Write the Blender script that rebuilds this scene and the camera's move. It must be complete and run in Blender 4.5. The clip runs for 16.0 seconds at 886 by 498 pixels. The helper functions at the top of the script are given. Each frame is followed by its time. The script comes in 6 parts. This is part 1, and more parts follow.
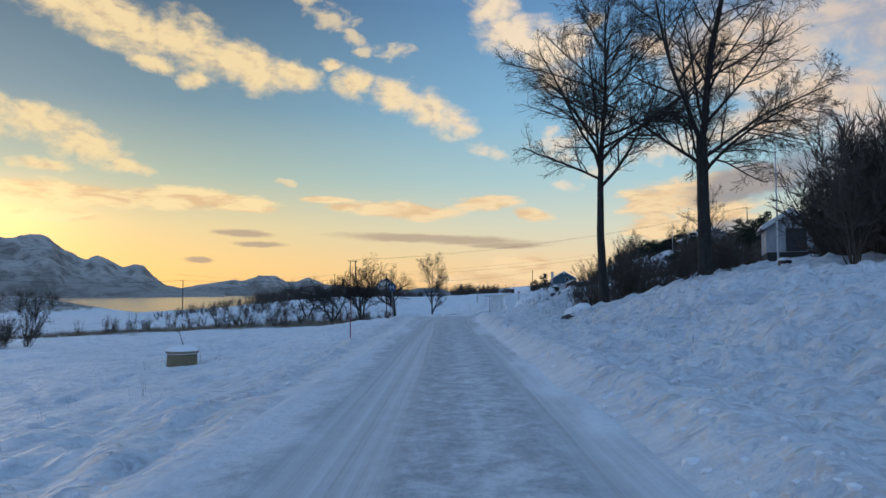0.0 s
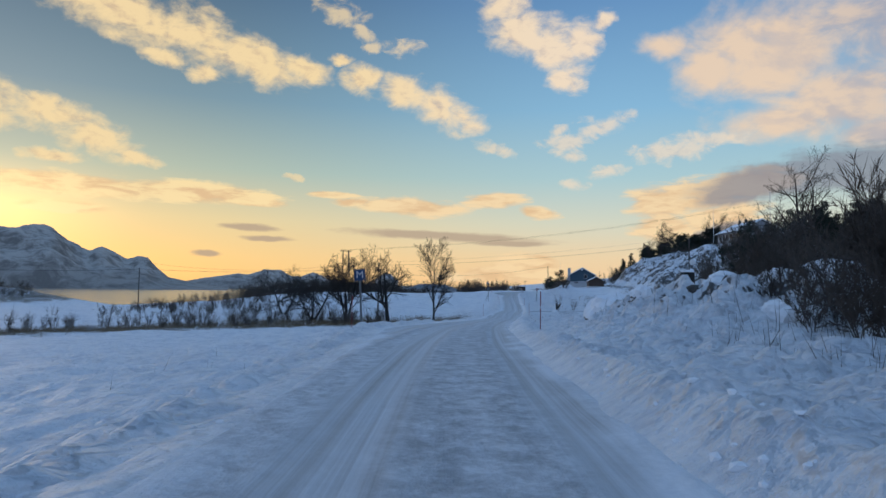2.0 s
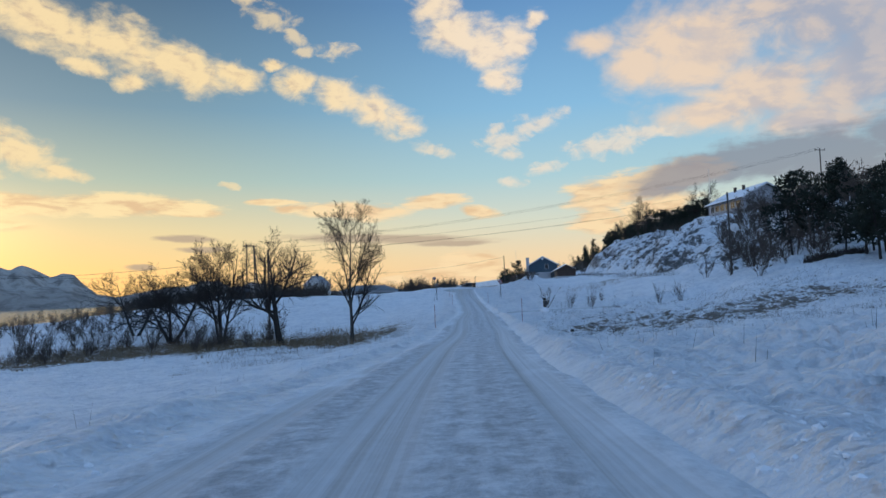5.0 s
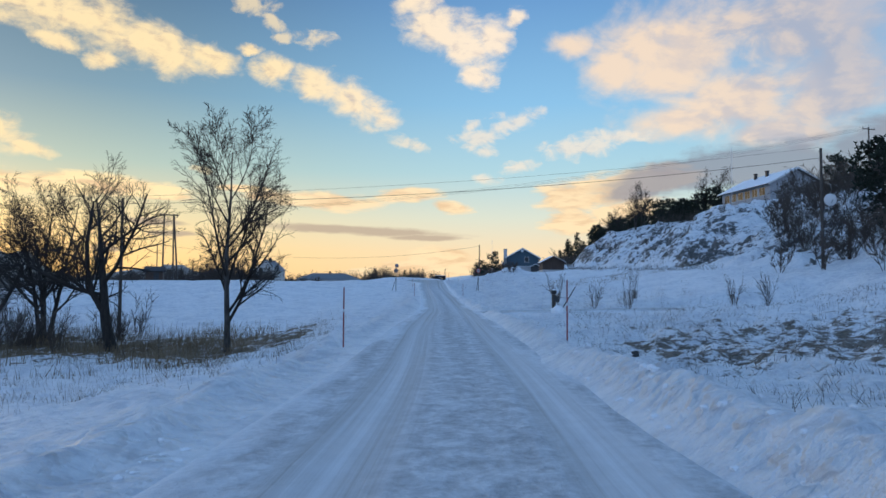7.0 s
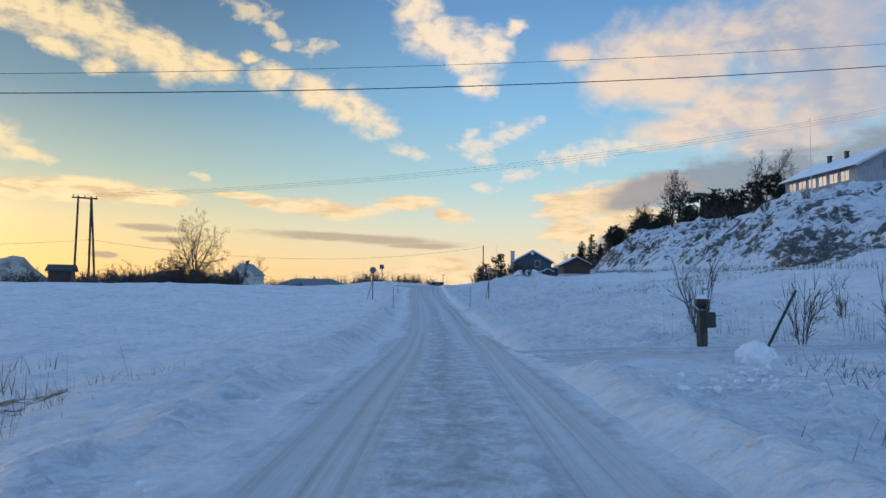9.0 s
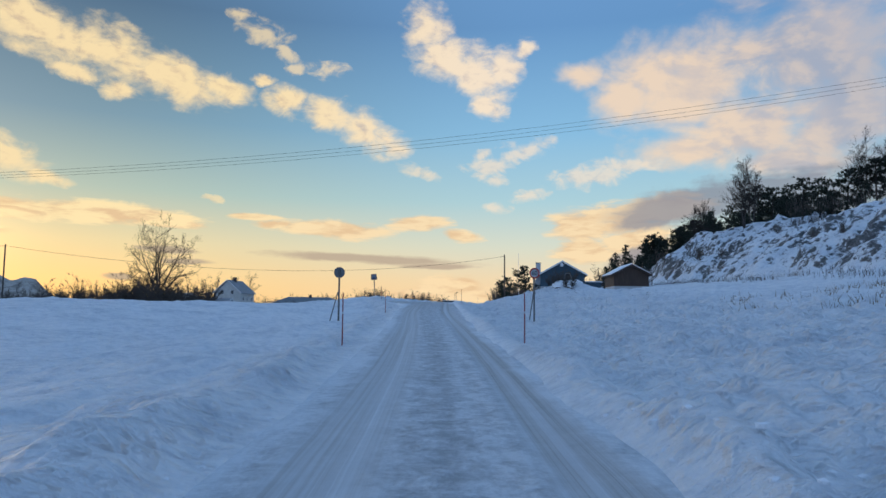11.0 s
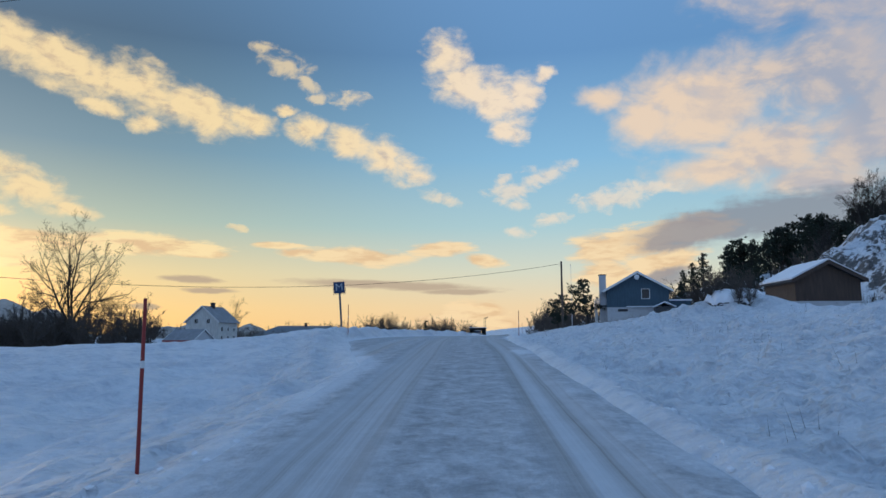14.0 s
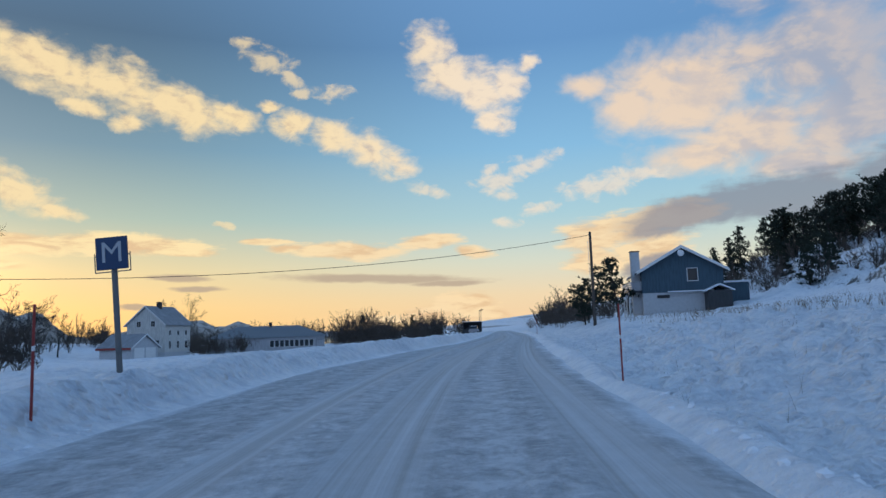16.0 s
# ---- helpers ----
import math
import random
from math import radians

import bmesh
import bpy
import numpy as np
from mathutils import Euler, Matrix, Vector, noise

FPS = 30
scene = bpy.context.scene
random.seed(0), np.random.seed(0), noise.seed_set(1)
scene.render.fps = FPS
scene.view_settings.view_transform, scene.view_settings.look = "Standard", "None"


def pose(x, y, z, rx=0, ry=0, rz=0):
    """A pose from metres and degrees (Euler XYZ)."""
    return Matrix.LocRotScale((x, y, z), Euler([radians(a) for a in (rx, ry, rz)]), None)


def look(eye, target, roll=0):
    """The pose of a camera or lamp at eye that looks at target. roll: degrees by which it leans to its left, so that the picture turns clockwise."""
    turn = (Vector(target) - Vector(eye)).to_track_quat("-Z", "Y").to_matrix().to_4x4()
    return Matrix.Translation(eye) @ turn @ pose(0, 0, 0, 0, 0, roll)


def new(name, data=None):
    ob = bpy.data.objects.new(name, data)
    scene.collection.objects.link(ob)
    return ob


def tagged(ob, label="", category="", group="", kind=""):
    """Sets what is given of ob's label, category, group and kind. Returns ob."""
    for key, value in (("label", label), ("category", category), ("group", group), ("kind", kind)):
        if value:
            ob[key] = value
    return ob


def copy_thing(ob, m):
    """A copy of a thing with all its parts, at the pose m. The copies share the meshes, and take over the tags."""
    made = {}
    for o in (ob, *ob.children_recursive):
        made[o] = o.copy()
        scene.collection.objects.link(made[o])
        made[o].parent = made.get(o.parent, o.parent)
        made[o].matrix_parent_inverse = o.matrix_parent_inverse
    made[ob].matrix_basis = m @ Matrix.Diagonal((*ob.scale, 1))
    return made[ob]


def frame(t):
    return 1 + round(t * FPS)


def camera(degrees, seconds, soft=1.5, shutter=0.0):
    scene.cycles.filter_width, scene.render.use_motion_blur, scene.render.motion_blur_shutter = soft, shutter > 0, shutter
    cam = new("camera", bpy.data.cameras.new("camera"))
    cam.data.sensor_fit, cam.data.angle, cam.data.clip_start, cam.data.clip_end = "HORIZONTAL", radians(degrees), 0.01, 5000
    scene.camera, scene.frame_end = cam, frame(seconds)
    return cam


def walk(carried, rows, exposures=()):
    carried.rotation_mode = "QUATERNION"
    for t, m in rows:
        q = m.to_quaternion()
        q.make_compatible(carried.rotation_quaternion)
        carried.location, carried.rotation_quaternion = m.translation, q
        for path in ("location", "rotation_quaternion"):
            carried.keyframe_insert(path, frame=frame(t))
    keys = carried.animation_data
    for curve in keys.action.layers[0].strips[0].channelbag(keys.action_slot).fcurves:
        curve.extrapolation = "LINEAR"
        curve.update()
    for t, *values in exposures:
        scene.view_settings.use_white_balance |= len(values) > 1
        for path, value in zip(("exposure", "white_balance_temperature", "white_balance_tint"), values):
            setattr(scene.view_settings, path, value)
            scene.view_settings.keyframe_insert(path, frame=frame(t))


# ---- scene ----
cam = camera(63.77, 16.0)
PATH = [
    (0.0, pose(-0.00, 0.00, 1.30, 93.60, 0.00, 0.00)),
    (0.5, pose(0.04, 6.87, 1.21, 93.44, -0.20, 0.03)),
    (1.0, pose(0.04, 13.75, 1.25, 93.32, -0.43, 0.14)),
    (1.5, pose(0.07, 20.61, 1.25, 93.33, -0.94, 0.39)),
    (2.0, pose(0.13, 27.50, 1.06, 93.36, -0.94, 0.45)),
    (2.5, pose(0.16, 34.35, 0.99, 93.46, -0.21, 0.15)),
    (3.0, pose(0.27, 41.15, 1.00, 93.59, 0.74, -0.46)),
    (3.5, pose(0.49, 47.95, 0.93, 93.61, 1.60, -1.28)),
    (4.0, pose(0.79, 54.70, 0.78, 93.61, 2.15, -2.19)),
    (6.5, pose(3.90, 88.51, -0.21, 93.03, 0.42, -6.17)),
    (7.0, pose(4.74, 95.27, -0.36, 92.98, -0.35, -6.46)),
    (7.5, pose(5.58, 102.11, -0.54, 93.05, -0.81, -6.62)),
    (8.0, pose(6.40, 109.00, -0.56, 93.20, -0.81, -6.63)),
    (8.5, pose(7.25, 115.86, -0.57, 93.35, -0.54, -6.60)),
    (9.0, pose(8.02, 122.73, -0.57, 93.65, -0.73, -6.62)),
    (11.5, pose(11.74, 156.72, -0.68, 95.59, -0.30, -5.09)),
    (12.0, pose(12.33, 163.64, -0.51, 95.85, -0.12, -4.47)),
    (12.5, pose(12.81, 170.51, -0.27, 96.17, -0.13, -4.04)),
    (13.0, pose(13.22, 177.16, -0.05, 96.54, -0.10, -3.81)),
    (13.5, pose(13.74, 183.71, 0.25, 96.93, -0.10, -3.74)),
    (14.0, pose(14.22, 190.23, 0.57, 97.31, 0.24, -3.73)),
    (14.5, pose(14.71, 196.68, 0.92, 97.58, 0.94, -3.65)),
    (15.0, pose(15.21, 203.02, 1.26, 97.44, 1.76, -3.71)),
    (15.5, pose(15.80, 209.21, 1.52, 97.06, 2.22, -3.93)),
    (16.0, pose(16.27, 215.15, 1.74, 96.64, 1.94, -4.44)),
]
EXPOSURE = [(0.0, -0.07, 6410, 9), (2.5, -0.11, 6470, 10), (4.0, -0.06, 6410, 9.5), (6.5, 0.07, 6240, 9), (7.5, 0.16, 6210, 9), (8.5, 0.11, 6210, 9), (9.0, 0.06, 6240, 9),
            (11.5, -0.01, 6290, 9), (13.5, -0.05, 6330, 9), (14.7, -0.08, 6310, 9), (16.0, -0.02, 6270, 9)]
walk(cam, PATH, EXPOSURE)

# ---------------- world: late winter dusk, broken clouds lit from the left ----------------
world = bpy.data.worlds.new("winter_dusk_sky")
scene.world = world
world.use_nodes = True
WN, WL = world.node_tree.nodes, world.node_tree.links
WN.clear()


class Graph:
    """Short notation for shader nodes."""

    def __init__(self, tree):
        self.nodes, self.links = tree.nodes, tree.links

    def put(self, node, socket, value):
        if value is None:
            return
        if hasattr(value, "is_output"):
            self.links.new(value, node.inputs[socket])
        else:
            node.inputs[socket].default_value = value

    def math(self, op, a, b=None, c=None, clamp=False):
        n = self.nodes.new("ShaderNodeMath")
        n.operation, n.use_clamp = op, clamp
        for i, v in enumerate((a, b, c)):
            self.put(n, i, v)
        return n.outputs[0]

    def ramp(self, fac, stops, mode="LINEAR"):
        n = self.nodes.new("ShaderNodeValToRGB")
        n.color_ramp.interpolation = mode
        e = n.color_ramp.elements
        while len(e) < len(stops):
            e.new(0.5)
        for el, (p, col) in zip(e, stops):
            el.position = p
            el.color = (*col, 1) if isinstance(col, tuple) else (col, col, col, 1)
        self.put(n, 0, fac)
        return n.outputs[0]

    def mix(self, fac, a, b, blend="MIX"):
        n = self.nodes.new("ShaderNodeMix")
        n.data_type, n.blend_type, n.clamp_factor = "RGBA", blend, True
        self.put(n, 0, fac)
        for i, v in ((6, a), (7, b)):
            self.put(n, i, (*v, 1) if isinstance(v, tuple) and len(v) == 3 else v)
        return n.outputs[2]

    def noise(self, vec, scale, detail=4.0, rough=0.55, distort=0.0, color=False):
        n = self.nodes.new("ShaderNodeTexNoise")
        self.put(n, "Vector", vec)
        n.inputs["Scale"].default_value, n.inputs["Detail"].default_value = scale, detail
        n.inputs["Roughness"].default_value, n.inputs["Distortion"].default_value = rough, distort
        return n.outputs[1 if color else 0]

    def mapping(self, vec, loc=(0, 0, 0), rot=(0, 0, 0), scale=(1, 1, 1), kind="POINT"):
        n = self.nodes.new("ShaderNodeMapping")
        n.vector_type = kind
        self.put(n, 0, vec)
        n.inputs[1].default_value, n.inputs[2].default_value, n.inputs[3].default_value = loc, rot, scale
        return n.outputs[0]

    def span(self, v, lo, hi, to_lo=0.0, to_hi=1.0, kind="SMOOTHSTEP"):
        n = self.nodes.new("ShaderNodeMapRange")
        n.interpolation_type = kind
        self.put(n, 0, v)
        for i, k in enumerate((lo, hi, to_lo, to_hi)):
            n.inputs[i + 1].default_value = k
        return n.outputs[0]


def build_sky():
    g = Graph(world.node_tree)
    tc = g.nodes.new("ShaderNodeTexCoord").outputs["Generated"]
    sep = g.nodes.new("ShaderNodeSeparateXYZ")
    g.links.new(tc, sep.inputs[0])
    X, Y, Z = sep.outputs
    az = g.math("MULTIPLY", g.math("ARCTAN2", X, Y), 57.29578)
    el = g.math("MULTIPLY", g.math("ARCSINE", Z), 57.29578)
    # clear sky: warm towards the low sun on the left, clearer blue to the right
    e01 = g.math("DIVIDE", el, 90.0, clamp=True)
    # the top two stops lie out of view, raised to light the snow
    warm = g.ramp(e01, [(0.0, (0.88, 0.56, 0.21)), (0.025, (0.88, 0.60, 0.26)), (0.058, (0.74, 0.61, 0.34)),
                        (0.10, (0.38, 0.49, 0.42)), (0.16, (0.155, 0.285, 0.37)), (0.25, (0.064, 0.138, 0.23)),
                        (0.5, (0.205, 0.37, 0.66)), (1.0, (0.215, 0.385, 0.69))])
    cool = g.ramp(e01, [(0.0, (0.92, 0.62, 0.36)), (0.03, (0.86, 0.66, 0.42)), (0.06, (0.66, 0.68, 0.56)),
                        (0.10, (0.40, 0.60, 0.66)), (0.16, (0.24, 0.48, 0.70)), (0.25, (0.13, 0.29, 0.54)),
                        (0.5, (0.205, 0.37, 0.66)), (1.0, (0.215, 0.385, 0.69))])
    side = g.span(az, -24.0, 16.0)
    sky = g.mix(side, warm, cool)
    # away from the glow, the unseen lower sky is brightened blue to light the snow
    back = g.span(Y, 0.72, 0.10)
    sky = g.mix(back, sky, g.ramp(e01, [(0.0, (0.36, 0.43, 0.60)), (0.15, (0.32, 0.44, 0.68)), (0.5, (0.205, 0.37, 0.66)), (1.0, (0.215, 0.385, 0.69))]))
    # physical sky with the sun just above the ridge, as a faint tint
    phys = g.nodes.new("ShaderNodeTexSky")
    phys.sky_type, phys.sun_disc = "NISHITA", False
    phys.sun_elevation, phys.sun_rotation = radians(3.0), radians(-36.0)
    phys_s = g.mix(1.0, phys.outputs[0], (0.015, 0.015, 0.015), "MULTIPLY")
    sky = g.mix(1.0, sky, phys_s, "ADD")
    comb = g.nodes.new("ShaderNodeCombineXYZ")
    g.links.new(az, comb.inputs[0]), g.links.new(el, comb.inputs[1])
    P = comb.outputs[0]

    def nudged(vec, field, amount):
        n = g.nodes.new("ShaderNodeVectorMath")
        n.operation = "MULTIPLY_ADD"
        sub = g.nodes.new("ShaderNodeVectorMath")
        sub.operation = "SUBTRACT"
        g.links.new(field, sub.inputs[0])
        sub.inputs[1].default_value = (0.5, 0.5, 0.5)
        g.links.new(sub.outputs[0], n.inputs[0])
        n.inputs[1].default_value = amount
        g.links.new(vec, n.inputs[2])
        return n.outputs[0]

    # outlines pulled about by two scales of noise
    W = nudged(P, g.noise(P, 0.16, 3.0, 0.55, 0.0, color=True), (1.9, 1.0, 0.0))
    W = nudged(W, g.noise(P, 0.75, 4.0, 0.6, 0.0, color=True), (1.5, 0.9, 0.0))
    W_low = nudged(P, g.noise(g.mapping(P, scale=(0.5, 1.4, 1.0)), 0.4, 4.0, 0.6, 0.0, color=True), (2.6, 0.55, 0.0))

    def bank(blobs, vec):
        """Union of soft ellipses: azimuth, elevation, half length, half height, turn (degrees)."""
        out = None
        for a, e, la, le, turn in blobs:
            m = g.mapping(vec, (a, e, 0), (0, 0, radians(turn)), (la, le, 1000.0), "TEXTURE")
            t = g.nodes.new("ShaderNodeTexGradient")
            t.gradient_type = "SPHERICAL"
            g.links.new(m, t.inputs[0])
            out = t.outputs[1] if out is None else g.math("MAXIMUM", out, t.outputs[1])
        return out

    long_band = [(-28.7, 20.6, 5.0, 2.6, -15), (-33.5, 22.2, 6.0, 2.6, -15), (-24.7, 19.7, 6.0, 2.7, -17), (-20.0, 18.5, 5.8, 2.7, -18), (-15.5, 17.4, 5.2, 2.3, -17),
                 (-12.1, 17.1, 3.4, 1.7, -14), (-19.6, 16.1, 1.8, 0.9, 0), (-22.4, 16.9, 2.4, 0.9, -10), (-9.1, 18.0, 1.4, 0.6, 0)]
    twin = [(-7.1, 16.5, 2.3, 1.6, 0), (-4.0, 15.8, 2.5, 2.0, -20), (-1.5, 14.7, 4.5, 2.2, -30), (0.8, 13.8, 2.8, 1.5, -15)]
    scraps = [(-8.9, 21.4, 2.6, 1.2, -8), (-10.7, 22.6, 1.6, 0.7, 0), (-4.1, 19.2, 2.3, 0.9, 0), (-7.1, 20.1, 1.4, 0.8, -30), (-12.4, 8.6, 1.2, 0.35, 0),
              (3.5, 11.4, 2.4, 0.7, -15), (-6.6, 19.0, 0.9, 0.6, 0)]
    tower = [(4.0, 22.3, 2.9, 2.6, 0), (5.5, 20.3, 4.2, 2.1, -8), (8.3, 19.0, 4.1, 3.0, -25), (8.9, 16.8, 2.4, 1.4, -20), (10.6, 19.4, 1.9, 2.2, 30), (12.0, 20.8, 1.6, 0.9, 40)]
    left_heap = [(-29.3, 11.8, 4.9, 1.9, -14), (-26.8, 10.6, 4.5, 1.8, -16), (-24.5, 9.6, 2.8, 0.8, -8), (-30.3, 12.6, 2.8, 1.3, -14), (-29.6, 9.1, 2.6, 0.6, -4), (-34.5, 12.6, 5.0, 2.4, -10)]
    puffs = [(9.1, 11.9, 2.6, 1.4, 0), (9.0, 12.8, 1.4, 0.7, 0), (9.6, 10.9, 1.7, 0.7, 0), (9.8, 8.5, 1.6, 0.8, 0), (17.1, 10.8, 4.4, 1.1, 2), (12.2, 13.3, 3.0, 1.1, 10),
             (19.7, 11.6, 4.5, 0.8, 0), (12.7, 9.5, 2.2, 0.7, 0)]
    great = [(24.4, 17.0, 9.8, 5.3, -8), (28.8, 14.3, 7.6, 4.6, 0), (20.1, 16.9, 3.8, 3.2, 10), (33.5, 18.7, 11.0, 6.0, 0), (25.3, 12.6, 6.8, 2.0, -4), (36.0, 14.2, 9.0, 5.5, 0),
             (16.6, 18.8, 3.2, 1.8, 10), (31.5, 11.3, 6.0, 1.8, 0), (36.0, 25.0, 14.0, 6.0, 0)]
    bars = [(-27.9, 7.2, 9.2, 1.15, -2), (-19.7, 7.2, 8.4, 1.1, -2), (-28.9, 5.6, 4.2, 0.6, 0), (-15.6, 6.7, 4.0, 0.6, -3), (-3.3, 6.7, 6.2, 1.0, -3), (3.6, 7.3, 3.6, 0.95, 3),
            (7.0, 6.4, 2.4, 0.7, -10), (-7.8, 7.0, 2.6, 0.5, 0), (-9.5, 7.5, 3.0, 0.35, 0)]
    glowing = [(16.7, 7.0, 4.0, 1.9, 0), (19.1, 7.5, 5.3, 1.8, 6), (22.8, 8.3, 5.0, 1.6, 6), (16.8, 5.1, 3.5, 1.6, 0), (21.0, 5.8, 4.2, 1.8, 14),
               (5.7, 1.8, 3.3, 1.8, 0), (7.3, 2.3, 2.2, 1.4, 0), (3.0, 1.4, 2.7, 0.9, 0), (8.1, 1.2, 2.5, 1.0, 0), (0.2, 1.1, 2.4, 0.5, 0)]
    grey_bars = [(-0.6, 4.4, 11.0, 0.55, -2), (-15.6, 4.7, 3.3, 0.36, -1), (-14.3, 3.9, 2.9, 0.32, -1), (-19.1, 2.6, 1.8, 0.36, 0), (4.9, 3.9, 4.4, 0.36, 0)]
    gloom = [(25.1, 8.6, 8.6, 2.0, 10), (29.3, 9.1, 6.6, 2.3, 4), (33.4, 8.4, 6.6, 3.2, 0), (21.9, 7.5, 4.1, 1.2, 10), (21.0, 4.6, 3.3, 0.9, 15), (40.0, 9.5, 9.0, 3.6, 0)]
    high = bank(long_band + twin + tower + left_heap, W)
    thin = bank(scraps + puffs, W)
    big = bank(great, W)
    low = bank(bars + glowing, W_low)
    grey = g.math("MAXIMUM", bank(grey_bars, W_low), bank(gloom, W))
    streak = g.mapping(P, rot=(0, 0, radians(14)), scale=(0.66, 1.1, 1.0))
    flat = g.mapping(P, scale=(0.42, 1.7, 1.0))
    n_hi = g.noise(streak, 0.85, 8.0, 0.60, 0.4)
    n_hi2 = g.noise(g.mapping(streak, (0.28, 0.30, 0)), 0.85, 8.0, 0.60, 0.4)
    n_lo = g.noise(flat, 0.7, 7.0, 0.60, 0.3)
    n_soft = g.noise(P, 0.13, 3.0, 0.5)
    n_soft2 = g.noise(streak, 0.30, 7.0, 0.56, 0.3)
    n_soft3 = g.noise(g.mapping(streak, (0.5, 0.5, 0)), 0.30, 7.0, 0.56, 0.3)

    def cover(b, n, amp, lo, hi):
        inside = g.span(b, 0.0, 0.16)
        d = g.math("ADD", b, g.math("MULTIPLY", g.math("MULTIPLY_ADD", n, amp, -0.5 * amp), inside))
        return g.span(d, lo, hi)

    c_high = cover(high, g.math("ADD", g.math("MULTIPLY", n_hi, 0.42), g.math("MULTIPLY", n_soft2, 0.58)), 2.4, 0.06, 0.78)
    c_thin = cover(thin, n_hi, 2.6, 0.05, 0.95)
    c_big = cover(big, n_soft2, 1.5, 0.06, 0.80)
    c_low = cover(low, n_lo, 1.4, 0.10, 0.54)
    c_grey = cover(grey, n_lo, 0.9, 0.08, 0.60)
    # sunlit cream to peach on the side of the glow, mauve folds on the other
    relief = g.span(g.math("SUBTRACT", n_hi, n_hi2), -0.34, 0.05)
    swell = g.span(g.math("SUBTRACT", n_soft2, n_soft3), -0.12, 0.12)
    lit_high = g.mix(relief, g.mix(g.span(az, -12.0, 12.0), (0.70, 0.52, 0.34), (0.66, 0.56, 0.50)), g.mix(g.span(az, -12.0, 12.0), (1.0, 0.76, 0.42), (0.97, 0.78, 0.58)))
    shade_big = g.mix(g.span(n_soft, 0.36, 0.62), (0.40, 0.42, 0.50), (0.56, 0.50, 0.50))
    lit_big = g.mix(g.span(g.math("ADD", az, g.math("ADD", g.math("MULTIPLY", swell, -8.0), g.math("MULTIPLY", el, 0.35))), 22.0, 40.0), (0.90, 0.68, 0.49), shade_big)
    lit_low = g.mix(g.span(n_lo, 0.36, 0.58), (0.84, 0.56, 0.31), g.mix(g.span(az, -18.0, 0.0), (1.06, 0.81, 0.43), (1.0, 0.74, 0.43)))
    sky = g.mix(g.math("MULTIPLY", c_big, 0.92), sky, lit_big)
    sky = g.mix(g.math("MULTIPLY", c_thin, 0.66), sky, lit_high)
    sky = g.mix(g.math("MULTIPLY", c_high, 0.95), sky, lit_high)
    sky = g.mix(g.math("MULTIPLY", c_low, 0.92), sky, lit_low)
    dusk = g.mix(g.span(az, 8.0, 24.0), (0.50, 0.38, 0.28), (0.27, 0.28, 0.33))
    sky = g.mix(g.math("MULTIPLY", c_grey, 0.82), sky, dusk)
    # glow over the ridge where the sun stands
    sun_m = g.mapping(P, (-33.0, 5.2, 0), (0, 0, 0), (11.0, 5.0, 1000.0), "TEXTURE")
    sun_t = g.nodes.new("ShaderNodeTexGradient")
    sun_t.gradient_type = "QUADRATIC_SPHERE"
    g.links.new(sun_m, sun_t.inputs[0])
    sky = g.mix(sun_t.outputs[1], sky, (0.6, 0.36, 0.10), "ADD")
    bg = g.nodes.new("ShaderNodeBackground")
    g.links.new(sky, bg.inputs[0])
    bg.inputs[1].default_value = SKY_STRENGTH
    out = g.nodes.new("ShaderNodeOutputWorld")
    g.links.new(bg.outputs[0], out.inputs[0])


SKY_STRENGTH = 1.0
build_sky()
sun_data = bpy.data.lights.new("sun", "SUN")
sun_data.energy, sun_data.angle, sun_data.color = 0.28, radians(12), (1.0, 0.82, 0.66)
sun = new("sun", sun_data)
sun.matrix_world = look((-640, 800, 135), (0, 0, 0))

# ---------------- materials ----------------


def material(name, rough=0.8, metal=0.0):
    m = bpy.data.materials.new(name)
    m.use_nodes = True
    g = Graph(m.node_tree)
    b = g.nodes["Principled BSDF"]
    b.inputs["Roughness"].default_value, b.inputs["Metallic"].default_value = rough, metal
    return m, g, b


def obj_coords(g):
    return g.nodes.new("ShaderNodeTexCoord").outputs["Object"]


def bump(g, b, height, strength, dist):
    n = g.nodes.new("ShaderNodeBump")
    n.inputs["Strength"].default_value, n.inputs["Distance"].default_value = strength, dist
    g.links.new(height, n.inputs["Height"])
    g.links.new(n.outputs[0], b.inputs["Normal"])


def plain(name, col, rough=0.75, metal=0.0, vary=0.25, scale=3.0, depth=0.004):
    """Painted or natural surface with blotches and fine grain."""
    m, g, b = material(name, rough, metal)
    c = obj_coords(g)
    info = g.nodes.new("ShaderNodeObjectInfo").outputs["Random"]
    n1, n2 = g.noise(c, scale, 5, 0.6), g.noise(c, scale * 14, 3, 0.6)
    f = g.math("ADD", g.math("MULTIPLY", n1, 0.7), g.math("MULTIPLY", n2, 0.3))
    f = g.math("ADD", f, g.math("MULTIPLY_ADD", info, 0.16, -0.08))
    lo, hi = tuple(v * (1 - vary) for v in col), tuple(min(1.0, v * (1 + vary)) for v in col)
    g.links.new(g.ramp(f, [(0.3, lo), (0.7, hi)]), b.inputs["Base Color"])
    bump(g, b, n2, 0.4, depth)
    return m


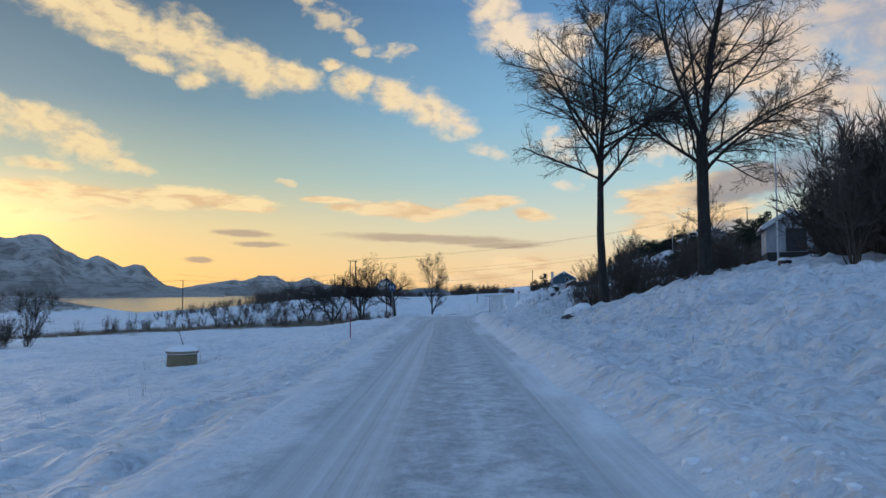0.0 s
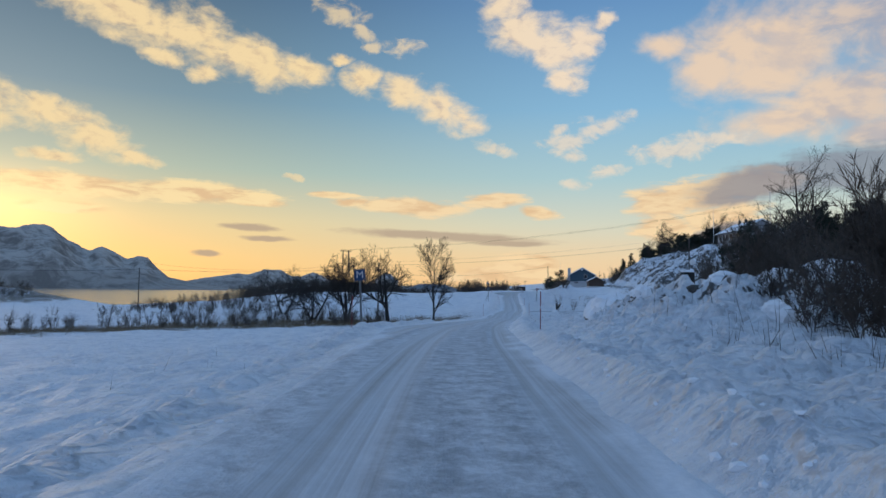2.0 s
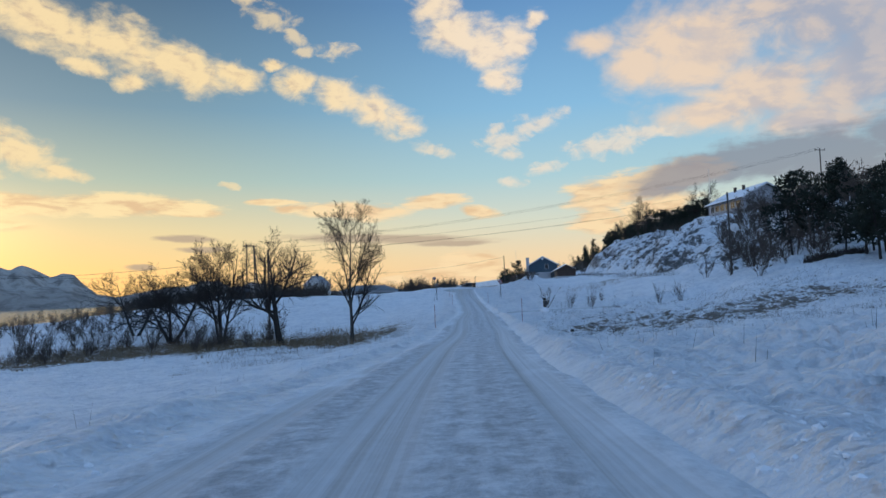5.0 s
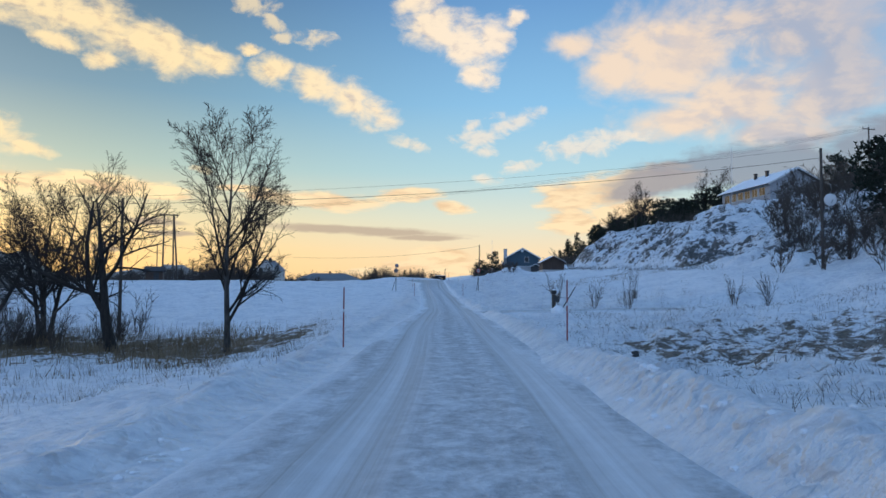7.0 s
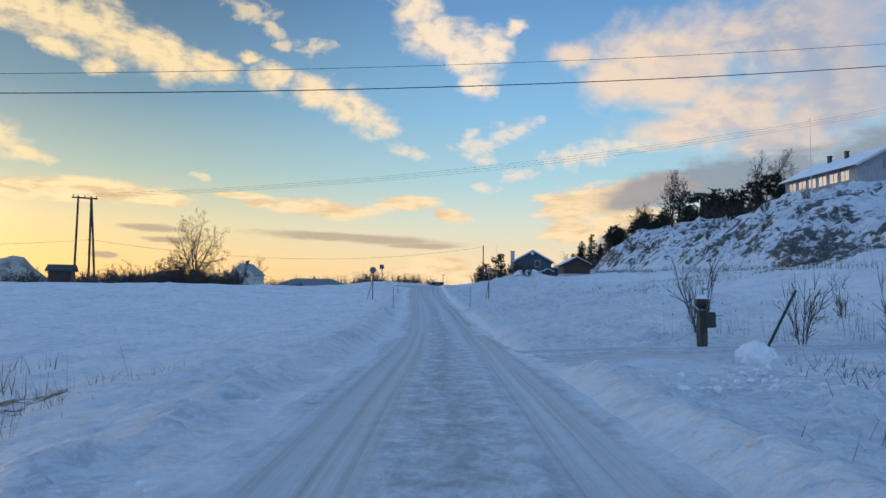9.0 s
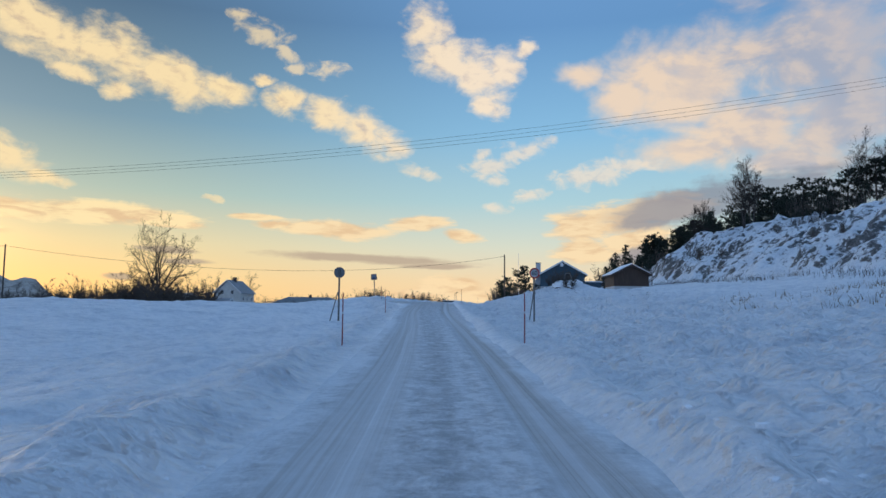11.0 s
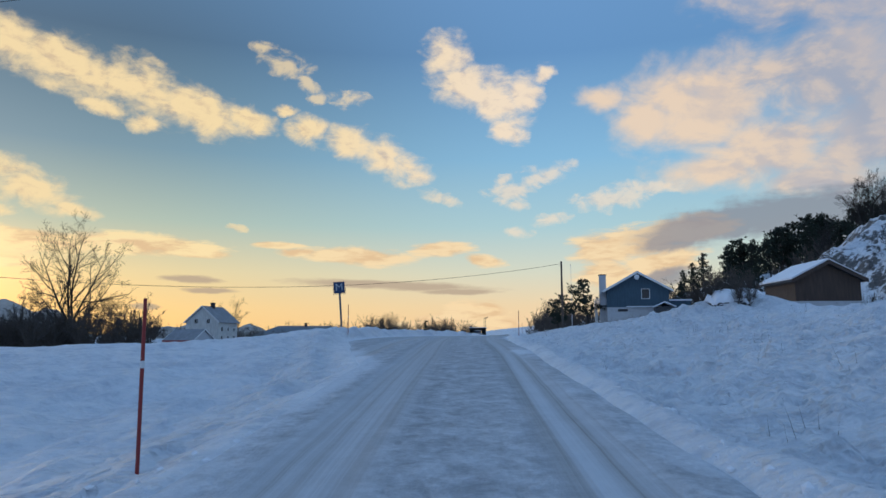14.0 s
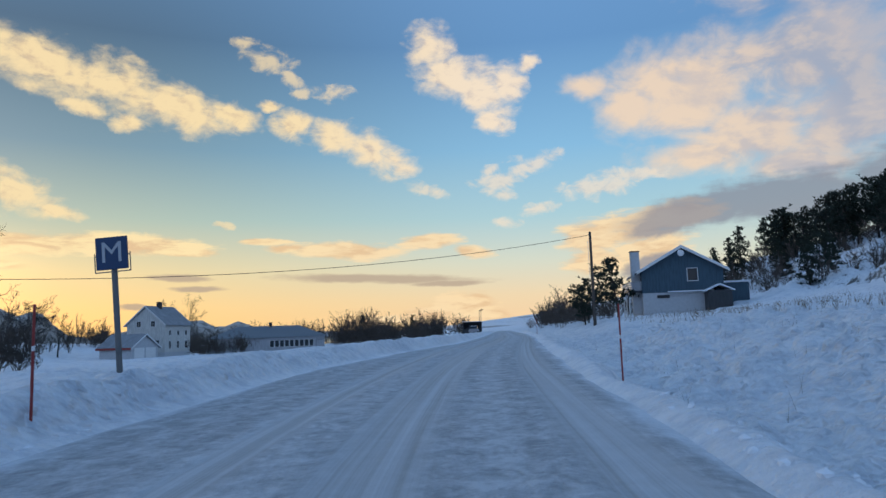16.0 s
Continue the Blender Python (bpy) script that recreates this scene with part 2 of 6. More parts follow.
def snow_ground():
    """Snow over stubble, heather and rock; the 'bare' colour layer tells where the cover is thin."""
    m, g, b = material("snow_cover", 0.55)
    c = obj_coords(g)
    at = g.nodes.new("ShaderNodeVertexColor")
    at.layer_name = "bare"
    sep = g.nodes.new("ShaderNodeSeparateColor")
    g.links.new(at.outputs[0], sep.inputs[0])
    thin, rocky = sep.outputs[0], sep.outputs[1]
    tuft = g.noise(g.mapping(c, scale=(1, 1, 1.6)), 1.7, 7, 0.68)
    patch = g.noise(c, 0.28, 5, 0.62)
    ledge = g.noise(g.mapping(c, scale=(0.9, 0.9, 1.1)), 1.0, 9, 0.78, 0.15)
    soft_mask = g.math("ADD", g.math("MULTIPLY", tuft, 0.58), g.math("MULTIPLY", patch, 0.42))
    rock_mask = g.math("ADD", g.math("MULTIPLY", ledge, 0.72), g.math("MULTIPLY", tuft, 0.28))
    mask = g.math("ADD", soft_mask, g.math("MULTIPLY", g.math("SUBTRACT", rock_mask, soft_mask), rocky))
    cut = g.math("SUBTRACT", 0.86, g.math("MULTIPLY", thin, 0.42))
    bare = g.span(g.math("SUBTRACT", mask, cut), -0.01, 0.05)
    drift = g.noise(c, 0.5, 4, 0.6)
    # lump shading is put into the snow colour as darker and lighter mottles
    shade_mottle = g.noise(g.mapping(c, rot=(0, 0, 0.4), scale=(1.0, 1.3, 1.0)), 2.4, 7, 0.72)
    snow = g.ramp(g.math("ADD", g.math("MULTIPLY", drift, 0.4), g.math("MULTIPLY", shade_mottle, 0.6)), [(0.40, (0.64, 0.675, 0.73)), (0.50, (0.80, 0.825, 0.86)), (0.58, (0.89, 0.90, 0.92))])
    straw = g.ramp(g.noise(c, 6.0, 4, 0.7), [(0.3, (0.07, 0.05, 0.035)), (0.7, (0.26, 0.19, 0.11))])
    rock = g.ramp(g.noise(c, 2.2, 5, 0.7), [(0.3, (0.035, 0.035, 0.038)), (0.7, (0.15, 0.145, 0.14))])
    under = g.mix(rocky, straw, rock)
    g.links.new(g.mix(bare, snow, under), b.inputs["Base Color"])
    wind = g.noise(g.mapping(c, rot=(0, 0, 0.9), scale=(1.0, 2.0, 1.0)), 2.2, 5, 0.58)
    vo = g.nodes.new("ShaderNodeTexVoronoi")
    vo.feature, vo.inputs["Scale"].default_value, vo.inputs["Smoothness"].default_value = "SMOOTH_F1", 4.4, 0.5
    twist = g.nodes.new("ShaderNodeVectorMath")
    twist.operation = "MULTIPLY_ADD"
    g.links.new(g.noise(c, 2.0, 3, 0.5, color=True), twist.inputs[0])
    twist.inputs[1].default_value = (0.45, 0.45, 0.3)
    g.links.new(c, twist.inputs[2])
    g.links.new(twist.outputs[0], vo.inputs["Vector"])
    fine = g.math("ADD", g.math("MULTIPLY", g.noise(c, 5.5, 6, 0.66), 0.62), g.math("MULTIPLY", g.noise(c, 24.0, 3, 0.6), 0.10))
    lump = g.math("MULTIPLY", g.math("SUBTRACT", 0.6, vo.outputs["Distance"]), g.math("MULTIPLY_ADD", sep.outputs[2], 1.3, 0.12))
    bump(g, b, g.math("ADD", g.math("ADD", g.math("MULTIPLY", wind, 0.9), fine), lump), 0.95, 0.22)
    return m


def snow_road():
    """Packed snow with polished wheel tracks running along the road (UV: metres across, metres along)."""
    m, g, b = material("packed_snow", 0.75)
    b.inputs["Specular IOR Level"].default_value = 0.25
    uv = g.nodes.new("ShaderNodeUVMap").outputs[0]
    wander = g.noise(g.mapping(uv, scale=(0.0, 0.02, 1)), 1.0, 2, 0.5, color=True)
    sub = g.nodes.new("ShaderNodeVectorMath")
    sub.operation = "MULTIPLY_ADD"
    g.links.new(wander, sub.inputs[0])
    sub.inputs[1].default_value = (1.0, 0, 0)
    g.links.new(uv, sub.inputs[2])
    v = sub.outputs[0]
    sx = g.nodes.new("ShaderNodeSeparateXYZ")
    g.links.new(v, sx.inputs[0])
    u = sx.outputs[0]
    track = None
    for at_u, wide in ((-0.45, 0.55), (1.78, 0.45), (-1.9, 0.3)):
        t = g.math("SUBTRACT", 1.0, g.span(g.math("ABSOLUTE", g.math("SUBTRACT", u, at_u)), wide * 0.45, wide * 1.25))
        track = t if track is None else g.math("MAXIMUM", track, t)
    broad = g.noise(g.mapping(v, scale=(1.9, 0.010, 1)), 1.0, 2, 0.5)
    lines = g.noise(g.mapping(v, scale=(5.0, 0.016, 1)), 1.0, 7, 0.74)
    crumb = g.noise(g.mapping(v, scale=(3.2, 2.4, 1)), 1.0, 6, 0.66, 0.4)
    grain = g.noise(g.mapping(uv, scale=(11.0, 8.0, 1)), 1.0, 5, 0.72)
    rough_part = g.math("ADD", g.math("MULTIPLY", crumb, 0.5), g.math("ADD", g.math("MULTIPLY", grain, 0.28), g.math("MULTIPLY", broad, 0.22)))
    at = g.nodes.new("ShaderNodeVertexColor")
    at.layer_name = "loose"
    grit = g.nodes.new("ShaderNodeSeparateColor")
    g.links.new(at.outputs[0], grit.inputs[0])
    # packed snow tones, widened to put some relief shading into the colour
    packed = g.ramp(rough_part, [(0.41, (0.36, 0.375, 0.395)), (0.50, (0.52, 0.54, 0.565)), (0.58, (0.68, 0.70, 0.725))])
    polished = g.ramp(lines, [(0.33, (0.30, 0.28, 0.26)), (0.41, (0.41, 0.40, 0.39)), (0.50, (0.50, 0.505, 0.515)), (0.64, (0.62, 0.635, 0.655))])
    col = g.mix(g.math("MULTIPLY", track, 0.85), packed, polished)
    col = g.mix(grit.outputs[1], col, g.mix(1.0, col, (0.86, 0.85, 0.84), "MULTIPLY"))
    fresh = g.ramp(grain, [(0.3, (0.66, 0.69, 0.73)), (0.7, (0.82, 0.84, 0.87))])
    g.links.new(g.mix(grit.outputs[0], col, fresh), b.inputs["Base Color"])
    calm = g.math("MULTIPLY_ADD", track, -0.8, 1.0)
    h = g.math("ADD", g.math("MULTIPLY", lines, 0.22), g.math("MULTIPLY", g.math("ADD", g.math("MULTIPLY", crumb, 1.2), g.math("MULTIPLY", grain, 0.45)), calm))
    bump(g, b, h, 1.0, 0.085)
    return m


def water_surface():
    m, g, b = material("fjord_water", 0.20)
    b.inputs["Base Color"].default_value = (0.10, 0.12, 0.13, 1)
    bump(g, b, g.noise(g.mapping(obj_coords(g), scale=(0.05, 0.12, 1)), 1.0, 3, 0.5), 0.4, 0.4)
    return m


def mountain_surface():
    m, g, b = material("snowy_mountain", 0.85)
    c = obj_coords(g)
    geo = g.nodes.new("ShaderNodeNewGeometry")
    sep = g.nodes.new("ShaderNodeSeparateXYZ")
    g.links.new(geo.outputs["Normal"], sep.inputs[0])
    pos = g.nodes.new("ShaderNodeSeparateXYZ")
    g.links.new(c, pos.inputs[0])
    n = g.noise(g.mapping(c, scale=(1.0, 1.0, 0.6)), 0.020, 9, 0.72, 0.6)
    f = g.math("ADD", g.math("MULTIPLY", sep.outputs[2], 0.55), g.math("MULTIPLY", n, 1.1))
    low = g.span(pos.outputs[2], 25.0, 70.0)
    snow = g.math("MULTIPLY", g.span(f, 0.88, 1.16), g.math("MULTIPLY_ADD", low, 0.45, 0.55))
    g.links.new(g.mix(snow, (0.19, 0.17, 0.15), (0.50, 0.455, 0.405)), b.inputs["Base Color"])
    bump(g, b, n, 1.0, 9.0)
    return m


def bark(name, lo, hi, rough=0.9):
    m, g, b = material(name, rough)
    c = obj_coords(g)
    n = g.noise(g.mapping(c, scale=(9, 9, 2.2)), 1.0, 5, 0.65)
    g.links.new(g.ramp(n, [(0.3, lo), (0.7, hi)]), b.inputs["Base Color"])
    bump(g, b, n, 0.7, 0.02)
    return m


def boards(name, col, pitch=0.14, upright=True, rough=0.75):
    """Painted weatherboard cladding."""
    m, g, b = material(name, rough)
    c = obj_coords(g)
    w = g.nodes.new("ShaderNodeTexWave")
    w.wave_type, w.bands_direction, w.wave_profile = "BANDS", ("X" if upright else "Z"), "SAW"
    w.inputs["Scale"].default_value = 0.314 / pitch
    g.links.new(c, w.inputs[0])
    n = g.noise(g.mapping(c, scale=(6, 6, 0.8)), 1.0, 5, 0.6)
    lo, hi = tuple(v * 0.72 for v in col), tuple(min(1.0, v * 1.18) for v in col)
    g.links.new(g.ramp(n, [(0.3, lo), (0.7, hi)]), b.inputs["Base Color"])
    bump(g, b, w.outputs[1], 0.6, 0.02)
    return m


def glass(name="window_glass"):
    m, g, b = material(name, 0.06)
    b.inputs["Base Color"].default_value = (0.02, 0.025, 0.03, 1)
    b.inputs["IOR"].default_value = 1.5
    return m


M_SNOW, M_ROAD, M_WATER, M_MOUNT = snow_ground(), snow_road(), water_surface(), mountain_surface()
M_CAP = plain("fresh_snow", (0.84, 0.86, 0.89), 0.6, vary=0.06, scale=1.2, depth=0.03)
M_BARK = bark("dark_bark", (0.010, 0.009, 0.009), (0.042, 0.037, 0.032))
M_TWIG = plain("brown_twig", (0.030, 0.024, 0.020), 0.9, vary=0.3)
M_BIRCH = bark("birch_bark", (0.02, 0.019, 0.018), (0.10, 0.092, 0.084))
M_SHRUB = plain("shrub_twig", (0.085, 0.068, 0.055), 0.9, vary=0.4)
M_STRAW = plain("dry_grass", (0.17, 0.125, 0.075), 0.95, vary=0.5, scale=0.6)
M_STALK = plain("dry_stalk", (0.075, 0.058, 0.042), 0.95, vary=0.4, scale=0.8)
M_NEEDLE = plain("pine_needles", (0.020, 0.030, 0.019), 0.9, vary=0.5, scale=0.5)
M_STEEL = plain("galvanised_steel", (0.15, 0.157, 0.16), 0.5, 0.6, vary=0.2)
M_POLE = bark("weathered_pole", (0.04, 0.034, 0.03), (0.12, 0.10, 0.085))
M_RED = plain("red_plastic", (0.26, 0.028, 0.024), 0.5, vary=0.15)
M_WHITE = plain("white_plastic", (0.72, 0.72, 0.72), 0.5, vary=0.08)
M_SIGNBLUE = plain("sign_blue", (0.010, 0.042, 0.115), 0.45, vary=0.1)
M_SIGNWHITE = plain("sign_white", (0.40, 0.42, 0.44), 0.45, vary=0.06)
M_SIGNRED = plain("sign_red", (0.42, 0.03, 0.03), 0.45, vary=0.1)
M_SIGNBACK = plain("sign_back", (0.16, 0.17, 0.18), 0.55, 0.3, vary=0.1)
M_BLACK = plain("black_paint", (0.02, 0.02, 0.022), 0.5, vary=0.2)
M_CABLE = plain("cable", (0.02, 0.02, 0.022), 0.6, vary=0.1)
M_ROCK = plain("grey_rock", (0.06, 0.058, 0.055), 0.9, vary=0.55, scale=1.6, depth=0.05)
M_CONCRETE = plain("yellowed_concrete", (0.22, 0.18, 0.11), 0.9, vary=0.25)
M_GREYWALL = plain("grey_render", (0.50, 0.51, 0.52), 0.85, vary=0.12)
M_BLUEWALL = boards("blue_boards", (0.050, 0.092, 0.125))
M_WHITEWALL = boards("white_boards", (0.62, 0.61, 0.57), upright=False)
M_PALEWALL = boards("pale_grey_boards", (0.44, 0.45, 0.47))
M_BROWNWALL = boards("brown_boards", (0.072, 0.045, 0.032))
M_DARKWALL = boards("dark_boards", (0.05, 0.052, 0.055))
M_TRIM = plain("white_trim", (0.72, 0.72, 0.70), 0.6, vary=0.08)
M_ROOF = plain("dark_roof", (0.045, 0.045, 0.048), 0.8, vary=0.25)
M_FROST = plain("frosted_roof", (0.24, 0.25, 0.265), 0.8, vary=0.3, scale=0.8)
M_REDEDGE = plain("red_eaves", (0.26, 0.04, 0.03), 0.7, vary=0.2)
M_GLASS = glass()
M_CARPAINT = plain("silver_car_paint", (0.30, 0.31, 0.33), 0.3, 0.5, vary=0.05)
M_TYRE = plain("tyre_rubber", (0.015, 0.015, 0.015), 0.9, vary=0.1)

# ---------------- mesh helpers ----------------
RNG = np.random.default_rng(7)


def part(name, bm, mat, parent=None, label=""):
    """Links a bmesh, or a mesh, as one object."""
    if isinstance(bm, bmesh.types.BMesh):
        me = bpy.data.meshes.new(name)
        bm.to_mesh(me)
        bm.free()
    else:
        me = bm
    if mat is not None and not me.materials:
        me.materials.append(mat)
    ob = new(name, me)
    ob.parent = parent
    if label:
        tagged(ob, label)
    return ob


def thing(name, m, label, category, group="", kind=""):
    ob = new(name)
    ob.empty_display_size = 0.2
    ob.matrix_world = m
    return tagged(ob, label, category, group, kind)


def mesh_of(name, verts, faces, smooth=False):
    me = bpy.data.meshes.new(name)
    me.from_pydata([tuple(v) for v in verts], [], [tuple(int(i) for i in f) for f in faces])
    if smooth:
        me.shade_smooth()
    me.update()
    return me


def box(bm, cx, cy, cz, sx, sy, sz, bevel=0.0, m=None):
    r = bmesh.ops.create_cube(bm, size=1.0, matrix=(m or Matrix()) @ Matrix.Translation((cx, cy, cz)) @ Matrix.Diagonal((sx, sy, sz, 1)))
    if bevel:
        es = list({e for v in r["verts"] for e in v.link_edges})
        bmesh.ops.bevel(bm, geom=es, offset=bevel, segments=2, affect="EDGES")
    return bm


def boxed(*a, **k):
    return box(bmesh.new(), *a, **k)


def rod(bm, p, q, r0, r1=None, sides=10, caps=True):
    p, q = Vector(p), Vector(q)
    d = q - p
    m = Matrix.Translation((p + q) / 2) @ d.to_track_quat("Z", "Y").to_matrix().to_4x4()
    bmesh.ops.create_cone(bm, cap_ends=caps, segments=sides, radius1=r0, radius2=r0 if r1 is None else r1, depth=d.length, matrix=m)
    return bm


def rodded(*a, **k):
    return rod(bmesh.new(), *a, **k)


def value_noise(x, y, seed):
    """Smooth noise in -1..1 on arrays of metres (unit cells)."""
    xi, yi = np.floor(x).astype(np.int64), np.floor(y).astype(np.int64)
    xf, yf = x - xi, y - yi
    u, v = xf * xf * xf * (xf * (xf * 6 - 15) + 10), yf * yf * yf * (yf * (yf * 6 - 15) + 10)

    def h(a, b):
        n = (a * 374761393 + b * 668265263 + seed * 1442695041) & 0x7FFFFFFF
        n = ((n ^ (n >> 13)) * 1274126177) & 0x7FFFFFFF
        return ((n ^ (n >> 16)) & 0xFFFF) / 32767.5 - 1.0

    a, b, c, d = h(xi, yi), h(xi + 1, yi), h(xi, yi + 1), h(xi + 1, yi + 1)
    return (a * (1 - u) + b * u) * (1 - v) + (c * (1 - u) + d * u) * v


def fbm(x, y, seed, octaves=4, gain=0.5):
    out, amp = np.zeros_like(x), 1.0
    for i in range(octaves):
        ang = 0.5 + i
        xr, yr = x * math.cos(ang) - y * math.sin(ang), x * math.sin(ang) + y * math.cos(ang)
        out += amp * value_noise(xr * 2**i, yr * 2**i, seed + i)
        amp *= gain
    return out


# ---------------- the lie of the land ----------------
ROAD_Y = np.array([-60.0, 0.0, 27.5, 41.0, 55.0, 72.0, 88.5, 102.0, 123.0, 157.0, 170.5, 184.0, 197.0, 209.0, 222.0, 240.0, 277.0, 363.0, 480.0, 900.0])
ROAD_X = np.array([-0.3, 0.0, 0.13, 0.27, 0.8, 2.2, 3.9, 5.6, 8.0, 11.74, 12.8, 13.75, 14.7, 15.75, 17.1, 19.9, 26.9, 41.0, 60.0, 128.0])
ROAD_Z = np.array([0.30, 0.05, -0.19, -0.26, -0.48, -0.98, -1.46, -1.79, -1.82, -1.94, -1.52, -1.0, -0.33, 0.26, 0.62, 0.84, 1.02, 1.20, 1.3, 1.3])
EDGE_Y = np.array([-60.0, 35.0, 48.0, 58.0, 74.0, 90.0, 130.0, 160.0, 205.0, 220.0, 236.0, 262.0, 900.0])
EDGE_L = np.array([-2.0, -2.0, -2.6, -3.5, -3.3, -2.3, -1.75, -1.85, -1.9, -4.7, -5.2, -3.2, -3.0])
EDGE_R = np.array([1.75, 1.75, 1.85, 1.9, 1.9, 2.0, 2.1, 1.9, 2.1, 2.2, 2.3, 2.3, 2.6])
SITE_Y = np.array([-40.0, 0.0, 30.0, 60.0, 95.0, 119.0, 140.0, 170.0, 205.0, 224.0, 240.0, 320.0])
LEFT_D = np.array([0.9, 4.0, 10.0, 22.0, 45.0, 90.0, 160.0, 330.0])
LEFT_Z = np.array([
    [-0.2, -0.5, -1.5, -2.2, -3.2, -5.0, -7.0, -8.4], [-0.3, -0.7, -1.6, -2.3, -3.4, -5.5, -7.2, -8.4],
    [-0.5, -1.0, -1.9, -2.6, -3.6, -5.6, -7.3, -8.4], [-0.7, -1.0, -2.0, -3.0, -4.2, -5.8, -7.3, -8.4],
    [-1.75, -2.2, -3.1, -4.0, -4.8, -5.9, -7.2, -8.4], [-2.0, -2.75, -3.8, -4.5, -5.0, -5.8, -7.0, -8.3],
    [-1.92, -2.4, -3.6, -4.5, -4.9, -5.3, -6.5, -8.0], [-1.62, -1.75, -2.6, -2.7, -3.2, -4.8, -6.9, -8.3],
    [-0.3, -0.6, -0.3, 0.1, 0.1, -4.2, -7.6, -8.4], [0.95, 0.8, 0.3, 0.25, 0.1, -3.9, -7.8, -8.4],
    [1.15, 1.05, 0.5, 0.15, -0.2, -3.6, -8.0, -8.5], [1.3, 1.1, 0.6, 0.0, -0.9, -2.4, -8.0, -8.6]])
RIGHT_Y = np.array([-40.0, 0.0, 30.0, 33.0, 36.5, 44.0, 49.0, 53.0, 59.0, 72.0, 95.0, 119.0, 140.0, 170.0, 205.0, 240.0, 262.0, 285.0, 320.0])
RIGHT_D = np.array([0.9, 3.0, 6.0, 10.0, 16.0, 28.0, 32.0, 38.0, 52.0, 75.0])
RIGHT_Z = np.array([
    [0.2, 0.3, 1.2, 2.2, 3.0, 4.5, 5.1, 6.0, 8.0, 11.0], [0.1, 0.2, 0.9, 1.25, 1.3, 1.6, 2.3, 3.5, 7.0, 11.0],
    [-0.1, 0.1, 1.25, 2.15, 2.45, 3.1, 4.0, 5.4, 9.0, 12.0], [-0.15, 0.0, 0.95, 2.1, 2.8, 4.0, 5.0, 6.4, 9.0, 12.0],
    [-0.2, -0.1, 0.15, 0.9, 2.0, 3.8, 4.7, 6.2, 9.0, 12.0], [-0.25, -0.05, 0.3, 0.9, 2.0, 3.6, 4.5, 6.0, 9.0, 13.0],
    [-0.45, 0.1, 0.85, 1.4, 2.3, 3.4, 4.3, 5.8, 9.0, 13.0], [-0.62, 0.05, 0.8, 1.2, 1.5, 2.8, 3.9, 5.5, 9.0, 13.0],
    [-0.7, -0.4, 0.0, 0.2, 0.4, 1.5, 2.5, 4.0, 8.0, 12.0], [-0.95, -0.75, -0.1, -0.35, -0.4, 0.2, 1.0, 2.2, 6.0, 11.0],
    [-1.5, -1.7, -1.6, -1.5, -1.2, -0.2, 0.8, 2.2, 6.0, 11.0], [-2.0, -3.2, -3.3, -2.9, -2.4, -0.7, 0.0, 1.0, 4.0, 10.0],
    [-2.0, -2.0, -1.9, -1.6, -1.2, 0.8, 1.5, 2.6, 6.0, 12.0], [-1.8, -1.6, -1.2, -0.7, 0.0, 1.7, 3.3, 6.0, 11.0, 14.0],
    [-0.6, -0.5, 0.0, 0.7, 1.3, 2.6, 5.6, 8.4, 13.2, 16.0], [0.5, 0.7, 1.5, 2.0, 2.4, 3.3, 7.0, 10.2, 12.6, 15.5],
    [0.8, 1.0, 1.7, 2.2, 2.6, 4.3, 8.5, 12.8, 14.3, 16.0], [1.0, 1.3, 2.0, 2.4, 2.8, 4.2, 5.2, 7.0, 12.0, 16.5],
    [1.2, 1.6, 2.2, 2.6, 3.0, 4.6, 6.0, 8.6, 13.5, 19.0]])


def smooth_interp(x, xs, ys):
    """Cubic Hermite through the stations (ys may have columns), flat beyond the ends."""
    x = np.clip(np.asarray(x, float), xs[0], xs[-1])
    ys = np.asarray(ys, float)
    h = np.diff(xs)
    d = np.diff(ys, axis=0) / (h if ys.ndim == 1 else h[:, None])
    m = np.empty_like(ys)
    m[0], m[-1] = d[0], d[-1]
    hl, hr = (h[:-1], h[1:]) if ys.ndim == 1 else (h[:-1, None], h[1:, None])
    m[1:-1] = (d[:-1] * hr + d[1:] * hl) / (hl + hr)
    i = np.clip(np.searchsorted(xs, x) - 1, 0, len(xs) - 2)
    t = (x - xs[i]) / h[i]
    hh = h[i]
    if ys.ndim > 1:
        t, hh = t[:, None], hh[:, None]
    return ((1 + 2 * t) * (1 - t) ** 2 * ys[i] + t * (1 - t) ** 2 * hh * m[i]
            + t * t * (3 - 2 * t) * ys[i + 1] + t * t * (t - 1) * hh * m[i + 1])


def road_x(y):
    return smooth_interp(y, ROAD_Y, ROAD_X)


def road_z(y):
    return smooth_interp(y, ROAD_Y, ROAD_Z)


def edges(y):
    return np.interp(y, EDGE_Y, EDGE_L), np.interp(y, EDGE_Y, EDGE_R)


def step01(v, lo, hi):
    t = np.clip((v - lo) / (hi - lo), 0, 1)
    return t * t * (3 - 2 * t)


def lateral(d, stops, rows):
    """Interpolates each row of heights at its own distance."""
    i = np.clip(np.searchsorted(stops, d) - 1, 0, len(stops) - 2)
    t = np.clip((d - stops[i]) / (stops[i + 1] - stops[i]), 0, 1)
    t = t * 0.5 + 0.5 * t * t * (3 - 2 * t)
    k = np.arange(len(d))
    return rows[k, i] * (1 - t) + rows[k, i + 1] * t


SEA = -9.0
STREAM_X = np.array([-90.0, -75.0, -55.0, -38.0, -22.0, -10.0, 0.0, 6.0])  # the reedy stream on the left
STREAM_Y = np.array([95.0, 103.0, 119.0, 136.0, 144.0, 140.0, 133.0, 128.0])
DRIVE_Y = 138.6  # the side road on the right


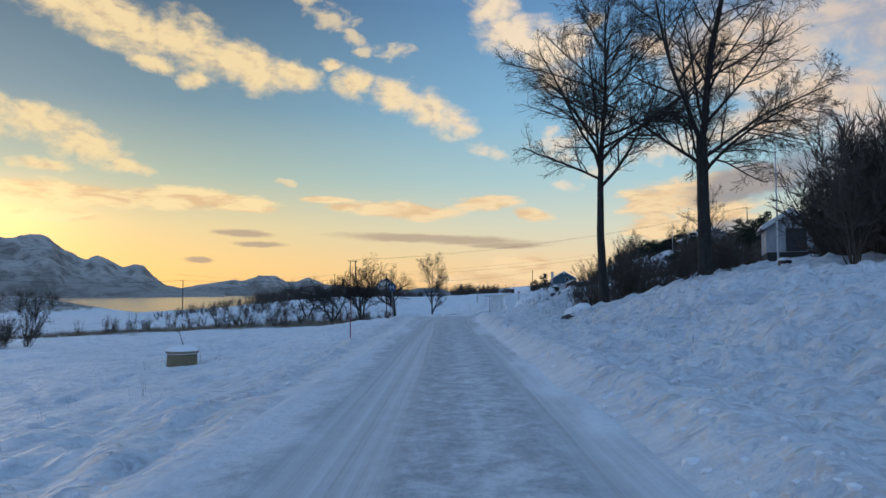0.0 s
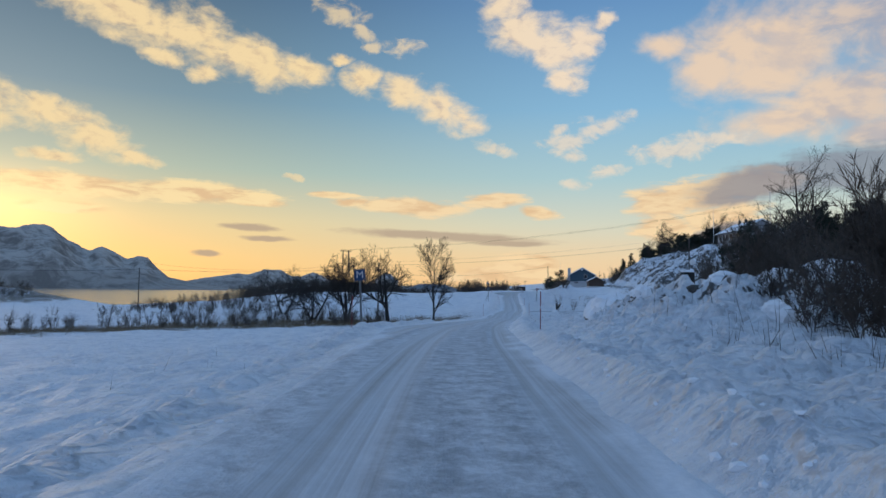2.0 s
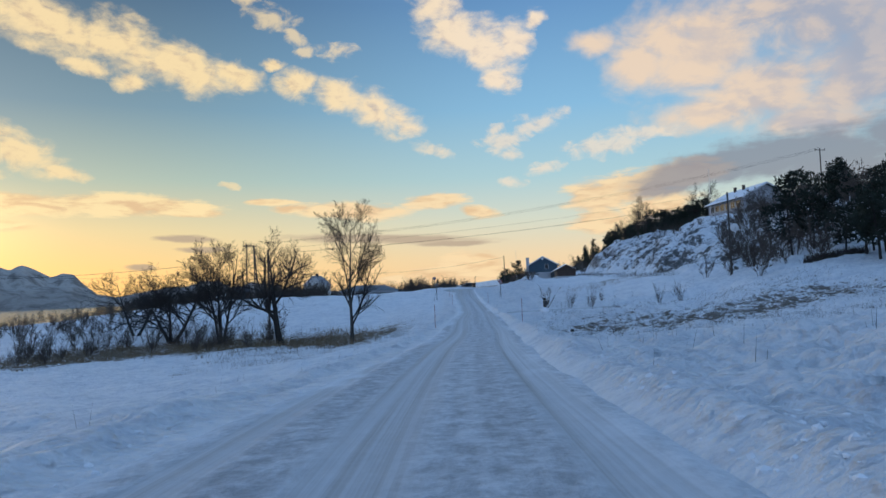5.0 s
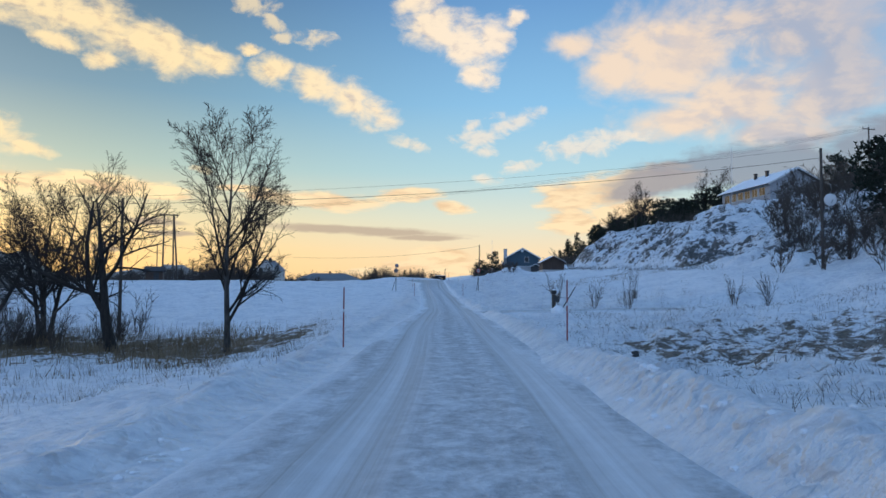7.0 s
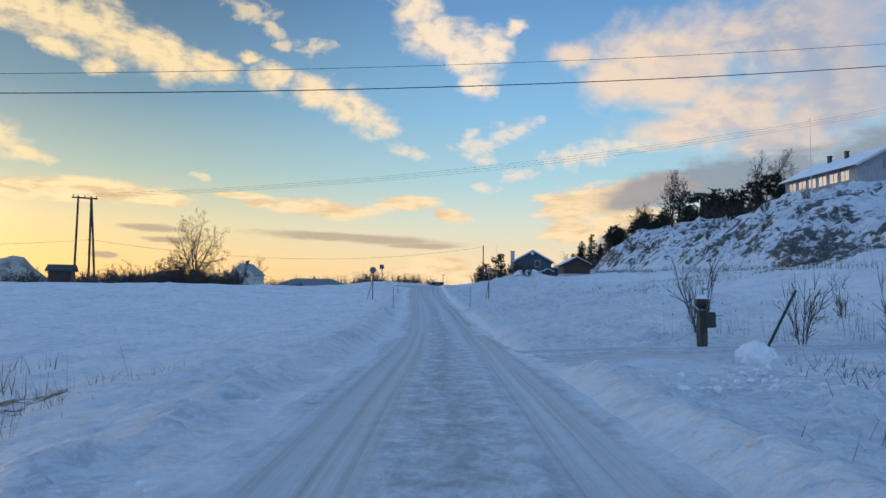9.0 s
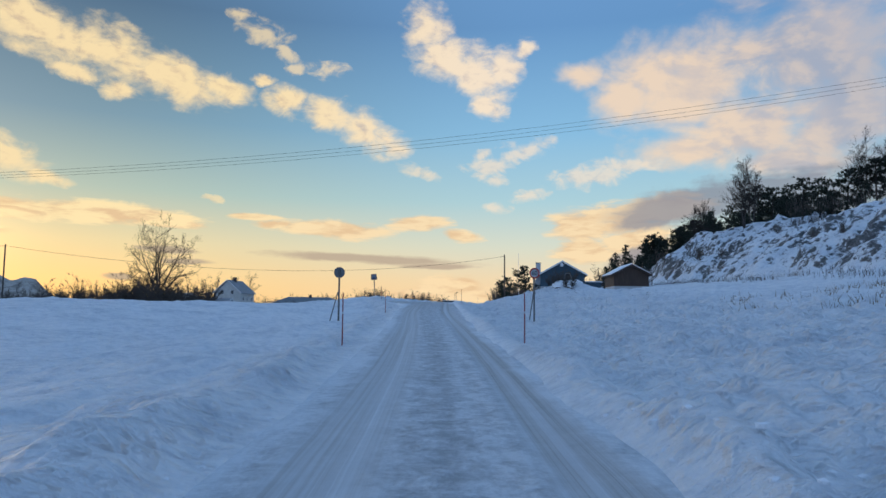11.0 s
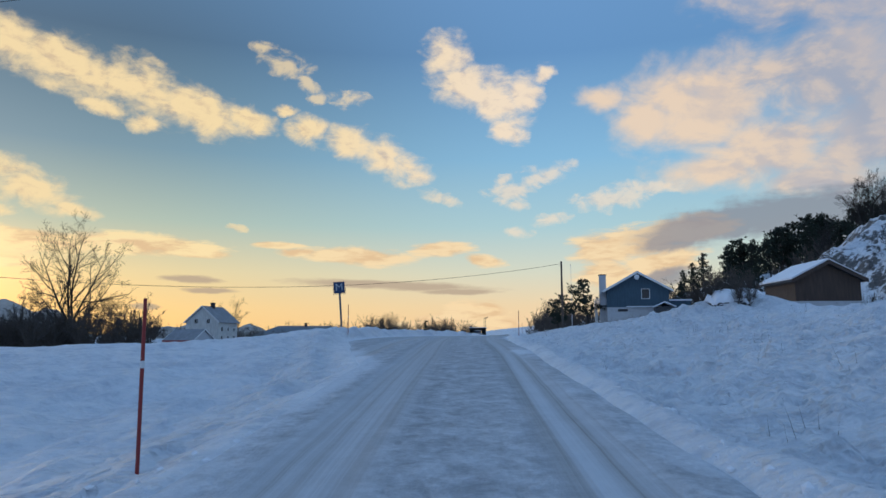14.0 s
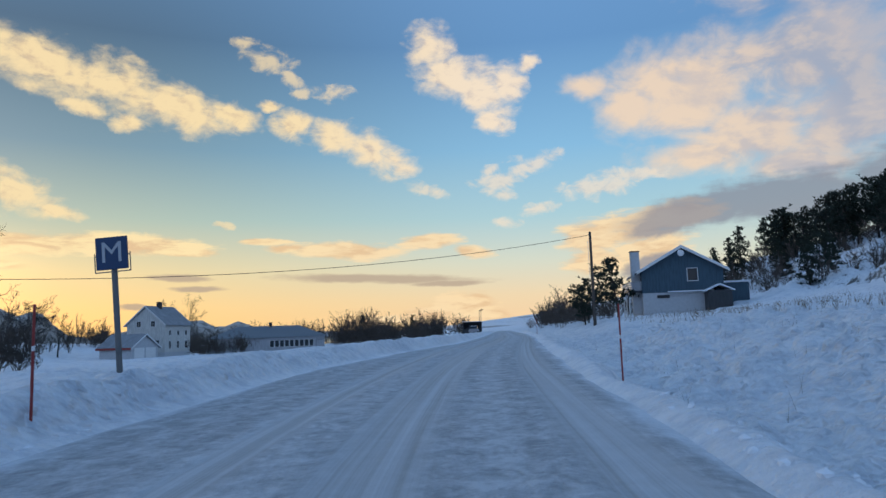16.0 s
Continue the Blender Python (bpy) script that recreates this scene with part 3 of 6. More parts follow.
def land(x, y):
    """Height of the snow at arrays of x and y; also how thin (0..1) and how rocky the cover is."""
    x, y = np.asarray(x, float), np.asarray(y, float)
    u = x - road_x(y)
    el, er = edges(y)
    wig = 0.16 * value_noise(y * 0.35, y * 0 + 3.3, 5) + 0.05 * value_noise(y * 1.1, y * 0 + 9.1, 6)
    dl, dr = el + wig - u, u - er + wig
    zr = road_z(y)
    left = lateral(np.maximum(dl, 0.9), LEFT_D, smooth_interp(y, SITE_Y, LEFT_Z))
    right = lateral(np.maximum(dr, 0.9), RIGHT_D, smooth_interp(y, RIGHT_Y, RIGHT_Z))
    d = np.where(u < 0, dl, dr)
    side = np.where(u < 0, left, right)
    base = np.where(d < 0.9, zr - 0.02 + (side - zr) * step01(d, 0.1, 0.9), side)
    # ploughed ridges
    rough = fbm(x * 1.3, y * 1.3, 21, 3)
    tall = 0.31 + 0.12 * value_noise(y * 0.3, u * 0, 8)
    drive = np.exp(-(((y - DRIVE_Y) / 3.2) ** 4)) * (u > 0)
    tall = np.where(u < 0, 0.6 * tall, tall)
    berm = tall * np.exp(-(((d - np.where(u < 0, 1.0, 0.55)) / np.where(u < 0, 0.5, 0.42)) ** 2)) * (1 - 0.9 * drive)
    z = base + berm + rough * 0.085 * step01(d, 0.1, 0.8)
    # drifts, tussocks and wind ripples
    far = step01(d, 1.0, 4.0)
    z += far * (0.18 * fbm(x * 0.16, y * 0.16, 31, 3) + 0.045 * fbm(x * 0.8, y * 0.55, 37, 3) + 0.06 * np.abs(fbm(x * 1.5, y * 0.9, 38, 2)))
    bank = step01(d, 1.5, 4) * (1 - step01(d, 14, 22)) * (u > 0) * (1 - step01(y, 92, 104) + step01(y, 152, 166) * (1 - step01(y, 255, 262)))
    z += bank * (0.10 * fbm(x * 1.2, y * 1.2, 41, 3) + 0.17 * np.abs(fbm(x * 1.5, y * 1.5, 43, 2)) + 0.10 * np.abs(fbm(x * 3.0, y * 2.6, 46, 1)) - 0.12)
    z += step01(d, 0.2, 0.8) * (1 - step01(d, 2.5, 6.0)) * (0.035 * fbm(x * 3.0, y * 2.4, 45, 2) + np.where(u > 0, 0.15, 0.07) * (np.abs(fbm(x * 1.9, y * 1.6, 47, 2)) - 0.3))
    hill = step01(d, 26, 31) * (u > 0) * step01(y, 125, 165)
    crag = 1 - np.abs(fbm(x * 0.22, y * 0.22, 55, 4))
    z += hill * (1.0 * fbm(x * 0.09, y * 0.09, 51, 3) + 1.5 * (crag - 0.6) + 0.45 * (0.5 - np.abs(fbm(x * 0.6, y * 0.6, 57, 3))))
    knoll = step01(d, 1.9, 4.2) * (u > 0) * step01(y, 44, 48) * (1 - step01(y, 54, 59)) * (1 - step01(d, 18, 26))
    z += knoll * (0.75 * (1 - np.abs(fbm(x * 0.55, y * 0.55, 61, 4))) - 0.15 + 0.42 * (1 - np.abs(fbm(x * 1.25, y * 1.25, 63, 3))) - 0.2)
    marsh = np.exp(-(((y - 122) / 16) ** 2)) * step01(d, 3.6, 7) * (u > 0) * (1 - step01(d, 28, 40))
    z += marsh * (0.20 * fbm(x * 0.9, y * 0.9, 65, 3) + 0.10 * (1 - np.abs(fbm(x * 1.6, y * 1.6, 67, 2))))
    level = 0.92 * drive * step01(d, 0.0, 0.8) * (1 - step01(d, 20, 27))
    z = z * (1 - level) + (zr - 0.06 + 0.018 * np.clip(d, 0, 30)) * level
    # the shore
    shore = 352 + 24 * value_noise(x * 0.012, x * 0, 71) + step01(x, -98, -60) * 900
    wet = step01(y, shore - 12, shore + 25) * (u < -60)
    z = np.where(u < -60, z * (1 - wet) + (SEA - 3) * wet, z)
    point = np.exp(-(((x + 203) / 40) ** 2)) * np.exp(-(((y - 335) / 36) ** 2))
    z += 7.8 * point * (1 + 0.3 * fbm(x * 0.05, y * 0.05, 77, 3))
    rise = np.exp(-(((x + 72) / 26) ** 2)) * step01(y, 300, 370) * (1 - step01(y, 520, 620))
    z += 6.0 * rise
    z = np.where((u > 75), z + np.minimum(u - 75, 200) * 0.10, z)
    mound = np.exp(-(((x - 32.8) / 3.4) ** 2)) * np.exp(-(((y - 228.8) / 3.2) ** 2))
    z += 1.0 * np.exp(-(((x - 25) / 4.5) ** 2) - (((y - 51.5) / 4.5) ** 2))
    z += mound * (0.75 + 0.6 * (1 - np.abs(fbm(x * 0.5, y * 0.5, 79, 3))))
    # thin cover: ditch, stream, hill rocks
    stream = np.exp(-(((y - np.interp(x, STREAM_X, STREAM_Y)) / 9.0) ** 2)) * step01(-u, 5.0, 8.0) * (1 - step01(-u, 70, 110))
    bog = np.exp(-(((y - 122) / 15) ** 2)) * step01(d, 3.2, 6.5) * (u > 0) * (1 - step01(d, 26, 40))
    verge = 0.35 * np.exp(-(((d - 2.8) / 1.2) ** 2))
    rim = 0.55 * np.exp(-(((y - 178) / 7) ** 2)) * step01(d, 7, 12) * (u > 0) * (1 - step01(d, 30, 36))
    thin = np.clip(0.74 * stream + 0.40 * step01(-u, 4, 9) * (1 - step01(-u, 60, 90)) * step01(y, 90, 125) * (1 - step01(y, 250, 300)) + 0.95 * bog + 0.3 * verge * (u > 0) + 0.72 * hill + 0.60 * knoll + 0.7 * mound + rim + 1.3 * np.clip(point * 3, 0, 1) + 0.6 * rise
                   + 0.8 * step01(u, 22, 30) * (1 - step01(y, 90, 120)), 0, 1)
    rocky = np.clip(hill + knoll + 0.45 * bog + point + 0.5 * mound, 0, 1)
    return z, thin, rocky


def ground_z(x, y):
    return float(land(np.array([float(x)]), np.array([float(y)]))[0][0])


def spaced(*runs):
    out = []
    for a, b, n in runs:
        out.extend(np.linspace(a, b, n, endpoint=False))
    return np.array(sorted(out))


def grid_mesh(name, us, ys, place):
    U, V = np.meshgrid(us, ys)
    x, y, z, extra = place(U.ravel(), V.ravel())
    nu, ny = len(us), len(ys)
    k = np.arange(nu * ny).reshape(ny, nu)
    quads = np.stack([k[:-1, :-1], k[:-1, 1:], k[1:, 1:], k[1:, :-1]], -1).reshape(-1, 4)
    me = bpy.data.meshes.new(name)
    me.vertices.add(nu * ny)
    me.vertices.foreach_set("co", np.stack([x, y, z], 1).astype(np.float32).ravel())
    me.loops.add(quads.size)
    me.loops.foreach_set("vertex_index", quads.ravel().astype(np.int32))
    me.polygons.add(len(quads))
    me.polygons.foreach_set("loop_start", np.arange(0, quads.size, 4, dtype=np.int32))
    me.update(calc_edges=True)
    me.shade_smooth()
    return me, quads, extra


def build_ground():
    us = spaced((-3000, -600, 10), (-600, -120, 24), (-120, -40, 26), (-40, -12, 42), (-12, -5.2, 34), (-5.2, -1.4, 36), (-1.4, 1.4, 8), (1.4, 5.2, 36), (5.2, 16, 62),
                (16, 40, 46), (40, 80, 40), (80, 200, 20), (200, 3000, 10))
    ys = spaced((-120, -6, 30), (-6, 75, 360), (75, 170, 300), (170, 260, 270), (260, 420, 110), (420, 800, 40), (800, 4500, 20))

    def place(U, V):
        x = U + road_x(V)
        z, thin, rocky = land(x, V)
        el, er = edges(V)
        wig = 0.16 * value_noise(V * 0.35, V * 0 + 3.3, 5) + 0.05 * value_noise(V * 1.1, V * 0 + 9.1, 6)
        inner = np.where(U < 0, U - el - wig, er - wig - U)
        Z = z.reshape(len(ys), len(us))
        gy, gx = np.gradient(Z, ys, us)
        steep = np.hypot(gx, gy).ravel()
        thin = np.clip(thin + 0.40 * step01(rocky, 0.5, 0.9) * step01(steep, 0.7, 1.4), 0, 1)
        z = z - 0.14 * step01(inner, -0.05, 0.45)
        outside = np.where(U < 0, el - U, U - er)
        lumpy = step01(outside, 0.0, 0.4) * np.where(U < 0, 1 - 0.6 * step01(outside, 1.2, 3.0), 1 - 0.6 * step01(outside, 9.0, 18.0))
        return x, V, z, (thin, rocky, lumpy)

    me, quads, (thin, rocky, lumpy) = grid_mesh("ground", us, ys, place)
    lay = me.color_attributes.new("bare", "FLOAT_COLOR", "POINT")
    lay.data.foreach_set("color", np.stack([thin, rocky, lumpy, thin * 0 + 1], 1).astype(np.float32).ravel())
    ob = part("ground", me, M_SNOW)
    return tagged(ob, "snow-covered fields, verges and rocky hillside", "ground", kind="structure")


def build_road():
    us = np.linspace(-1.0, 1.0, 58)
    ys = spaced((-40, 70, 220), (70, 260, 380), (260, 520, 120))

    def place(U, V):
        el, er = edges(V)
        mid, half = (el + er) / 2, (er - el) / 2 + 0.35
        u = mid + U * half
        x = u + road_x(V)
        ruts = 0.0
        for c, w, dep in ((-0.95, 0.26, 0.014), (-1.6, 0.16, 0.007), (1.28, 0.24, 0.014), (0.9, 0.12, 0.005)):
            cc = c + 0.12 * value_noise(V * 0.03, V * 0 + c * 7, 91)
            ruts = ruts - dep * np.exp(-(((u - cc) / w) ** 2)) + 0.6 * dep * np.exp(-(((np.abs(u - cc) - 1.6 * w) / (0.5 * w)) ** 2))
        z = road_z(V) + ruts + 0.008 * fbm(x * 2.2, V * 1.2, 95, 3) - 0.10 * step01(np.abs(U), 0.80, 1.0)
        return x, V, z, u

    me, quads, u = grid_mesh("road", us, ys, place)
    V = np.repeat(ys, len(us))
    uv = me.uv_layers.new(name="across_along")
    uv.data.foreach_set("uv", np.stack([u, V], 1)[quads.ravel()].astype(np.float32).ravel())
    ob = part("road", me, M_ROAD)
    lay = me.color_attributes.new("loose", "FLOAT_COLOR", "POINT")
    el, er = edges(V)
    e = np.minimum(u - el, er - u)
    e = e + 0.30 * fbm(u * 0.9, V * 0.22, 99, 3) + 0.20 * fbm(u * 2.6, V * 1.3, 97, 4)
    lo = 0.85 * (1 - step01(e, -0.1, 0.5))
    lay.data.foreach_set("color", np.stack([lo, step01(V, 185, 212), lo, lo * 0 + 1], 1).astype(np.float32).ravel())
    return tagged(ob, "narrow road of packed snow with tyre tracks", "road", kind="structure")


def build_side_road():
    """The packed-snow drive that leaves the road on the right."""
    us, vs = np.linspace(-1.0, 1.0, 26), np.linspace(0.0, 1.0, 90)

    def place(U, V):
        x = 10.6 + V * 23.0
        y = DRIVE_Y + 0.3 + U * (2.0 + 2.2 * np.exp(-V * 9.0)) + 0.04 * (x - 10.6)
        zr = np.interp(y, ROAD_Y, ROAD_Z)
        near = step01(V, 0.04, 0.16)
        z = (zr - 0.12) * (1 - near) + (zr - 0.03 + 0.018 * np.clip(x - 13.2, 0, 30)) * near - 0.30 * step01(np.abs(U), 0.70, 1.0) + 0.015 * fbm(x * 1.1, y * 2.4, 101, 3)
        return x, y, z, U * 2.0

    me, quads, u = grid_mesh("side_road", us, vs, place)
    V = np.repeat(vs, len(us)) * 23.0
    uv = me.uv_layers.new(name="across_along")
    uv.data.foreach_set("uv", np.stack([u, V], 1)[quads.ravel()].astype(np.float32).ravel())
    ob = part("side_road", me, M_ROAD)
    lay = me.color_attributes.new("loose", "FLOAT_COLOR", "POINT")
    lo = 0.85 * step01(np.abs(u) + 0.25 * fbm(u * 2.0, V * 0.8, 103, 3), 1.2, 1.7)
    lay.data.foreach_set("color", np.stack([lo, lo * 0, lo, lo * 0 + 1], 1).astype(np.float32).ravel())
    return tagged(ob, "side road of packed snow leaving the main road", "road", kind="structure")


def build_far():
    bm = bmesh.new()
    bmesh.ops.create_grid(bm, x_segments=2, y_segments=2, size=1.0, matrix=Matrix.Translation((-2000, 2600, SEA)) @ Matrix.Diagonal((2600, 2400, 1, 1)))
    tagged(part("water", bm, M_WATER), "calm pale fjord water reflecting the evening sky", "water", kind="structure")

    def ridge(name, az0, az1, dist, depth, outline, seed, rough, label):
        """Mountain massif: heights follow an outline of (azimuth, degrees of elevation)."""
        a = np.linspace(az0, az1, 280)
        r = np.linspace(0, 1, 60)

        def place(U, V):
            top = np.interp(U, [p[0] for p in outline], [p[1] for p in outline])
            hgt = np.tan(np.radians(top)) * (dist + depth * 0.5)
            prof = np.sin(np.clip(V * 1.02, 0, 1) * math.pi) ** 0.8
            R = dist + depth * V
            x, y = R * np.sin(np.radians(U)), R * np.cos(np.radians(U))
            n = fbm(x * rough, y * rough, seed, 5, 0.55)
            z = SEA - 2 + (hgt + 8) * prof * (1 + 0.30 * n * (1 - np.exp(-(((V - 0.5) / 0.16) ** 2)))) + 3 * n * prof
            return x, y, z, None

        me, _, _ = grid_mesh(name, a, r, place)
        tagged(part(name, me, M_MOUNT), label, "mountain", kind="structure")

    ridge("backdrop_near_mountain", -62, -17, 2300, 1500, [(-62, 2.5), (-50, 3.4), (-40, 3.0), (-34, 3.2), (-31.5, 3.5), (-30.2, 3.75), (-29.0, 3.45), (-27.6, 2.7), (-26.6, 2.45), (-25.9, 2.75), (-25.2, 2.5), (-24.2, 2.0), (-23.4, 2.3), (-22.8, 2.2), (-22.2, 1.5), (-21.3, 0.75), (-19, 0.3), (-17, 0.05)], 5, 0.004,
          "snow-covered coastal mountain with dark crags")
    ridge("backdrop_far_mountains", -24, 4, 4000, 700, [(-24, 0.2), (-20, 0.5), (-18.2, 0.85), (-16.4, 1.15), (-15.6, 1.05), (-14.4, 1.45), (-13.2, 1.5), (-12.4, 1.0), (-11.6, 0.95), (-10.7, 1.3), (-9.6, 0.8), (-6, 0.5), (4, 0.1)], 9, 0.005,
          "distant blue snowy mountain range")


build_ground()
build_road()
build_side_road()
build_far()

# ---------------- trees and shrubs ----------------


class Limbs:
    """Collects tapering tubes into one mesh."""

    def __init__(self):
        self.v, self.f, self.n = [], [], 0

    def tube(self, pts, radii, sides):
        pts = np.asarray(pts, float)
        t = np.gradient(pts, axis=0)
        t /= np.linalg.norm(t, axis=1, keepdims=True) + 1e-9
        ref = np.array([0.0, 0, 1]) if abs(t[0, 2]) < 0.9 else np.array([1.0, 0, 0])
        a = np.cross(t, ref)
        a /= np.linalg.norm(a, axis=1, keepdims=True) + 1e-9
        b = np.cross(t, a)
        ang = np.arange(sides) * 2 * math.pi / sides
        ring = np.cos(ang)[None, :, None] * a[:, None] + np.sin(ang)[None, :, None] * b[:, None]
        self.v.append((pts[:, None] + ring * np.asarray(radii)[:, None, None]).reshape(-1, 3))
        k = len(pts)
        i, j = np.meshgrid(np.arange(k - 1), np.arange(sides), indexing="ij")
        q = np.stack([i * sides + j, i * sides + (j + 1) % sides, (i + 1) * sides + (j + 1) % sides, (i + 1) * sides + j], -1).reshape(-1, 4)
        self.f.append(q + self.n)
        self.n += k * sides

    def mesh(self, name, smooth=True):
        v, q = np.concatenate(self.v), np.concatenate(self.f)
        me = bpy.data.meshes.new(name)
        me.vertices.add(len(v))
        me.vertices.foreach_set("co", v.astype(np.float32).ravel())
        me.loops.add(q.size)
        me.loops.foreach_set("vertex_index", q.ravel().astype(np.int32))
        me.polygons.add(len(q))
        me.polygons.foreach_set("loop_start", np.arange(0, q.size, 4, dtype=np.int32))
        me.update(calc_edges=True)
        if smooth:
            me.shade_smooth()
        return me


def unit(v):
    return v / (np.linalg.norm(v) + 1e-9)


def limb(rng, start, way, length, r0, r1, wander, lift, segs):
    pts, p, d = [np.array(start, float)], np.array(start, float), unit(np.array(way, float))
    for _ in range(segs):
        d = unit(d + rng.normal(0, wander, 3) + np.array([0, 0, lift]))
        p = p + d * length / segs
        pts.append(p)
    return np.array(pts), np.linspace(r0, r1, segs + 1)


def fork(rng, into, pts, radii, level, spec, least=0.0075, stout=0.03):
    """Side branches along a limb, level by level. spec: rows of (count, length share, angle, lift, wander, sides, from)."""
    count, share, angle, lift, wander, sides, low = spec[level]
    along = np.linalg.norm(np.diff(pts, axis=0), axis=1).sum()
    for k in range(count):
        s = low + (1 - low) * (k + rng.uniform(0.1, 0.9)) / count
        i = min(int(s * (len(pts) - 1)), len(pts) - 2)
        t = s * (len(pts) - 1) - i
        at, r = pts[i] * (1 - t) + pts[i + 1] * t, radii[i] * (1 - t) + radii[i + 1] * t
        axis = unit(pts[i + 1] - pts[i])
        side = unit(np.cross(axis, rng.normal(0, 1, 3)))
        ang = math.radians(angle) * rng.uniform(0.7, 1.3)
        way = axis * math.cos(ang) + side * math.sin(ang)
        length = along * share * rng.uniform(0.65, 1.2) * (1.15 - 0.55 * (s - low) / (1 - low + 1e-6))
        rr = max(min(r * 0.62, length * stout), least)
        p2, r2 = limb(rng, at, way, length, rr, max(rr * 0.35, least * 0.65), wander, lift, (5, 4, 2, 1)[level])
        into.tube(p2, r2, sides)
        if level + 1 < len(spec):
            fork(rng, into, p2, r2, level + 1, spec, least, stout)


def tree(name, x, y, height, girth, seed, spec, label, category="tree", stems=1, lean=(0, 0), bark_mat=None, twig_mat=None, bole=1.0, group="", sink=0.15, splay=0.25, least=0.0075, stout=0.026):
    """A bare broadleaf tree: trunk (or several stems) and a crown of branches and twigs."""
    rng = np.random.default_rng(seed)
    root = thing(name, Matrix.Translation((x, y, ground_z(x, y) - sink)), label, category, group)
    crown = Limbs()
    for s in range(stems):
        trunk = Limbs()
        a = s * 2.4 + rng.uniform(0, 1)
        off = np.array([math.cos(a), math.sin(a), 0.0]) * (0.0 if stems == 1 else girth * 1.2)
        way = np.array([lean[0], lean[1], 1.0]) + (np.array([math.cos(a), math.sin(a), 0]) * splay if stems > 1 else 0)
        h = height * (1.0 if s == 0 else rng.uniform(0.75, 0.98))
        pts, rad = limb(rng, off, way, h * bole, girth, girth * 0.12, 0.035, 0.06, 12)
        rad[0] *= 1.35
        trunk.tube(pts, rad, 12)
        part("trunk", trunk.mesh("trunk"), bark_mat or M_BARK, root)
        fork(rng, crown, pts, rad, 0, spec, least, stout)
    part("crown", crown.mesh("crown"), twig_mat or M_TWIG, root, "bare leafless branches and twigs")
    return root


def forked_tree(name, x, y, bole, girth, seed, leaders, spec, label, least=0.0085, stout=0.022):
    """A bare tree whose trunk divides at one height into leaders (sideways x, y per metre of rise, length)."""
    rng = np.random.default_rng(seed)
    root = thing(name, Matrix.Translation((x, y, ground_z(x, y) - 0.15)), label, "tree")
    trunk, crown = Limbs(), Limbs()
    pts, rad = limb(rng, (0, 0, 0), (0, 0, 1), bole, girth, girth * 0.82, 0.015, 0.03, 9)
    rad[0] *= 1.3
    trunk.tube(pts, rad, 14)
    part("trunk", trunk.mesh("trunk"), M_BARK, root)
    for k, (sx, sy, length) in enumerate(leaders):
        low = np.hypot(sx, sy) > 0.8
        start = pts[-1] - np.array([0, 0, 0.25 + (0.5 * k if low else 0.1 * k) * 0.5])
        p2, r2 = limb(rng, start, (sx, sy, 1.0), length, girth * (0.30 if low else 0.44), 0.02, 0.05, -0.03 if low else 0.035, 9)
        crown.tube(p2, r2, 8)
        fork(rng, crown, p2, r2, 0, spec, least, stout)
    part("crown", crown.mesh("crown"), M_TWIG, root, "bare leafless branches and twigs")
    return root


ASH = [(28, 0.38, 55, 0.035, 0.08, 7, 0.40), (13, 0.44, 40, 0.02, 0.11, 4, 0.12), (9, 0.42, 40, 0.01, 0.15, 3, 0.10), (6, 0.46, 40, 0.0, 0.2, 3, 0.1)]
CROWN = [(9, 0.44, 44, 0.03, 0.12, 4, 0.15), (8, 0.46, 42, 0.02, 0.15, 3, 0.12), (6, 0.5, 40, 0.0, 0.2, 3, 0.12)]
LEADER = [(11, 0.44, 46, 0.02, 0.10, 5, 0.06), (10, 0.46, 40, 0.01, 0.13, 4, 0.12), (8, 0.44, 40, 0.0, 0.17, 3, 0.1), (5, 0.48, 40, -0.02, 0.2, 3, 0.1)]
ORCHARD = [(13, 0.60, 62, 0.02, 0.15, 6, 0.24), (9, 0.48, 48, 0.03, 0.17, 4, 0.15), (7, 0.46, 46, 0.05, 0.2, 3, 0.15), (4, 0.45, 42, 0.05, 0.2, 3, 0.15)]
BIRCH = [(15, 0.48, 34, 0.10, 0.09, 5, 0.14), (11, 0.42, 36, 0.05, 0.14, 4, 0.15), (8, 0.48, 38, -0.01, 0.2, 3, 0.12), (4, 0.5, 35, -0.04, 0.2, 3, 0.15)]
LIGHT = [(14, 0.42, 40, 0.08, 0.12, 5, 0.2), (9, 0.46, 40, 0.05, 0.16, 3, 0.15), (7, 0.5, 40, 0.03, 0.2, 3, 0.12)]

ROUND = [(16, 0.48, 52, 0.04, 0.11, 5, 0.25), (9, 0.46, 44, 0.02, 0.14, 3, 0.14), (8, 0.48, 42, 0.02, 0.18, 3, 0.12)]
tree("roadside_tree", 7.95, 35.2, 15.5, 0.24, 11, ASH, "tall bare broadleaf tree with seed tufts on the snowy bank", lean=(-0.07, 0), stout=0.016, least=0.0055)
forked_tree("roadside_tree", 11.6, 31.5, 6.4, 0.29, 12, ((-0.30, 0.05, 8.5), (0.06, -0.10, 10.5), (0.34, 0.10, 9.5), (1.25, -0.15, 6.6), (-1.3, 0.3, 5.6), (0.2, 1.0, 6.0), (0.3, -1.1, 6.0)), LEADER,
            "large bare tree forking into several leaders on the bank", least=0.0055, stout=0.018)
tree("birch_tree", -2.0, 132.4, 10.3, 0.17, 21, BIRCH, "slender bare birch beside the snowy stream bank", stems=1, lean=(-0.05, 0), bark_mat=M_BIRCH, least=0.0085)
tree("gnarled_tree", -8.9, 136.5, 8.6, 0.34, 22, ORCHARD, "gnarled dark bare tree with wide low limbs", lean=(-0.2, 0), least=0.0085, stout=0.034)
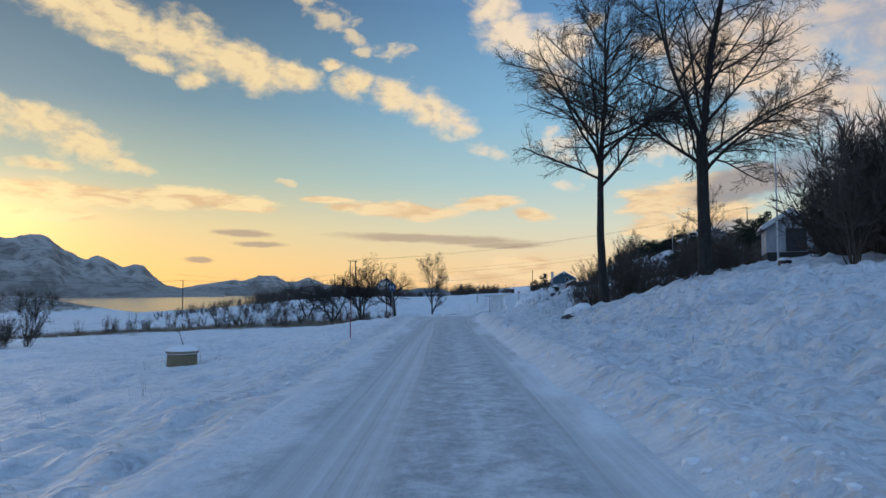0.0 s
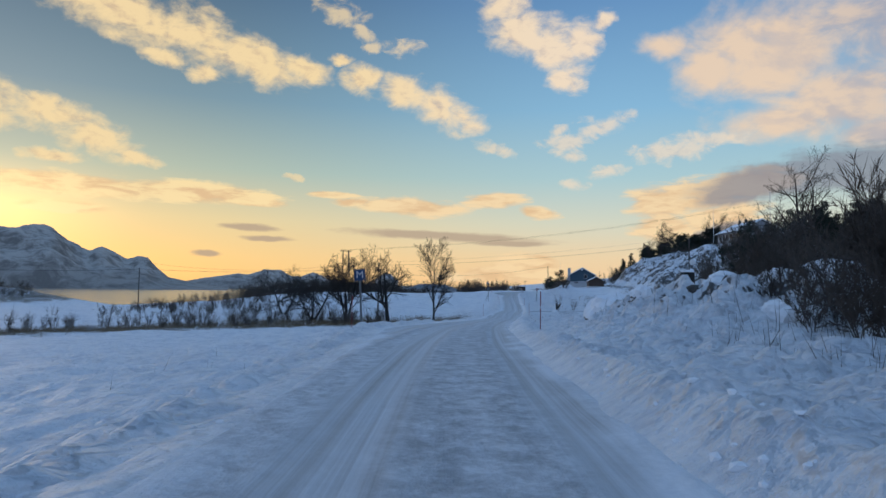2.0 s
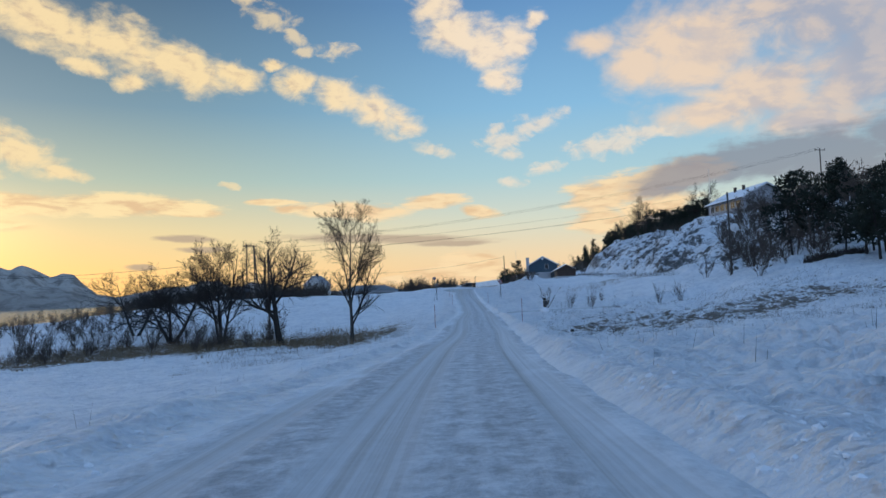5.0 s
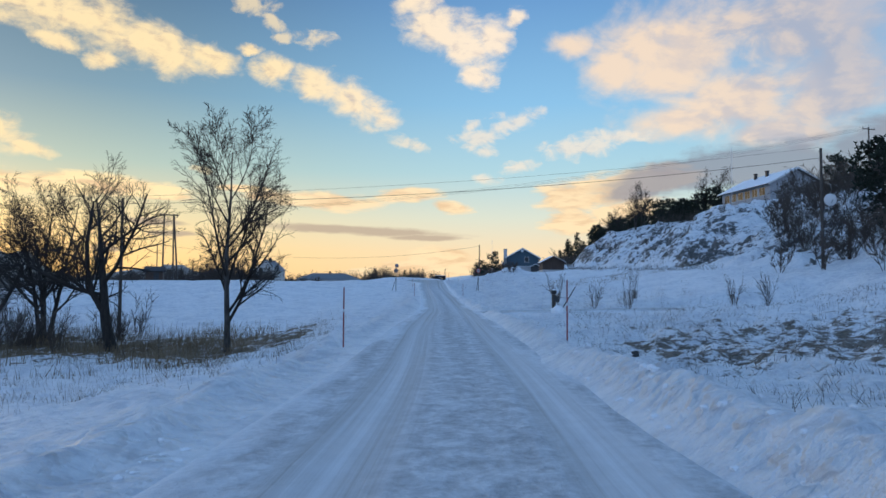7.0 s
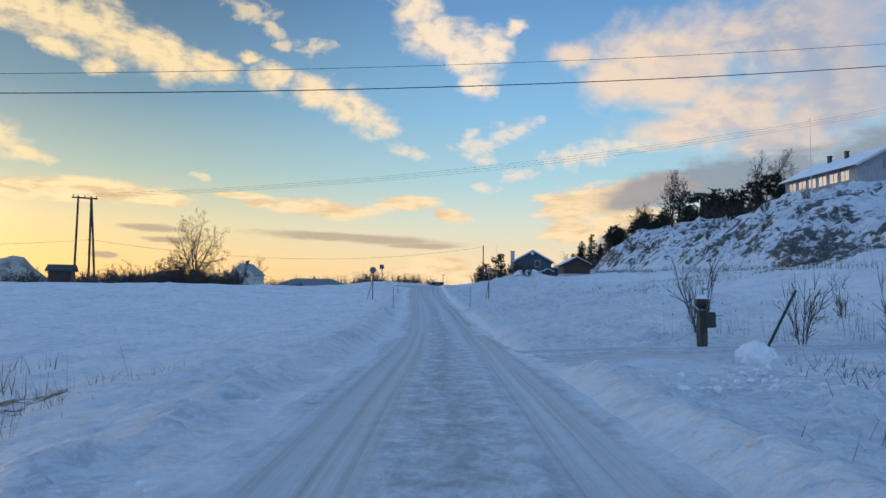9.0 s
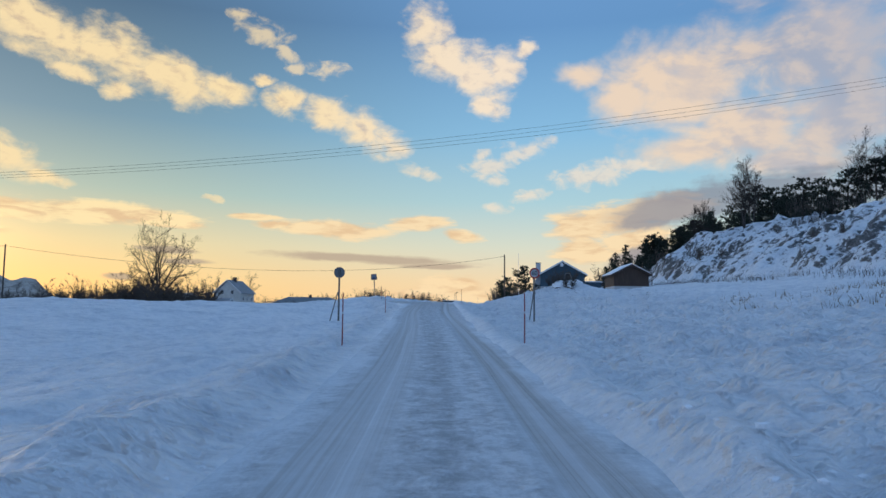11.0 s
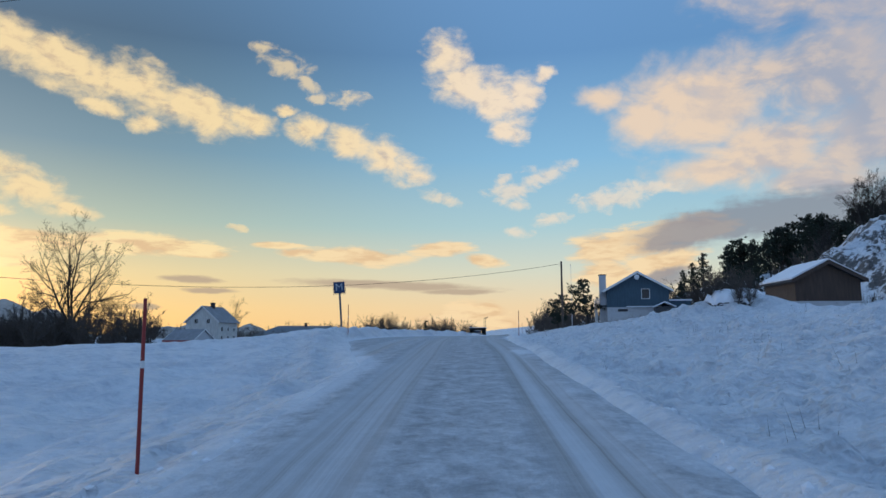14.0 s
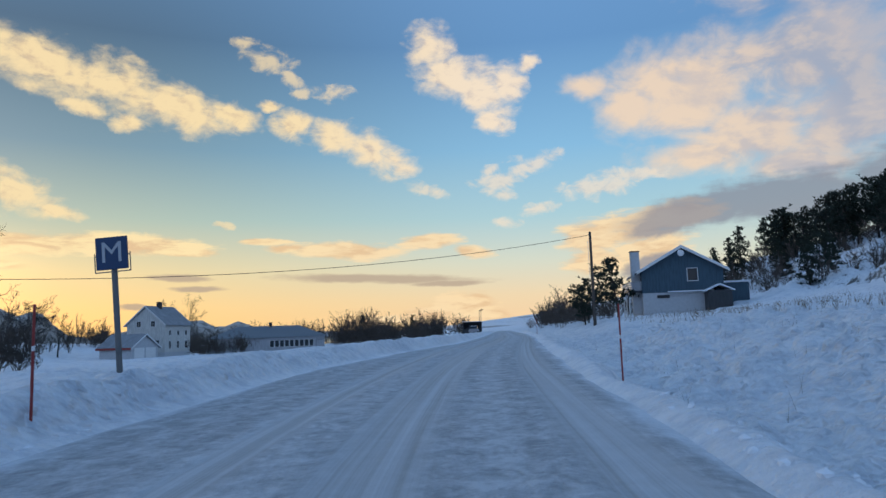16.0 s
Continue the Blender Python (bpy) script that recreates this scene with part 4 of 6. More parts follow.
tree("round_tree", 40.0, 106.2, 14.2, 0.34, 33, ROUND, "tall round-crowned bare tree above the dark thicket", least=0.012)
tree("bare_tree", 30.5, 92.0, 5.5, 0.12, 34, LIGHT, "bare multi-stemmed tree at the edge of the dry meadow", stems=4, splay=0.35, least=0.008)
tree("bare_tree", -16.9, 147.1, 10.0, 0.17, 23, LIGHT + [(3, 0.42, 36, 0.05, 0.2, 3, 0.2)], "bare multi-stemmed tree by the reeds", stems=4, splay=0.2, least=0.0085)
tree("spreading_tree", -23.4, 151.0, 8.6, 0.22, 24, ORCHARD, "low spreading bare tree with arching limbs", stems=3, splay=0.75, least=0.0085)
tree("spreading_tree", -30.5, 160.0, 8.0, 0.2, 25, ORCHARD, "low spreading bare tree at the field edge", stems=2, splay=0.6, least=0.0085)
forked_tree("round_tree", -29.0, 288.5, 4.2, 0.42, 26, ((-0.2, 0.1, 12.5), (0.12, -0.1, 13.0), (0.38, 0.1, 11.5), (-0.5, -0.2, 11.0), (0.85, 0.2, 9.0), (-0.95, 0.1, 9.0), (0.2, 0.8, 8.0), (-0.1, -0.8, 8.0)), CROWN,
            "round-crowned bare tree on the horizon", least=0.014, stout=0.03)
tree("bare_tree", -36.5, 300.0, 7.0, 0.18, 27, LIGHT, "bare tree among dark shrubs", stems=2, least=0.013)
tree("bare_tree", -52.0, 358.0, 8.2, 0.2, 29, ORCHARD, "bare spreading tree behind the farm", stems=2, least=0.013)
tree("bare_tree", -44.0, 352.0, 6.8, 0.15, 30, LIGHT, "bare slim tree behind the farm", least=0.013)
tree("bare_tree", -29.7, 378.0, 11.5, 0.2, 31, LIGHT, "bare tree rising behind the farmhouse roof", stems=2, least=0.013)

# birches on the rocky hill
tree("hill_birch", 65.7, 264.0, 6.8, 0.09, 43, LIGHT, "small bushy birch on the top of the rock knob", stems=4, bark_mat=M_BIRCH, splay=0.3, group="birches on the hill", least=0.010)
HILL_BIRCH = [tree("hill_birch", 77.0, 239.0, 9.2, 0.13, 40, LIGHT, "bare upright birch on the snowy rock hill", stems=2, bark_mat=M_BIRCH, splay=0.12, group="birches on the hill", least=0.011),
              tree("hill_birch", 80.0, 237.5, 9.6, 0.13, 41, LIGHT, "bare upright birch on the snowy rock hill", stems=2, bark_mat=M_BIRCH, splay=0.12, group="birches on the hill", least=0.011)]
for k, (bx, by, s) in enumerate(((67.0, 252.0, 1.0), (70.0, 255.5, 0.98), (64.0, 259.0, 0.5), (74.0, 286.0, 0.6), (79.0, 292.0, 0.7))):
    c = copy_thing(HILL_BIRCH[k % 2], Matrix.Translation((bx, by, ground_z(bx, by) - 0.15)) @ Matrix.Rotation(k * 1.7 + 0.6, 4, "Z"))
    c.scale = (s, s, s)


def shrub_mesh(seed, stems, height, splay, fine=1.0, thick=0.011, arms=9, segs=2, joints=5):
    """Stems as tubes, with branchlets and thin tapering twigs."""
    rng = np.random.default_rng(seed)
    out, v, f = Limbs(), [], []
    for s in range(stems):
        a = rng.uniform(0, 2 * math.pi)
        base = np.array([math.cos(a), math.sin(a), 0]) * rng.uniform(0.02, 0.25) * height * 0.35
        way = np.array([math.cos(a), math.sin(a), 0]) * rng.uniform(0.1, splay) + np.array([0, 0, 1.0])
        h = height * rng.uniform(0.55, 1.0)
        pts, rad = limb(rng, base, way, h, max(0.006 * height, 0.012), 0.005, 0.09, 0.06, joints)
        out.tube(pts, rad, 3 if joints < 5 else 4)
        for k in range(arms):
            q = rng.uniform(0.12, 1.0) * joints
            i = min(int(q), joints - 1)
            at = pts[i] + (pts[i + 1] - pts[i]) * (q - i)
            d = unit(unit(pts[i + 1] - pts[i]) + rng.normal(0, 0.5, 3) + [0, 0, 0.1])
            p2, r2 = limb(rng, at, d, h * rng.uniform(0.22, 0.42), 0.012, 0.005, 0.12, 0.05, segs)
            out.tube(p2, r2, 3)
            for j in range(int(16 * fine)):
                w = rng.uniform(0.05, 1.0) * segs
                m = min(int(w), segs - 1)
                c = p2[m] + (p2[m + 1] - p2[m]) * (w - m)
                e = unit(unit(p2[m + 1] - p2[m]) + rng.normal(0, 0.55, 3) + [0, 0, 0.15]) * rng.uniform(0.06, 0.17) * height
                side = unit(np.cross(e, rng.normal(0, 1, 3))) * thick
                n = len(v)
                v += [c - side, c + side, c + e]
                f.append((n, n + 1, n + 2))
    bv, bq = np.concatenate(out.v), np.concatenate(out.f)
    faces = [tuple(q) for q in bq] + [tuple(i + len(bv) for i in q) for q in f]
    return mesh_of("branches", np.concatenate([bv, np.array(v)]), faces)


SCRUB = [shrub_mesh(120 + k, 7, 4.2, 0.7, 0.7, 0.030, 6, 1, 3) for k in range(4)]
THICKET = [shrub_mesh(100 + k, 15, 4.2, 0.6, 0.9, 0.016, 8, 1) for k in range(5)]
SMALL = [shrub_mesh(110 + k, 9, 1.9, 0.5, 0.35, 0.006) for k in range(3)]


def shrubs(name, label, spots, meshes, scale, group, seed, mat=None, category="shrub"):
    rng = np.random.default_rng(seed)
    for k, (x, y) in enumerate(spots):
        s = scale * rng.uniform(0.7, 1.25)
        ob = part(name, meshes[k % len(meshes)], mat or M_SHRUB)
        ob.matrix_world = Matrix.Translation((x, y, ground_z(x, y) - 0.1)) @ Matrix.Rotation(rng.uniform(0, 6.28), 4, "Z") @ Matrix.Diagonal((s, s, s * rng.uniform(0.85, 1.15), 1))
        tagged(ob, label, category, group)


def scrub_mass(name, label, spots, meshes, scale, seed, mat=None):
    """Shrubs too many to tell apart, joined into one mesh."""
    rng = np.random.default_rng(seed)
    src = []
    for me in meshes:
        co = np.empty(len(me.vertices) * 3, np.float32)
        me.vertices.foreach_get("co", co)
        ix = np.empty(len(me.loops), np.int32)
        me.loops.foreach_get("vertex_index", ix)
        st = np.empty(len(me.polygons), np.int32)
        me.polygons.foreach_get("loop_start", st)
        src.append((co.reshape(-1, 3), ix, st))
    xy = np.array(spots)
    floor_z = land(xy[:, 0], xy[:, 1])[0]
    vs, loops, starts, n, k0 = [], [], [], 0, 0
    for k, ((x, y), z) in enumerate(zip(spots, floor_z)):
        co, ix, st = src[k % len(src)]
        a, s = rng.uniform(0, 6.28), scale * rng.uniform(0.65, 1.3)
        c, d = math.cos(a) * s, math.sin(a) * s
        vs.append(np.stack([co[:, 0] * c - co[:, 1] * d + x, co[:, 0] * d + co[:, 1] * c + y, co[:, 2] * s * rng.uniform(0.85, 1.15) + z - 0.1], 1))
        loops.append(ix + n)
        starts.append(st + k0)
        n, k0 = n + len(co), k0 + len(ix)
    v, loops, starts = np.concatenate(vs), np.concatenate(loops), np.concatenate(starts)
    me = bpy.data.meshes.new(name)
    me.vertices.add(len(v))
    me.vertices.foreach_set("co", v.astype(np.float32).ravel())
    me.loops.add(len(loops))
    me.loops.foreach_set("vertex_index", loops)
    me.polygons.add(len(starts))
    me.polygons.foreach_set("loop_start", starts)
    me.update(calc_edges=True)
    return tagged(part(name, me, mat or M_SHRUB), label, "scrub", kind="stuff")


def scatter(seed, n, x0, x1, y0, y1, keep=lambda x, y: True):
    rng = np.random.default_rng(seed)
    out = []
    while len(out) < n:
        x, y = rng.uniform(x0, x1), rng.uniform(y0, y1)
        if keep(x, y):
            out.append((x, y))
    return out


# dark thicket above the bank, and on along the hillside
shrubs("thicket_shrub", "dense dark leafless thicket on the snowy slope", scatter(1, 84, 17, 36, 24, 44, lambda x, y: x > 0.49 * y + 2.4), THICKET, 1.3, "thicket above the bank", 2)
shrubs("thicket_shrub", "dense dark leafless thicket behind the rock knoll", scatter(3, 96, 10.5, 36, 40, 76, lambda x, y: x > 10.2 + max(0, y - 52) * 0.5 and (x < 0.405 * y or y > 58)), THICKET, 0.62, "thicket behind the knoll", 4)
shrubs("bramble_bush", "dark tangled brambles on the rocky bank", scatter(61, 46, 7.4, 13.5, 36, 48, lambda x, y: x > 7.6 + abs(y - 41) * 0.16), SCRUB, 0.42, "brambles on the bank", 62, category="bush")
scrub_mass("hillside_scrub", "dark leafless scrub covering the hillside", scatter(5, 240, 24, 72, 56, 125, lambda x, y: x > 24 + max(0, y - 70) * 0.55), SCRUB, 1.2, 6)
scrub_mass("hillside_scrub", "dark leafless scrub below the hill house", scatter(7, 180, 38, 88, 138, 200, lambda x, y: x > 6.6 + 0.645 * (y - 102) and not (y > 196 and x > 74)), SCRUB, 1.0, 8)
scrub_mass("hillside_scrub", "dark scrub among the pines above the field", scatter(65, 90, 64, 112, 290, 345), SCRUB, 0.95, 66)
shrubs("hill_bush", "low dark bush on the snowy rock slope", [(50.5, 206.0), (53.0, 214.0), (56.5, 203.0), (58.0, 228.0), (55.0, 236.0), (61.5, 212.0), (63.0, 205.0), (57.0, 246.0), (52.0, 196.0), (60.0, 222.0)], THICKET, 0.34, "bushes on the rock hill", 11, category="bush")
shrubs("hill_shrub", "dark leafless bush at the foot of the rock hill", scatter(9, 14, 52, 57, 240, 268), SCRUB, 0.5, "bushes by the rock hill", 10)
shrubs("field_shrub", "dark leafless bushes at the far edge of the field", [(-46, 74), (-47.5, 76), (-45, 77.5), (-48, 73), (-46.5, 75.5)], THICKET, 1.1, "bushes in the field", 12)
scrub_mass("horizon_scrub", "low dark scrub along the horizon", scatter(13, 100, -75, -22, 268, 300, lambda x, y: x < -24 - (y - 268) * 0.2), SCRUB, 1.15, 14)
scrub_mass("horizon_scrub", "dense dark bushes round the bare field tree", scatter(83, 60, -36, -18, 274, 292), SCRUB, 1.1, 84)
scrub_mass("horizon_scrub", "dark scrub behind the farm", scatter(15, 210, -60, 30, 385, 415), SCRUB, 1.15, 16)
scrub_mass("garden_scrub", "dark garden bushes round the bungalow", scatter(85, 30, -20, -10, 346, 358) + scatter(86, 26, 4, 24, 362, 376), SCRUB, 0.7, 87)
scrub_mass("roadside_scrub", "bare bushes beside the far road", scatter(17, 50, 8, 40, 375, 430, lambda x, y: x < road_x([y])[0] - 10), SCRUB, 1.2, 18)
scrub_mass("roadside_scrub", "dense dark bushes on the bank beyond the utility pole", scatter(19, 85, 36, 70, 292, 395, lambda x, y: road_x([y])[0] + 6 < x < road_x([y])[0] + 19 and not (38 < x < 58 and y < 312)), SCRUB, 1.0, 20)
scrub_mass("shore_scrub", "dark scrub on the low rocky point", scatter(95, 40, -240, -168, 312, 356), SCRUB, 0.9, 96)
scrub_mass("shore_scrub", "dark scrub on the wooded shore slope", scatter(21, 100, -96, -46, 300, 380), SCRUB, 1.0, 22)
shrubs("bank_bush", "small dark bush with snow round it above the roadside bank", [(31.3, 227.5), (32.2, 228.6), (33.0, 227.2), (32.0, 226.4), (33.8, 229.2), (31.0, 228.8)], THICKET, 0.45, "bushes on the bank", 70, category="bush")
shrubs("garden_tree", "round dark bare garden tree by the bungalow", [(9.5, 352.0), (11.5, 354.0), (8.0, 356.0), (13.5, 357.0)], THICKET, 1.5, "garden trees", 68, category="tree")
scrub_mass("slope_scrub", "brown leafless brush on the snowy slope beyond the stream", scatter(27, 110, -66, -34, 158, 204), SCRUB, 0.5, 28)
shrubs("stream_shrub", "bare brown bushes along the frozen stream", scatter(23, 64, -60, -9, 96, 156, lambda x, y: abs(y - np.interp(x, STREAM_X, STREAM_Y) - 2) < 8), SMALL, 1.35, "bushes along the stream", 24)
for k, (bx, by, s) in enumerate(((17.9, 142.6, 1.1), (20.0, 141.0, 0.9), (21.9, 139.9, 1.0), (28.7, 139.2, 1.0), (30.6, 138.4, 1.05), (24.8, 146.0, 0.7))):
    ob = part("garden_bush", SMALL[k % 3], M_SHRUB)
    ob.matrix_world = Matrix.Translation((bx, by, ground_z(bx, by) - 0.05)) @ Matrix.Rotation(k * 1.3, 4, "Z") @ Matrix.Diagonal((s * 0.8, s * 0.8, s * 1.15, 1))
    tagged(ob, "small bare upright bush standing in the snow", "bush", "bushes along the side road")


def pine(name, x, y, height, seed, label, group="", broad=0.26, shape="cone"):
    """A conifer: trunk, and a crown of needle tufts on whorled boughs."""
    rng = np.random.default_rng(seed)
    root = thing(name, Matrix.Translation((x, y, ground_z(x, y) - 0.2)), label, "tree", group)
    trunk = Limbs()
    pts, rad = limb(rng, (0, 0, 0), (0, 0, 1), height, 0.022 * height, 0.02, 0.03, 0.05, 8)
    trunk.tube(pts, rad, 8)
    tufts, faces = [], []
    low = 0.10 if shape == "cone" else 0.26
    count = int((4.4 if shape == "cone" else 3.6) * height)
    for k in range(count):
        s = low + (0.99 - low) * (k + rng.uniform(0, 1)) / count
        i = s * 8
        at = pts[int(min(i, 7))] + (pts[min(int(i) + 1, 8)] - pts[int(min(i, 7))]) * (i - int(i))
        wide = height * broad * ((1.05 - s) ** 0.75 if shape == "cone" else math.sin(min(1.0, (s - low) / (1 - low) * 0.85 + 0.15) * math.pi) ** 0.55)
        a, r = k * 2.4 + rng.normal(0, 0.5), rng.uniform(0.55, 1.15) * wide
        tip = at + np.array([math.cos(a) * r, math.sin(a) * r, (0.10 if shape == "dome" else -0.14) * r + rng.normal(0, 0.1)])
        trunk.tube(np.array([at, (at + tip) / 2 - [0, 0, 0.05 * r], tip]), [0.04, 0.025, 0.01], 3)
        for j in range(int(6 + 7 * r)):
            c = at + (tip - at) * rng.uniform(0.3, 1.08) + rng.normal(0, 1, 3) * [0.26, 0.26, 0.15]
            for _ in range(5):
                d = unit(rng.normal(0, 1, 3) + [0, 0, 0.3]) * rng.uniform(0.2, 0.48)
                w = unit(np.cross(d, rng.normal(0, 1, 3))) * 0.085
                n = len(tufts)
                tufts += [c - w, c + w, c + d]
                faces.append((n, n + 1, n + 2))
    part("trunk", trunk.mesh("trunk"), M_BARK, root)
    part("crown", mesh_of("crown", tufts, faces), M_NEEDLE, root, "dark green needle boughs")
    return root


PROTO = [pine("pine_tree", 0, 0, 6.5, 60 + k, "dark green pine on the snowy hillside", "pines on the hill", (0.26, 0.3, 0.34, 0.42)[k], ("cone", "cone", "dome", "dome")[k]) for k in range(4)]
PINES = [(64.0, 292.0, 0.95, 0), (67.0, 295.0, 0.9, 2), (62.0, 252.0, 0.6, 2), (71.0, 243.5, 0.95, 3), (74.0, 244.5, 1.05, 2), (77.0, 243.0, 1.05, 3), (69.0, 270.0, 0.6, 3), (68.5, 260.0, 0.65, 2), (74.0, 262.0, 1.05, 3), (78.0, 263.0, 1.1, 3), (82.0, 266.0, 1.15, 2), (86.0, 272.0, 1.2, 3), (76.5, 236.0, 1.1, 3), (80.0, 238.0, 1.1, 3), (84.0, 240.0, 1.0, 3),
         (73.0, 240.0, 0.7, 3), (88.0, 236.0, 1.15, 2), (92.0, 228.0, 1.2, 3), (95.0, 220.0, 1.25, 2), (90.0, 214.0, 1.1, 3), (98.0, 212.0, 1.3, 2), (86.0, 205.0, 1.0, 3), (92.0, 203.0, 1.2, 3),
         (88.0, 196.0, 1.1, 2), (82.0, 192.0, 0.9, 3), (94.0, 190.0, 1.2, 3), (86.0, 184.0, 1.0, 2), (80.0, 178.0, 0.9, 3), (90.0, 176.0, 1.2, 3),
         (43.0, 296.0, 1.15, 2), (37.0, 287.5, 0.75, 3), (35.8, 284.5, 0.6, 3), (74.0, 330.0, 1.3, 0), (79.0, 336.0, 1.35, 0), (77.0, 342.0, 1.1, 1), (83.0, 330.0, 1.3, 1), (88.0, 322.0, 1.4, 2), (92.0, 316.0, 1.4, 2), (97.0, 310.0, 1.5, 3), (86.0, 310.0, 1.3, 2),
         (70.0, 326.0, 1.0, 1), (72.0, 300.0, 0.8, 1), (102.0, 300.0, 1.5, 2), (108.0, 292.0, 1.5, 3), (99.0, 286.0, 1.4, 2), (82.0, 322.0, 1.2, 1), (86.0, 334.0, 1.4, 0), (91.0, 326.0, 1.4, 2), (95.0, 320.0, 1.5, 2), (101.0, 316.0, 1.5, 3), (76.0, 318.0, 1.0, 1), (104.0, 308.0, 1.5, 2), (94.0, 300.0, 1.3, 3), (88.0, 300.0, 1.1, 2), (23.0, 404.0, 1.0, 0), (10.0, 396.0, 1.1, 1)]
PINES += [(x, y, 0.75 + 0.5 * ((x * 7.3 + y * 3.1) % 1.0), 2 + k % 2) for k, (x, y) in enumerate(scatter(81, 56, 44, 86, 112, 184, lambda x, y: x > 8.5 + 0.77 * (y - 102) and x > 1.5 + 0.47 * (y - 49.3)))]
PINES += [(x, y, 1.0 + 0.5 * ((x * 7.3 + y * 3.1) % 1.0), k % 4) for k, (x, y) in enumerate(scatter(82, 26, 80, 118, 285, 345))]
for k, (x, y, s, kind_i) in enumerate(PINES):
    m = Matrix.Translation((x, y, ground_z(x, y) - 0.2)) @ Matrix.Rotation(k * 2.1, 4, "Z")
    c = copy_thing(PROTO[kind_i], m)
    c.scale = (s, s, s)
for p in PROTO:
    for o in (*p.children_recursive, p):
        bpy.data.objects.remove(o)

# ---------------- dry stalks, weeds and reeds ----------------


def stalks(name, label, spots, lo, hi, mat, seed, wide=0.006, lean=0.25, per=1, heads=False):
    """Thin dead stems standing out of the snow, as one mesh."""
    rng = np.random.default_rng(seed)
    xy = np.repeat(np.array(spots), per, axis=0) + rng.normal(0, 0.14, (len(spots) * per, 2))
    z = land(xy[:, 0], xy[:, 1])[0]
    v, f = [], []
    for (x, y), zz in zip(xy, z):
        h, a = rng.uniform(lo, hi), rng.uniform(0, 6.283)
        tip = np.array([x + math.cos(a) * h * lean * rng.uniform(0, 1), y + math.sin(a) * h * lean * rng.uniform(0, 1), zz + h])
        base = np.array([x, y, zz - 0.05])
        b = rng.uniform(0, 3.14)
        w = np.array([math.cos(b), math.sin(b), 0]) * wide
        w2 = np.array([-w[1], w[0], 0])
        n = len(v)
        v += [base - w, base + w, base + w2, tip]
        f += [(n, n + 1, n + 3), (n + 1, n + 2, n + 3), (n + 2, n, n + 3)]
        if heads and rng.uniform() < 0.25:
            n = len(v)
            r = wide * 3.5
            v += [tip + [0, 0, r * 2.5], tip + [r, 0, 0], tip + [-r * 0.5, r * 0.9, 0], tip + [-r * 0.5, -r * 0.9, 0], tip - [0, 0, r * 2.5]]
            f += [(n, n + 1, n + 2), (n, n + 2, n + 3), (n, n + 3, n + 1), (n + 4, n + 2, n + 1), (n + 4, n + 3, n + 2), (n + 4, n + 1, n + 3)]
    return tagged(part(name, mesh_of(name, v, f), mat), label, "dry grass", kind="stuff")


def tufts_at(seed, groups, per, spread, x0, x1, y0, y1, keep=lambda x, y: True):
    rng = np.random.default_rng(seed)
    c = np.repeat(np.array(scatter(seed, groups, x0, x1, y0, y1, keep)), per, axis=0)
    return c + rng.normal(0, 1, c.shape) * spread * rng.uniform(0.3, 1.6, (len(c), 1))


def band(seed, n, x0, x1, off, half):
    rng = np.random.default_rng(seed)
    x = rng.uniform(x0, x1, n)
    return np.stack([x, np.interp(x, STREAM_X, STREAM_Y) + off + rng.normal(0, half, n)], 1)


stalks("reed_bed", "brown dead reeds along the frozen stream", np.repeat(band(1, 1300, -80, -1, 0, 5.0), 16, axis=0) + RNG.normal(0, 0.5, (20800, 2)), 0.15, 0.75, M_STRAW, 2, 0.018, 0.8)
stalks("tall_reeds", "dark dead reed stems by the stream", band(3, 1100, -75, -5, 2, 5.0), 0.5, 1.5, M_STALK, 4, 0.013)
stalks("field_stubble", "sparse dead stems in the snowy field", tufts_at(31, 34, 7, 0.5, -3.5, 4.5, 122, 138, lambda x, y: x < road_x([y])[0] - 5.2), 0.3, 1.15, M_STALK, 32, 0.0045, 0.4)
stalks("field_tussocks", "dry straw tussocks on the snowy stream bank", tufts_at(97, 170, 18, 0.45, -12, 5.5, 112, 140, lambda x, y: x < road_x([y])[0] - 5.0), 0.08, 0.36, M_STRAW, 98, 0.007, 1.2)
stalks("dark_tussocks", "dark dead weeds on the snowy stream bank", tufts_at(99, 60, 14, 0.4, -12, 5.0, 114, 136, lambda x, y: x < road_x([y])[0] - 5.4), 0.1, 0.5, M_SHRUB, 100, 0.007, 0.9)
stalks("marsh_weeds", "dark dead weeds in the boggy ditch", tufts_at(33, 330, 15, 0.42, 13, 42, 106, 136, lambda x, y: x - road_x([y])[0] > 6.0), 0.06, 0.34, M_SHRUB, 34, 0.012, 1.7, 1)
stalks("marsh_grass", "flattened straw grass in the boggy ditch", tufts_at(35, 150, 14, 0.6, 13, 44, 106, 138, lambda x, y: x - road_x([y])[0] > 5.8), 0.12, 0.45, M_STALK, 36, 0.008, 1.3)
stalks("marsh_stems", "upright dead stems in the boggy ditch", tufts_at(71, 34, 4, 0.3, 15, 42, 108, 132, lambda x, y: x - road_x([y])[0] > 7), 0.3, 1.0, M_STALK, 72, 0.006, 0.25, 1, True)
stalks("meadow_grass", "brown dry grass before the dark wood", tufts_at(73, 420, 14, 0.7, 20, 40, 80, 104, lambda x, y: x > 14 + (y - 76) * 0.62), 0.25, 0.7, M_STRAW, 74, 0.012, 0.7)
stalks("hill_foot_weeds", "dark weeds along the foot of the rock hill", scatter(75, 700, 40, 48, 164, 246, lambda x, y: 26.2 < x - road_x([y])[0] < 29.2), 0.2, 0.8, M_STALK, 76, 0.014, 0.6, 2)
